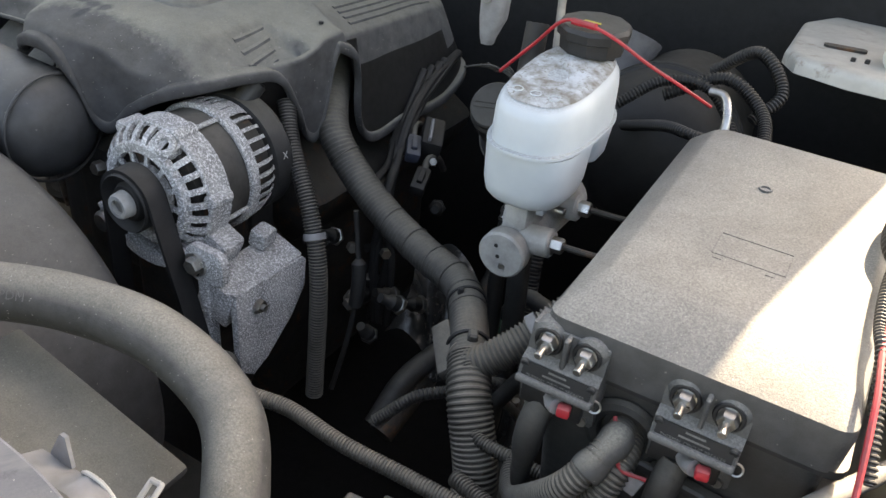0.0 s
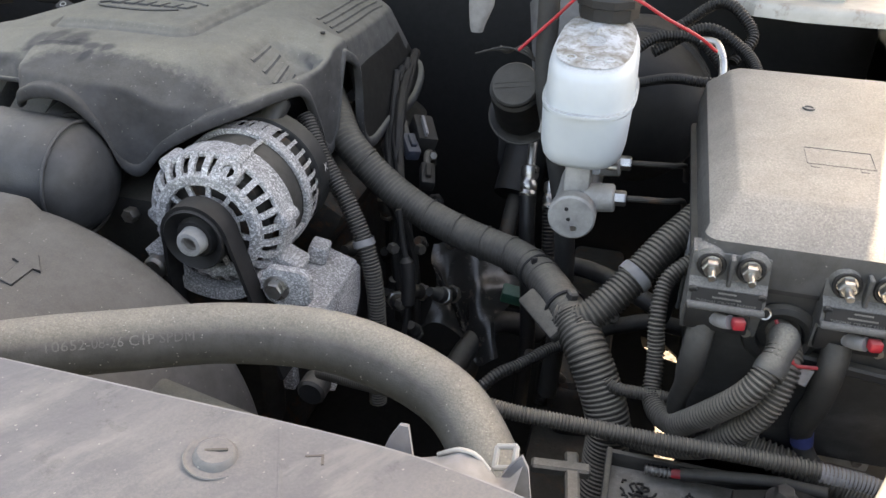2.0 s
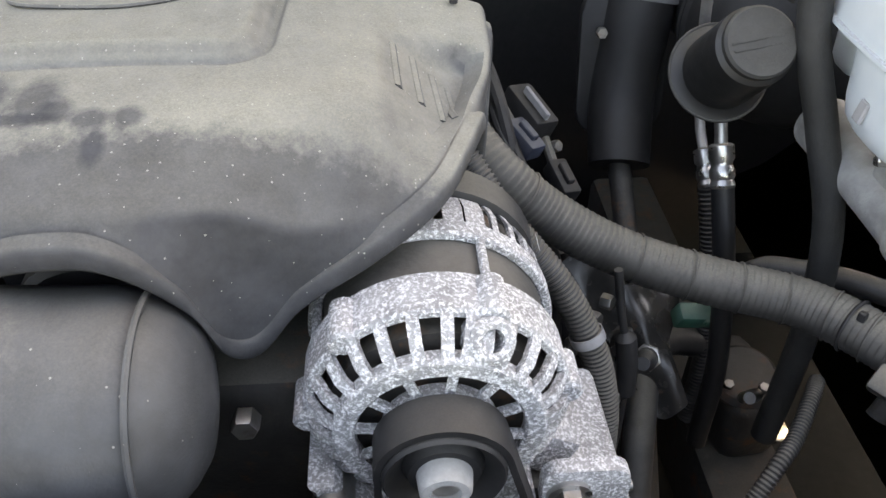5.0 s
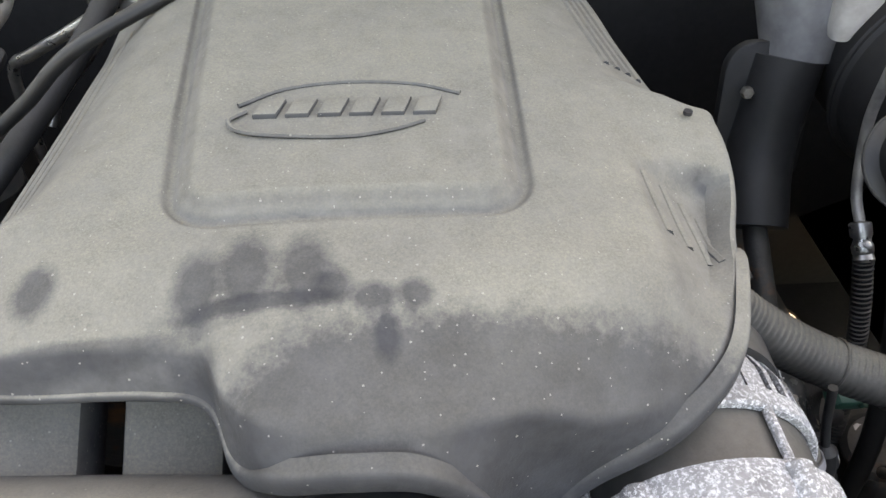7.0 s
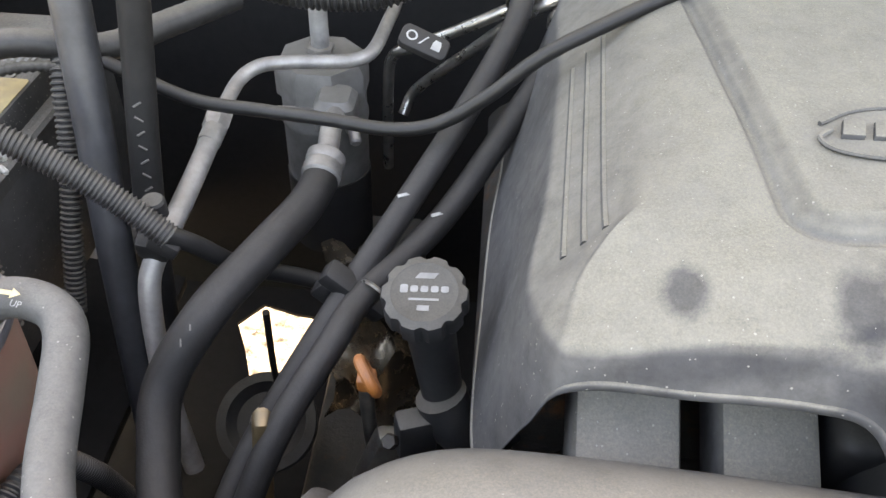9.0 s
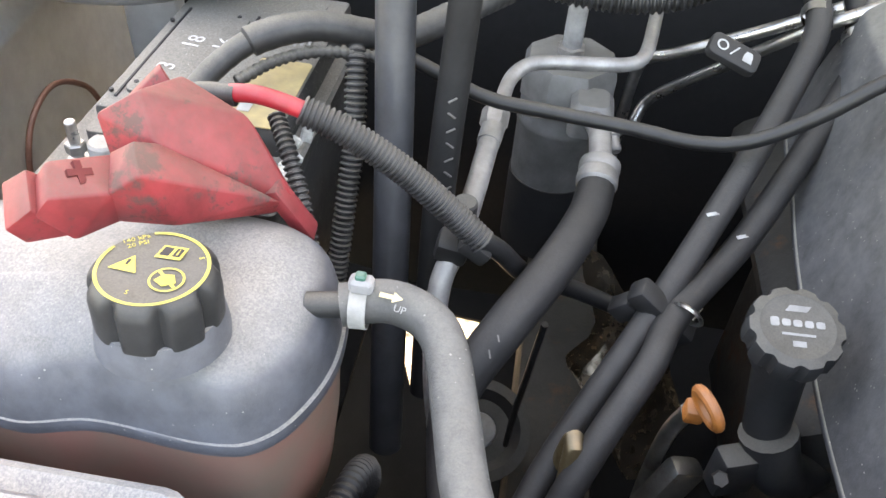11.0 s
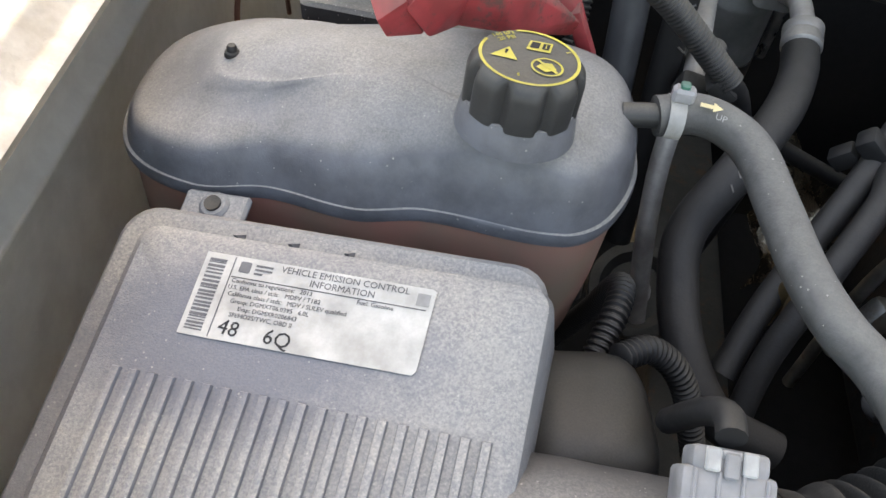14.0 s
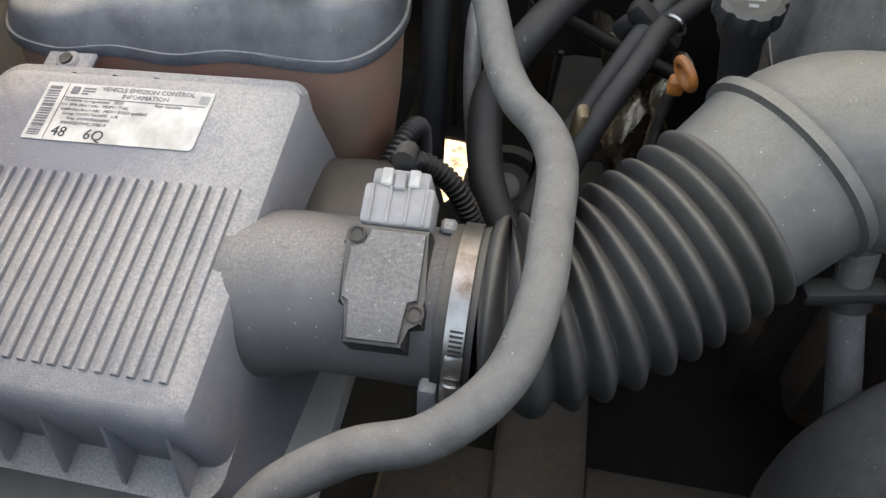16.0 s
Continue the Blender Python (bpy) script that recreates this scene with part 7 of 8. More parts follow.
solo("wing_support", tube([(-1.0, 0.30, 0.985), (-0.95, 0.31, 0.965), (-0.90, 0.315, 0.955), (-0.83, 0.32, 0.962), (-0.76, 0.33, 0.985), (-0.70, 0.34, 1.02)], 0.036, 24, 0.02), material("pale_grey_paint", (0.26, 0.265, 0.28), 0.35, dust=0.3), "rounded pale grey wing support", "support")
solo("wing_liner", rbox((0.06, 0.04, 0.12), pose(-0.875, 0.40, 0.84, 0, 0, 12), 0.012), PAINT, "beige metal bracket behind the battery", "bracket")

# ---------------------------------------------------------------- air filter box and intake
AB = axes((-0.603, -0.1785, 0.9175), (0.240, -0.0165, 0.0325), (0.0, 0.221, 0.067))
airbox = thing("air_filter_box", (-0.72, -0.30, 0.72), "dusty grey ribbed plastic air filter box", "air filter box")


def ab_ring(x0, x1, y0, y1, z, r):
    return [AB @ Vector((x, y, z)) for x, y in rounded(x1 - x0, y1 - y0, r, 5, (x0 + x1) / 2, (y0 + y1) / 2)]


part("box_lid", loft([ab_ring(-0.252, 0.004, -0.254, 0.004, -0.075, 0.014), ab_ring(-0.250, 0.003, -0.250, 0.003, -0.014, 0.014), ab_ring(-0.248, 0.000, -0.245, 0.000, -0.005, 0.013),
                      ab_ring(-0.242, -0.008, -0.238, -0.008, 0.0, 0.011), ab_ring(-0.20, -0.05, -0.18, -0.05, 0.0, 0.009)]), AIRBOX, airbox)
part("lid_flange", loft([ab_ring(-0.270, -0.002, -0.246, 0.018, -0.032, 0.022), ab_ring(-0.272, -0.002, -0.248, 0.020, -0.022, 0.022), ab_ring(-0.268, -0.004, -0.244, 0.016, -0.018, 0.022)]), AIRBOX, airbox)
part("lower_box", loft([ab_ring(-0.27, 0.002, -0.262, 0.006, -0.19, 0.02), ab_ring(-0.275, 0.004, -0.275, 0.008, -0.085, 0.02), ab_ring(-0.278, 0.004, -0.278, 0.008, -0.07, 0.02)]), AIRBOX, airbox)
for i in range(20):
    x = -0.2235 + 0.01085 * i
    y0 = -0.226
    part("rib", prism([(x - 0.0026, y0 + 0.002), (x + 0.0026, y0 + 0.002), (x + 0.0026, -0.090), (x - 0.0026, -0.090)], -0.001, 0.0034, AB, 0.0016, 2), AIRBOX, airbox)
for i in range(6):
    x = -0.235 + 0.044 * i
    part("gusset", prism([(-0.249, -0.016), (-0.250, -0.066), (-0.274, -0.066)], -0.0015, 0.0015, AB @ axes((x, 0, 0), (0, 1, 0), (0, 0, 1)), 0), AIRBOX, airbox)
for i in range(3):
    part("gusset", prism([(0.002, -0.006), (0.002, -0.03), (0.016, -0.03)], -0.0012, 0.0012, AB @ axes((-0.19 + 0.035 * i, 0, 0), (0, 1, 0), (0, 0, 1)), 0), AIRBOX, airbox)
lugc = Vector((-0.816, -0.125, 0.862))
lugp = part("screw_lug", lathe([(0, 0.010), (0.010, 0.010), (0.012, 0.008)], lugc, AB.to_3x3() @ Vector((0, 0, 1)), 20), AIRBOX, airbox)
part("lug_screw", lathe([(0, 0.0055), (0.002, 0.0055), (0.0015, 0.003)], lugc + AB.to_3x3() @ Vector((0, 0, 0.012)), AB.to_3x3() @ Vector((0, 0, 1)), 14), IRON, lugp)
part("lug_web", rbox((0.045, 0.020, 0.006), AB @ pose(-0.222, 0.030, -0.030), 0.002, 1), AIRBOX, airbox)

# emission label
LB = AB @ pose(-0.130, -0.0405, 0.0006) @ Matrix.Scale(1.04, 4)
lab = part("label", prism([(-0.0655, 0.0255), (-0.0655, -0.0235), (-0.045, -0.0235), (0.064, -0.0225), (0.066, -0.020), (0.0665, 0.0245), (0.064, 0.0255)], 0, 0.0005, LB), PAPER, airbox, "scuffed white emission control label")
part("label_line", rbox((0.0006, 0.047, 0.0002), LB @ pose(-0.048, 0.001, 0.0007), 0), FADED_INK, lab)
part("label_line", rbox((0.110, 0.0006, 0.0002), LB @ pose(0.008, 0.0130, 0.0007), 0), FADED_INK, lab)
random.seed(3)
y = -0.020
while y < 0.022:
    w = 0.0005 + 0.0012 * random.random()
    part("barcode_bar", rbox((0.010, w, 0.0002), LB @ pose(-0.0575, y, 0.0007), 0), FADED_INK, lab)
    y += w + 0.0006 + 0.0006 * random.random()
part("emblem", prism(rounded(0.0065, 0.0065, 0.001, 3), 0.0005, 0.0008, LB @ pose(-0.041, 0.0195, 0)), FADED_INK, lab)
letters("VEHICLE EMISSION CONTROL\nINFORMATION", 0.0054, LB @ pose(0.016, 0.0192, 0.0008), 0.0001, FADED_INK, "label_lettering", lab)
for k, w in enumerate((0.010, 0.010, 0.005)):
    part("print_bar", rbox((w, 0.0011, 0.0002), LB @ pose(-0.030 + (w - 0.010) / 2, 0.0215 - 0.0024 * k, 0.0008), 0), FADED_INK, lab)
for k, (t, w) in enumerate((("Conforms to regulations:   2013", 0.045), ("U.S. EPA class / stds:   MDPV / T1B2", 0.05), ("California class / stds:   MDV / SULEV qualified", 0.06), ("Group: DGMXT06.0395   6.0L", 0.05), ("Evap: DGMXR0206843", 0.05), ("SFI/HO2S/TWC, OBD II", 0.045))):
    letters(t, 0.0036, LB @ pose(-0.047 + w / 2 + 0.002 + 0.0035 * (len(t) > 40), 0.0108 - 0.0039 * k, 0.0008), 0.0001, FADED_INK, "label_lettering", lab)
letters("Fuel: Gasoline", 0.0036, LB @ pose(0.036, 0.0108, 0.0008), 0.0001, FADED_INK, "label_lettering", lab)
letters("48", 0.012, LB @ pose(-0.038, -0.0165, 0.0008, 0, 0, -4), 0.0001, INK, "handwritten_figure", lab, "handwritten figures")
letters("6Q", 0.012, LB @ pose(-0.010, -0.0175, 0.0008, 0, 0, -4), 0.0001, INK, "handwritten_figure", lab)
part("code_square", rbox((0.007, 0.007, 0.0002), LB @ pose(0.0605, 0.0185, 0.0007), 0), PRINT_GREY, lab)

# outlet tube, sensor and clamp
TX = Vector((1, 0.0, 0.02)).normalized()
TC = Vector((-0.615, -0.292, 0.836))
part("outlet_tube", tube([TC + Vector((0.006, 0, -0.013)), TC + Vector((0.022, 0, -0.009)), TC + Vector((0.045, 0, -0.002)), TC + TX * 0.08, TC + TX * 0.12, TC + TX * 0.156], lambda s: 0.0525 + 0.005 * (1 - smooth(0.0, 0.4, s)), 44, 0.004), OUTLET, airbox, "smooth round outlet tube")
part("outlet_lip", lathe([(0.150, 0.0525), (0.151, 0.056), (0.160, 0.056), (0.161, 0.05)], TC, TX, 44, False, False), OUTLET, airbox)
maf = thing("air_flow_sensor", (-0.51, -0.31, 0.88), "black air flow sensor with a pale grey plug", "sensor")
MF = axes((-0.5125, -0.322, 0.8915), (1, 0.0, 0.05), (0.0, 0.86, 0.47))
part("plate", prism([(-0.0178, -0.0392), (0.0182, -0.0386), (0.0186, -0.0255), (0.0272, -0.0240), (0.0276, -0.0130), (0.0252, -0.0080), (0.0242, 0.0330), (-0.0260, 0.0330), (-0.0276, 0.0210), (-0.0242, 0.0160), (-0.0242, -0.0158), (-0.0186, -0.0166)], -0.030, 0.0, MF, 0.0015), PLASTIC, maf)
part("lid", prism([(-0.0155, -0.037), (0.0158, -0.0364), (0.0162, -0.0115), (0.0228, -0.0108), (0.0218, 0.0295), (-0.0117, 0.0295), (-0.0130, 0.0194), (-0.0218, 0.0180), (-0.0218, -0.0137), (-0.0165, -0.0144)], 0.0, 0.003, MF, 0.0008), SENSOR_LID, maf, "dusty flat sensor lid")
for x, y in ((-0.0200, 0.0262), (0.0222, -0.0178)):
    part("screw", lathe([(0, 0.0058), (0.003, 0.0058), (0.0035, 0.0045), (0.0022, 0.003)], MF @ Vector((x, y, -0.002)), MF.to_3x3() @ Vector((0, 0, 1)), 16), IRON, maf)
plug = part("plug", rbox((0.044, 0.026, 0.026), MF @ pose(0.001, 0.047, -0.012), 0.003), GREY_CONN, maf, "pale grey connector plug")
part("plug_collar", rbox((0.036, 0.012, 0.022), MF @ pose(0.001, 0.064, -0.010), 0.003), GREY_CONN, plug)
for x in (-0.0095, 0.0115):
    part("latch", rbox((0.007, 0.011, 0.005), MF @ pose(x * 0.8, 0.064, 0.001), 0.001, 1), PRINT_WHITE, plug, "white locking latch")
part("latch", rbox((0.010, 0.004, 0.004), MF @ pose(0.001, 0.067, 0.000), 0.001, 1), PRINT_WHITE, plug)
part("latch", rbox((0.007, 0.012, 0.004), MF @ pose(0.001, 0.062, 0.002), 0.001, 1), GREY_CONN, plug)
for i in range(4):
    part("plug_rib", rbox((0.002, 0.024, 0.002), MF @ pose(-0.015 + 0.011 * i, 0.047, 0.0015), 0.0006, 1), GREY_CONN, plug)
part("plug_lead", tube([MF @ Vector((0, 0.075, 0.0)), MF @ Vector((0.0, 0.086, -0.010)), MF @ Vector((-0.006, 0.088, -0.035)), MF @ Vector((-0.01, 0.085, -0.09))], 0.0075, 12, 0.006), DARK, plug)

bel = thing("intake_bellows", (-0.41, -0.27, 0.79), "black rubber ribbed intake bellows", "bellows")
BC = [Vector((-0.452, -0.292, 0.840)), Vector((-0.425, -0.290, 0.843)), Vector((-0.385, -0.273, 0.853)), Vector((-0.345, -0.247, 0.871)), Vector((-0.304, -0.217, 0.894))]
line, ln = spline(BC, 0.0009)
n_ = len(line)
rings = []
for i in range(0, n_):
    t = (line[min(i + 1, n_ - 1)] - line[max(i - 1, 0)]).normalized()
    u = Vector((0, 0, 1)) - t * t.z
    u.normalize()
    v = t.cross(u)
    s = i / (n_ - 1)
    ph = (s * 11.0) % 1.0
    amp = 0.0 if s < 0.02 else 0.0095
    rr = 0.0560 + amp * (0.5 - 0.5 * math.cos(2 * math.pi * ph)) ** 0.7 + 0.002 * s
    rings.append([line[i] + u * (rr * math.cos(2 * math.pi * k / 48)) + v * (rr * math.sin(2 * math.pi * k / 48)) for k in range(48)])
part("ribbed_sleeve", loft(rings), RUBBER, bel, sharp=80)
part("cuff", lathe([(0, 0.0565), (0.020, 0.0565), (0.024, 0.058)], (-0.478, -0.292, 0.8388), TX, 44), RUBBER, bel)
band = part("worm_clamp", lathe([(0, 0.0572), (0.0, 0.0584), (0.012, 0.0584), (0.012, 0.0572)], (-0.471, -0.292, 0.8390), TX, 56, False, False), STEEL, bel, "rust-flecked steel band clamp")
for i in range(6):
    part("band_slot", rbox((0.008, 0.0012, 0.001), axes(Vector((-0.4645, -0.292 - 0.0588 * math.cos(radians(38 - 3 * i)), 0.839 + 0.0588 * math.sin(radians(38 - 3 * i)))), (1, 0, 0), (0, 0.55, 0.85)), 0), INK, band)
part("screw_housing", rbox((0.013, 0.018, 0.009), axes((-0.4645, -0.346, 0.853), (1, 0, 0), (0, 0.35, 0.93)), 0.003), STEEL, band)
part("clamp_screw", rod((-0.4645, -0.352, 0.845), (-0.4645, -0.357, 0.832), 0.0062, seg=18, bev=0.001), ZINC, band, "bright worm screw")
part("tab", rbox((0.010, 0.010, 0.010), pose(-0.482, -0.268, 0.889, 20, 0, 0), 0.002, 1), AIRBOX, bel)
part("lower_lug", rbox((0.012, 0.012, 0.03), pose(-0.478, -0.350, 0.820), 0.003), AIRBOX, bel)

# ---------------------------------------------------------------- air conditioning and hoses beside the engine
acc = thing("ac_accumulator", (-0.42, 0.355, 0.66), "dull aluminium air conditioning accumulator canister", "accumulator")
part("canister", lathe([(0, 0.042), (0.005, 0.047), (0.150, 0.047), (0.153, 0.0485), (0.160, 0.0485), (0.163, 0.0465), (0.190, 0.0465)], (-0.428, 0.400, 0.655), (0, 0.0, 1), 40), ACCU, acc)
head_ = part("head", lathe([(0, 0.048), (0.002, 0.0515), (0.030, 0.0515), (0.040, 0.046), (0.041, 0.030)], (-0.428, 0.400, 0.842), (0, 0, 1), 8, turn=0.39), ACCU, acc, "machined eight-sided aluminium head")
part("head_plate", rbox((0.085, 0.012, 0.008), pose(-0.428, 0.351, 0.842, 0, 0, 4), 0.002), ALU_TUBE, head_, "bright clamp plate")
part("insulation", lathe([(0, 0.0485), (0.10, 0.0485)], (-0.428, 0.400, 0.640), (0, 0, 1), 36), AC_RUBBER, acc, "dark insulation sleeve")
part("side_block", loft([corner_prism(-0.424, -0.382, 0.318, 0.362, 0.838, 0.008), corner_prism(-0.424, -0.382, 0.316, 0.362, 0.866, 0.010), corner_prism(-0.418, -0.388, 0.322, 0.358, 0.873, 0.008)]), ACCU, acc)
part("inlet_pipe", tube([(-0.430, 0.408, 0.87), (-0.430, 0.408, 0.93), (-0.429, 0.410, 1.0), (-0.425, 0.44, 1.06)], 0.0100, 16), CAST, acc, "pale dusty inlet pipe")
part("inlet_nut", hexagon((-0.430, 0.408, 0.882), (0, 0, 1), 0.015, 0.008), ALU_TUBE, acc)
part("service_port", lathe([(0, 0.008), (0.012, 0.008), (0.013, 0.006), (0.026, 0.006), (0.028, 0.0045)], (-0.384, 0.320, 0.855), (0.25, -0.75, -0.35), 14), ALU_TUBE, acc)
acl = thing("ac_line", (-0.48, 0.24, 0.85), "bent aluminium air conditioning pipe with a hexagonal union", "pipe")
part("upper_pipe", tube([(-0.492, 0.225, 0.893), (-0.489, 0.260, 0.903), (-0.484, 0.292, 0.910), (-0.470, 0.312, 0.9145), (-0.445, 0.320, 0.916), (-0.40, 0.326, 0.917), (-0.375, 0.333, 0.918), (-0.363, 0.352, 0.920), (-0.356, 0.395, 0.926), (-0.352, 0.44, 0.93), (-0.36, 0.50, 0.94)], 0.0068, 14, 0.006), ALU_TUBE, acl)
un = part("union_nut", hexagon((-0.492, 0.250, 0.900), (-0.02, -0.95, -0.25), 0.0125, 0.020), ALU_TUBE, acl, "aluminium union nut")
part("union_sleeve", rod((-0.492, 0.232, 0.895), (-0.494, 0.215, 0.890), 0.0105, seg=18), ALU_TUBE, un)
part("lower_pipe", tube([(-0.493, 0.222, 0.892), (-0.497, 0.17, 0.880), (-0.502, 0.118, 0.868)], 0.0092, 16), ALU_TUBE, acl)
part("drop_pipe", tube([(-0.506, 0.10, 0.862), (-0.512, 0.085, 0.842), (-0.512, 0.07, 0.80), (-0.505, 0.05, 0.74), (-0.49, 0.03, 0.66)], 0.0090, 16), ALU_TUBE, acl)
part("pipe_clamp", rbox((0.026, 0.022, 0.026), pose(-0.506, 0.098, 0.872, 20, 10, 0), 0.005), DARK, acl)
part("clamp_screw", lathe([(0, 0.0095), (0.014, 0.0095), (0.016, 0.008), (0.0155, 0.003)], (-0.500, 0.102, 0.900), (0, -0.1, 1), 22), RUBBER, acl)

suc = thing("suction_hose", (-0.45, 0.08, 0.70), "thick black air conditioning suction hose with a crimped end", "hose")
part("hose_body", tube([(-0.396, 0.217, 0.856), (-0.403, 0.177, 0.856), (-0.424, 0.114, 0.858), (-0.457, 0.053, 0.842), (-0.486, 0.016, 0.797), (-0.484, -0.022, 0.765), (-0.470, -0.066, 0.740), (-0.44, -0.10, 0.715), (-0.39, -0.11, 0.70)], 0.0168, 20), AC_RUBBER, suc)
part("crimp", lathe([(0, 0.0155), (0.003, 0.0185), (0.010, 0.0185), (0.013, 0.0170), (0.018, 0.0185), (0.026, 0.0185), (0.028, 0.016)], (-0.394, 0.244, 0.866), (-0.08, -0.95, -0.28), 26), ALU_TUBE, suc, "dull crimped ferrule")
part("stub_pipe", tube([(-0.402, 0.330, 0.856), (-0.398, 0.300, 0.866), (-0.396, 0.275, 0.872), (-0.394, 0.244, 0.866)], 0.0105, 16), ALU_TUBE, suc)
for k in range(5):
    part("print_bar", rbox((0.0012, 0.007, 0.0006), axes((-0.448 - 0.0045 * k, 0.070 - 0.012 * k, 0.8655 - 0.0055 * k), (1, 0.3, 0), (-0.35, 0.9, 0.25)), 0), PRINT_FAINT, suc, "pale printed letters")

for pts, nm in (([(-0.222, 0.40, 0.985), (-0.227, 0.333, 0.969), (-0.262, 0.249, 0.931), (-0.308, 0.157, 0.888), (-0.358, 0.067, 0.840), (-0.41, -0.01, 0.77), (-0.435, -0.06, 0.72)], "inner"),
                ([(-0.180, 0.40, 0.974), (-0.188, 0.323, 0.949), (-0.229, 0.243, 0.911), (-0.280, 0.157, 0.870), (-0.334, 0.078, 0.854), (-0.352, 0.033, 0.846), (-0.385, -0.020, 0.806), (-0.410, -0.06, 0.745), (-0.42, -0.10, 0.68)], "outer")):
    hh = thing("heater_hose", pts[2], "black rubber heater hose running beside the engine cover", "hose", "heater hoses")
    part("hose_body", tube(pts, 0.0112, 16), AC_RUBBER, hh)
    p, q = Vector(pts[0]).lerp(Vector(pts[1]), 0.55), Vector(pts[1])
    part("end_clamp", lathe([(0, 0.0118), (0.0, 0.0128), (0.010, 0.0128), (0.010, 0.0118)], p, q - p, 22, False, False), ZINC, hh, "bright hose clamp")
    mk = Vector(pts[3]) + Vector((-0.004, -0.006, 0.0098))
    part("paint_mark", rbox((0.010, 0.003, 0.0008), axes(mk, (1, 0.5, 0), (-0.5, 1, 0.2)), 0), PRINT_WHITE, hh, "white paint mark")
hc = thing("hose_clip", (-0.34, 0.075, 0.84), "black plastic clip holding two hoses together", "clip")
part("bridge", rbox((0.060, 0.020, 0.018), pose(-0.343, 0.082, 0.852, 10, 38, -8), 0.004), DARK, hc)
part("lug", rbox((0.018, 0.016, 0.022), pose(-0.368, 0.092, 0.842, 10, 38, -8), 0.003), DARK, hc)
part("strap", torus((-0.326, 0.078, 0.858), (-0.5, -0.75, -0.4), 0.0120, 0.0018, 24, 5), ZINC, hc)
for pts in ([(-0.345, 0.44, 0.79), (-0.330, 0.448, 0.82), (-0.27, 0.405, 0.895), (-0.22, 0.37, 0.955), (-0.17, 0.36, 0.99)], [(-0.362, 0.43, 0.72), (-0.360, 0.425, 0.84), (-0.352, 0.42, 0.878), (-0.325, 0.405, 0.898), (-0.26, 0.385, 0.94), (-0.20, 0.37, 0.98)]):
    solo("heater_pipe", tube(pts, 0.0062, 12, 0.006), ZINC, "bright bent metal pipe behind the accumulator", "pipe", group="metal pipes")
tag = thing("wire_tag", (-0.307, 0.266, 0.965), "black plastic tag with white symbols on a cable", "tag")
tm = axes((-0.307, 0.266, 0.974), (0.9, -0.15, -0.3), (0.25, 0.85, 0.45))
part("plate", prism(rounded(0.044, 0.022, 0.006, 4), -0.004, 0.004, tm, 0.002), DARK, tag)
part("symbol", flat_ring(0.0042, 0.0016, tm @ pose(-0.012, 0, 0.0042)), PRINT_WHITE, tag)
part("symbol", flat_poly([(-0.0035, -0.005), (-0.002, -0.005), (0.0035, 0.005), (0.002, 0.005)], tm @ pose(-0.001, 0, 0.0042)), PRINT_WHITE, tag)
part("symbol", flat_poly([(-0.004, -0.005), (0.004, -0.005), (0.004, 0.001), (0.0025, 0.005), (-0.0025, 0.005), (-0.004, 0.001)], tm @ pose(0.011, 0, 0.0042)), PRINT_WHITE, tag)
solo("cross_cable", tube([(-0.66, 0.25, 0.96), (-0.60, 0.235, 0.962), (-0.555, 0.225, 0.950), (-0.50, 0.218, 0.932), (-0.44, 0.212, 0.930), (-0.38, 0.205, 0.930), (-0.33, 0.20, 0.928), (-0.29, 0.197, 0.938), (-0.25, 0.195, 0.968), (-0.215, 0.196, 1.002), (-0.178, 0.202, 1.025), (-0.10, 0.235, 1.052), (0.0, 0.28, 1.066), (0.08, 0.33, 1.07)], 0.0062, 12, wrap=0.02), BLACK_CABLE, "black cable lying across the hoses onto the engine cover", "cable")
solo("upper_loom", tube([(-0.56, 0.36, 0.985), (-0.50, 0.37, 0.975), (-0.43, 0.36, 0.968), (-0.36, 0.36, 0.972), (-0.30, 0.38, 0.99), (-0.22, 0.42, 1.0)], 0.013, 16, pitch=0.006, depth=0.0025), CONDUIT, "thick corrugated loom over the accumulator", "wiring loom")

oil = thing("oil_filler", (-0.27, 0.0, 0.76), "black oil filler neck with a fluted cap", "oil filler")
OC = axes((-0.2810, 0.0135, 0.912), (1, 0.0, 0.06), (0, 0.95, 0.25))
fl2 = []
for h, r, f in ((0.0, 0.027, 0.0), (0.002, 0.0295, 0.003), (0.016, 0.0295, 0.003), (0.0185, 0.0285, 0.0025), (0.020, 0.0225, 0.0), (0.0195, 0.0215, 0.0)):
    ring = []
    for i in range(80):
        a = 2 * math.pi * i / 80
        rr = r - f * max(0.0, -math.cos(10 * a))
        ring.append(OC @ Vector((rr * math.cos(a), rr * math.sin(a), h)))
    fl2.append(ring)
ocap = part("cap", loft(fl2), PLASTIC, oil, "dusty black fluted oil cap")
OT = OC @ pose(0, 0, 0.0195)
part("cap_print", flat_poly([(-0.007, 0.010), (0.006, 0.010), (0.009, 0.0145), (-0.004, 0.0145)], OT), PRINT_GREY, ocap, "pale oil can symbol")
for k in range(5):
    part("cap_print", prism(rounded(0.0052, 0.0048 + 0.0016 * (k == 0), 0.0014, 3, -0.0136 + 0.0068 * k, 0.002), 0.0, 0.0005, OT), PRINT_GREY, ocap)
for w, h, y in ((0.020, 0.0018, -0.006), (0.008, 0.004, -0.0125)):
    part("cap_print", flat_poly([(-w / 2, y - h / 2), (w / 2, y - h / 2), (w / 2, y + h / 2), (-w / 2, y + h / 2)], OT), PRINT_GREY, ocap)
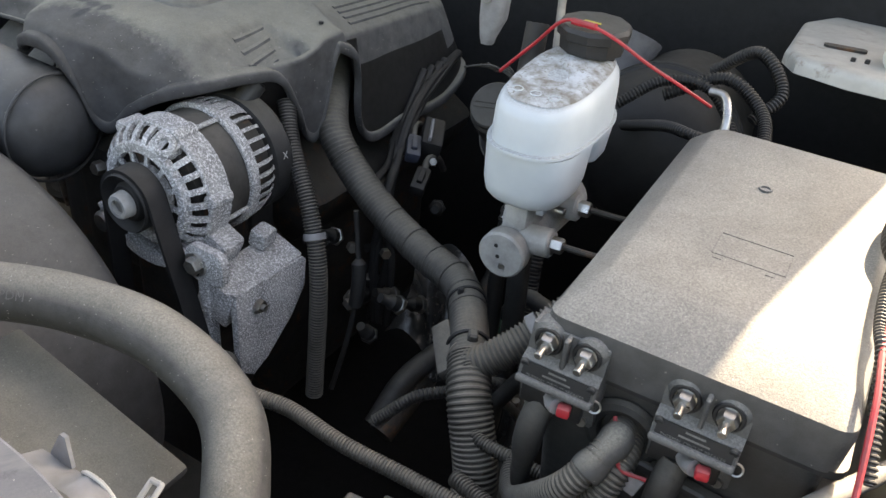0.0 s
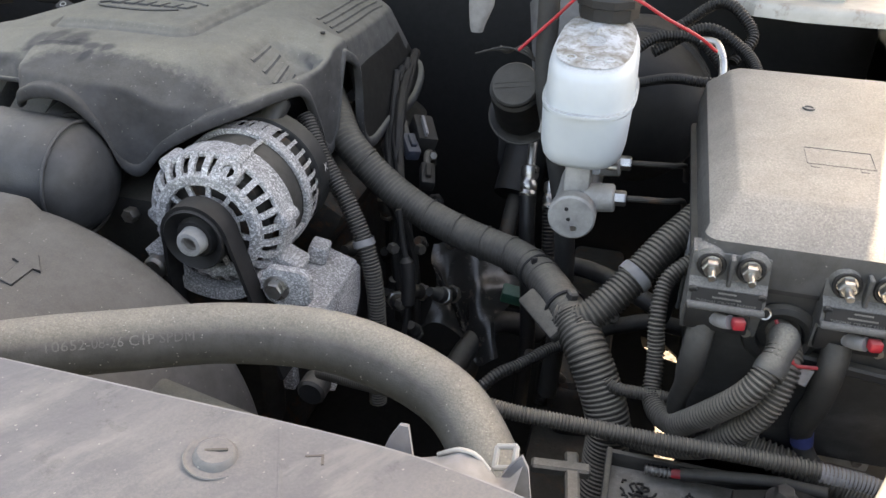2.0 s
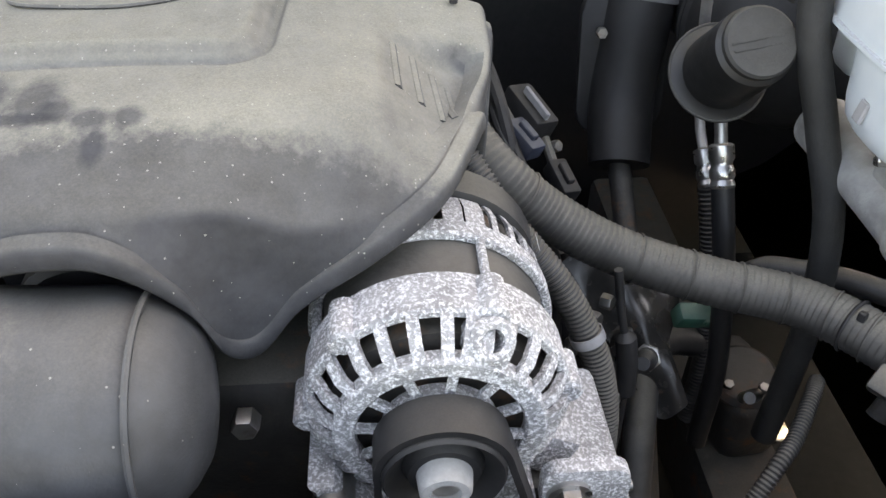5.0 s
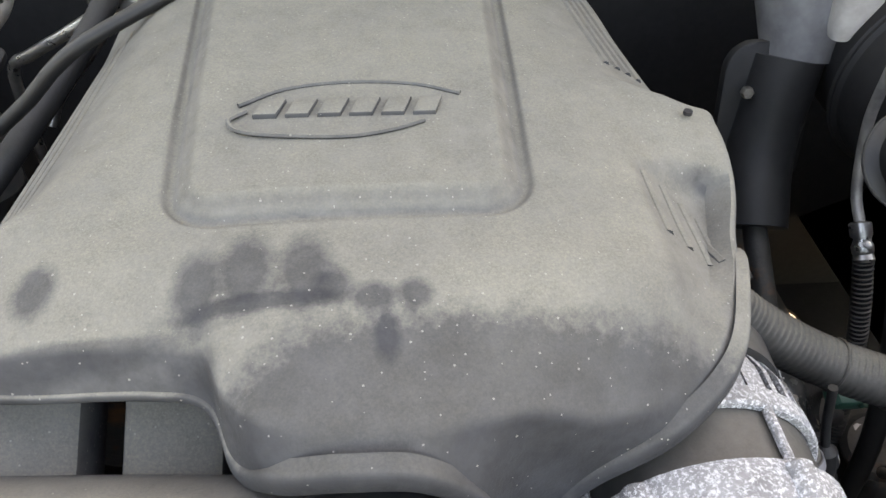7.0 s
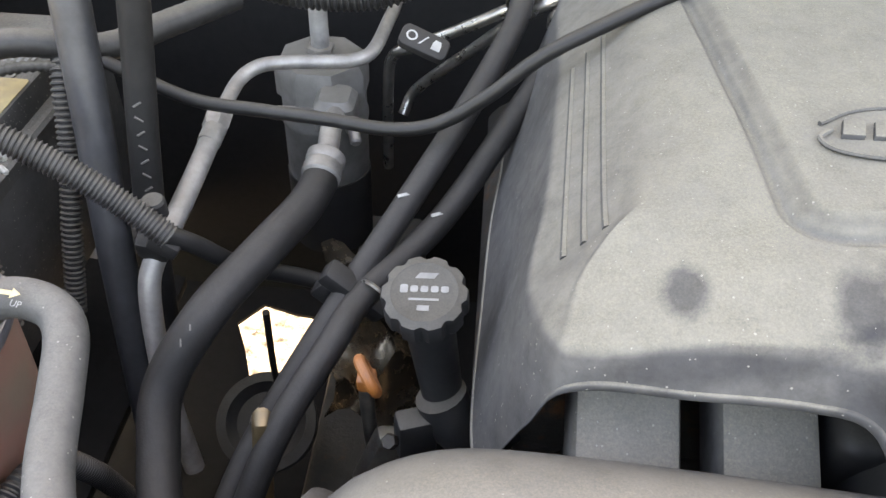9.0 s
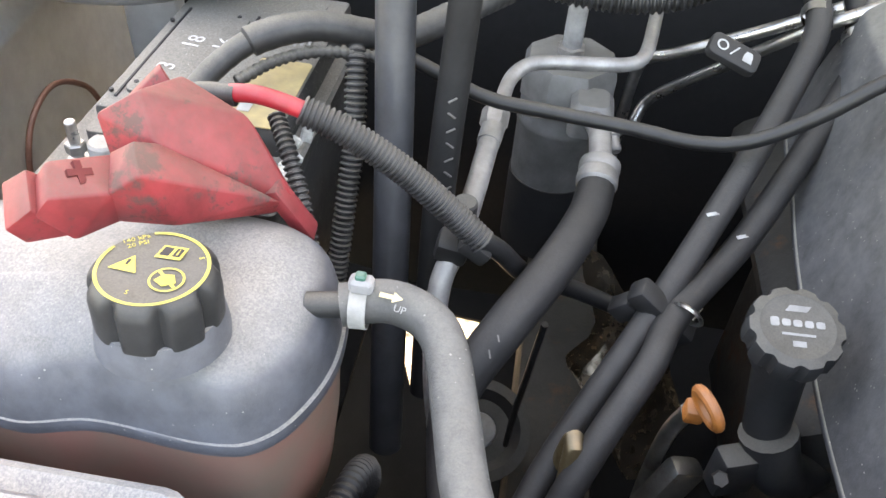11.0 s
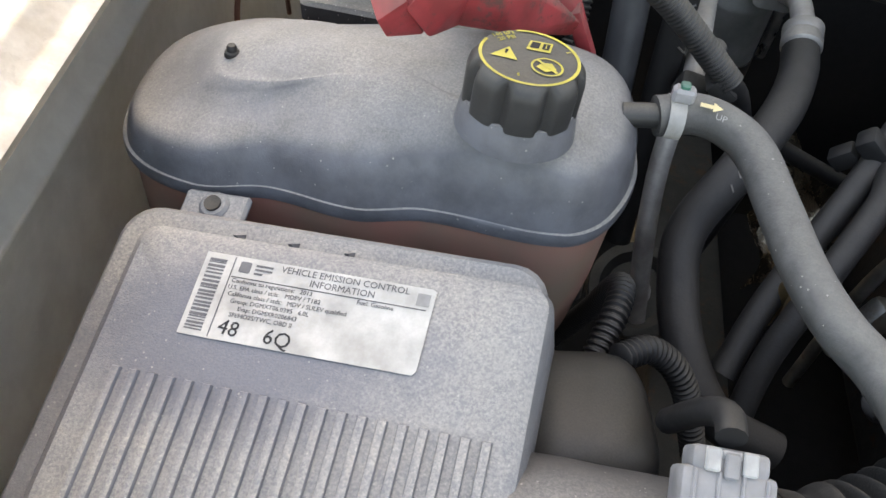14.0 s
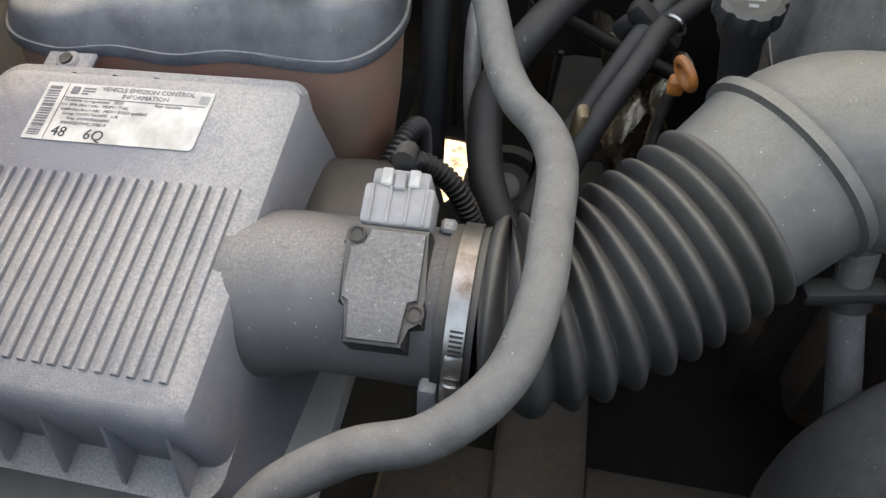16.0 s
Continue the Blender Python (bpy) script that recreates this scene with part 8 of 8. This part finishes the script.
part("neck", lathe([(0, 0.023), (0.018, 0.022), (0.028, 0.0175), (0.06, 0.0165), (0.11, 0.0150)], (-0.2815, 0.015, 0.914), (0.16, -0.04, -1), 24), PLASTIC, oil)
part("elbow", tube([(-0.268, 0.004, 0.83), (-0.255, 0.0, 0.80), (-0.235, 0.01, 0.78), (-0.20, 0.04, 0.77)], 0.020, 18), PLASTIC, oil)
part("side_bolt", hexagon((-0.300, -0.03, 0.815), (-0.2, -0.6, 0.8), 0.006, 0.010), IRON, oil)
part("bracket", rbox((0.03, 0.02, 0.04), pose(-0.285, -0.01, 0.80, 0, 0, 20), 0.004), PLASTIC, oil)

dip = thing("dipstick", (-0.322, 0.0, 0.70), "orange ring-handled oil dipstick in a rusty tube", "dipstick")
part("ring_handle", torus((-0.319, -0.010, 0.862), (0.9, 0.45, 0.35), 0.0130, 0.0042, 28, 10), ORANGE, dip, "orange plastic ring")
part("handle_base", rbox((0.014, 0.014, 0.016), pose(-0.322, 0.002, 0.842, 10, 0, 0), 0.003), ORANGE, dip)
part("guide_tube", tube([(-0.323, 0.008, 0.835), (-0.326, 0.02, 0.79), (-0.325, 0.03, 0.72), (-0.32, 0.04, 0.60)], 0.0062, 12, 0.008), STEEL, dip, "rusty guide tube")
solo("front_bracket", rbox((0.03, 0.02, 0.07), pose(-0.315, 0.01, 0.73, 0, 20, 20), 0.006), STEEL, "rusty metal bracket below the oil filler", "bracket")
solo("brass_pipe", tube([(-0.405, -0.01, 0.74), (-0.402, -0.012, 0.78), (-0.398, -0.02, 0.81), (-0.40, -0.05, 0.70), (-0.40, -0.08, 0.58)], 0.0075, 14, 0.006), material("brass_pipe", (0.34, 0.24, 0.12), 0.4, 0.8, dust=0.2, rust=0.3), "tarnished brass pipe low in the bay", "pipe")
idler = thing("idler_pulley", (-0.466, 0.165, 0.53), "black ribbed pulley with a bright centre low in the bay", "pulley")
part("rim", lathe([(0, 0.050), (0.003, 0.055), (0.008, 0.055), (0.010, 0.050), (0.016, 0.050), (0.018, 0.055), (0.024, 0.055), (0.026, 0.044), (0.014, 0.034), (0.014, 0.012)], (-0.466, 0.165, 0.545), (0.05, -0.5, 0.85), 40), RUBBER, idler)
part("centre", lathe([(0, 0.020), (0.008, 0.018), (0.014, 0.006)], (-0.466, 0.159, 0.556), (0.05, -0.5, 0.85), 20), CAST, idler, "bright metal centre")
for k, pts in enumerate(([(-0.56, 0.02, 0.62), (-0.545, -0.02, 0.72), (-0.540, -0.06, 0.80), (-0.545, -0.10, 0.82), (-0.56, -0.15, 0.80)], [(-0.545, -0.15, 0.83), (-0.52, -0.13, 0.82), (-0.49, -0.13, 0.79), (-0.46, -0.14, 0.72)], [(-0.36, -0.12, 0.80), (-0.34, -0.10, 0.77), (-0.33, -0.06, 0.76), (-0.30, -0.04, 0.76)])):
    solo("lower_conduit", tube(pts, 0.009, 12, pitch=0.005, depth=0.002), BLACK_CABLE, "dark corrugated conduit low beside the tank", "conduit", group="lower conduits")
solo("duct_snorkel", rbox((0.09, 0.10, 0.10), pose(-0.565, -0.20, 0.80, 0, 0, 12), 0.030, 4), BLACK_CABLE, "black moulded duct behind the air filter box", "duct")
solo("foil_shield", loft([[(-0.385 + 0.10 * u + 0.012 * math.sin(11 * t + 3 * u), 0.10 + 0.10 * t + 0.010 * math.sin(9 * u), 0.655 + 0.13 * t - 0.05 * u + 0.014 * math.sin(8 * u + 7 * t)) for u in [k / 11 for k in range(12)]] for t in [j / 11 for j in range(12)]], False, False, False), material("bronzed_foil", (0.34, 0.27, 0.19), 0.25, 0.95, dust=0.1, rust=0.25, bump=0.5, bump_scale=70), "crumpled shiny bronze heat foil beside the exhaust", "heat shield")
solo("thin_rod", tube([(-0.425, 0.10, 0.80), (-0.430, 0.11, 0.72), (-0.434, 0.125, 0.64), (-0.436, 0.13, 0.58)], 0.0032, 10, 0.01), BLACK_CABLE, "thin black cable hanging low in the bay", "cable")
solo("fresh_corrosion", functools.reduce(merge, [rbox((0.012 + 0.004 * (k % 3), 0.010, 0.006), pose(-0.640 + 0.006 * math.sin(3 * k), 0.10 + 0.012 * k, 0.908 + 0.004 * math.cos(5 * k), 20 * k, 15 * k, 40 * k), 0.002, 1) for k in range(6)]), material("corrosion_crust", (0.55, 0.56, 0.53), 0.95, second=(0.30, 0.31, 0.28), scale=150, bump=0.8), "pale crumbly corrosion crust on the battery edge", "corrosion", kind="stuff")
solo("nose_clip", rbox((0.055, 0.018, 0.012), pose(-0.222, -0.236, 0.856, 0, -6, 8), 0.004), DARK, "black plastic hose clip under the intake duct", "clip")
solo("shroud_side", rbox((0.50, 0.012, 0.35), pose(-0.30, -0.47, 0.60, 12, 0, 0), 0.004), PLASTIC, "black plastic shroud behind the radiator", "shroud")
solo("airbox_tray", rbox((0.30, 0.30, 0.02), pose(-0.70, -0.34, 0.68, 0, -8, 0), 0.006), PAINT, "beige painted shelf beneath the air filter box", "shelf")
solo("wheel_liner", rbox((0.28, 0.50, 0.02), pose(-0.75, 0.10, 0.60, 0, 10, 0), 0.006), NEAR_BLACK, "black wheel arch liner under the battery", "liner")
vent = thing("vent_hose", (-0.19, -0.22, 0.70), "grey rubber vent hose hanging below the intake duct", "hose")
part("hose", tube([(-0.219, -0.222, 0.885), (-0.214, -0.232, 0.845), (-0.198, -0.258, 0.785), (-0.180, -0.283, 0.71), (-0.165, -0.30, 0.60)], 0.0120, 18), COOL_HOSE, vent)
part("clamp_band", lathe([(0, 0.0122), (0.0, 0.0142), (0.009, 0.0142), (0.009, 0.0122)], (-0.2145, -0.2315, 0.850), (0.2, -0.35, -0.92), 24, False, False), DARK, vent, "black band clamp")
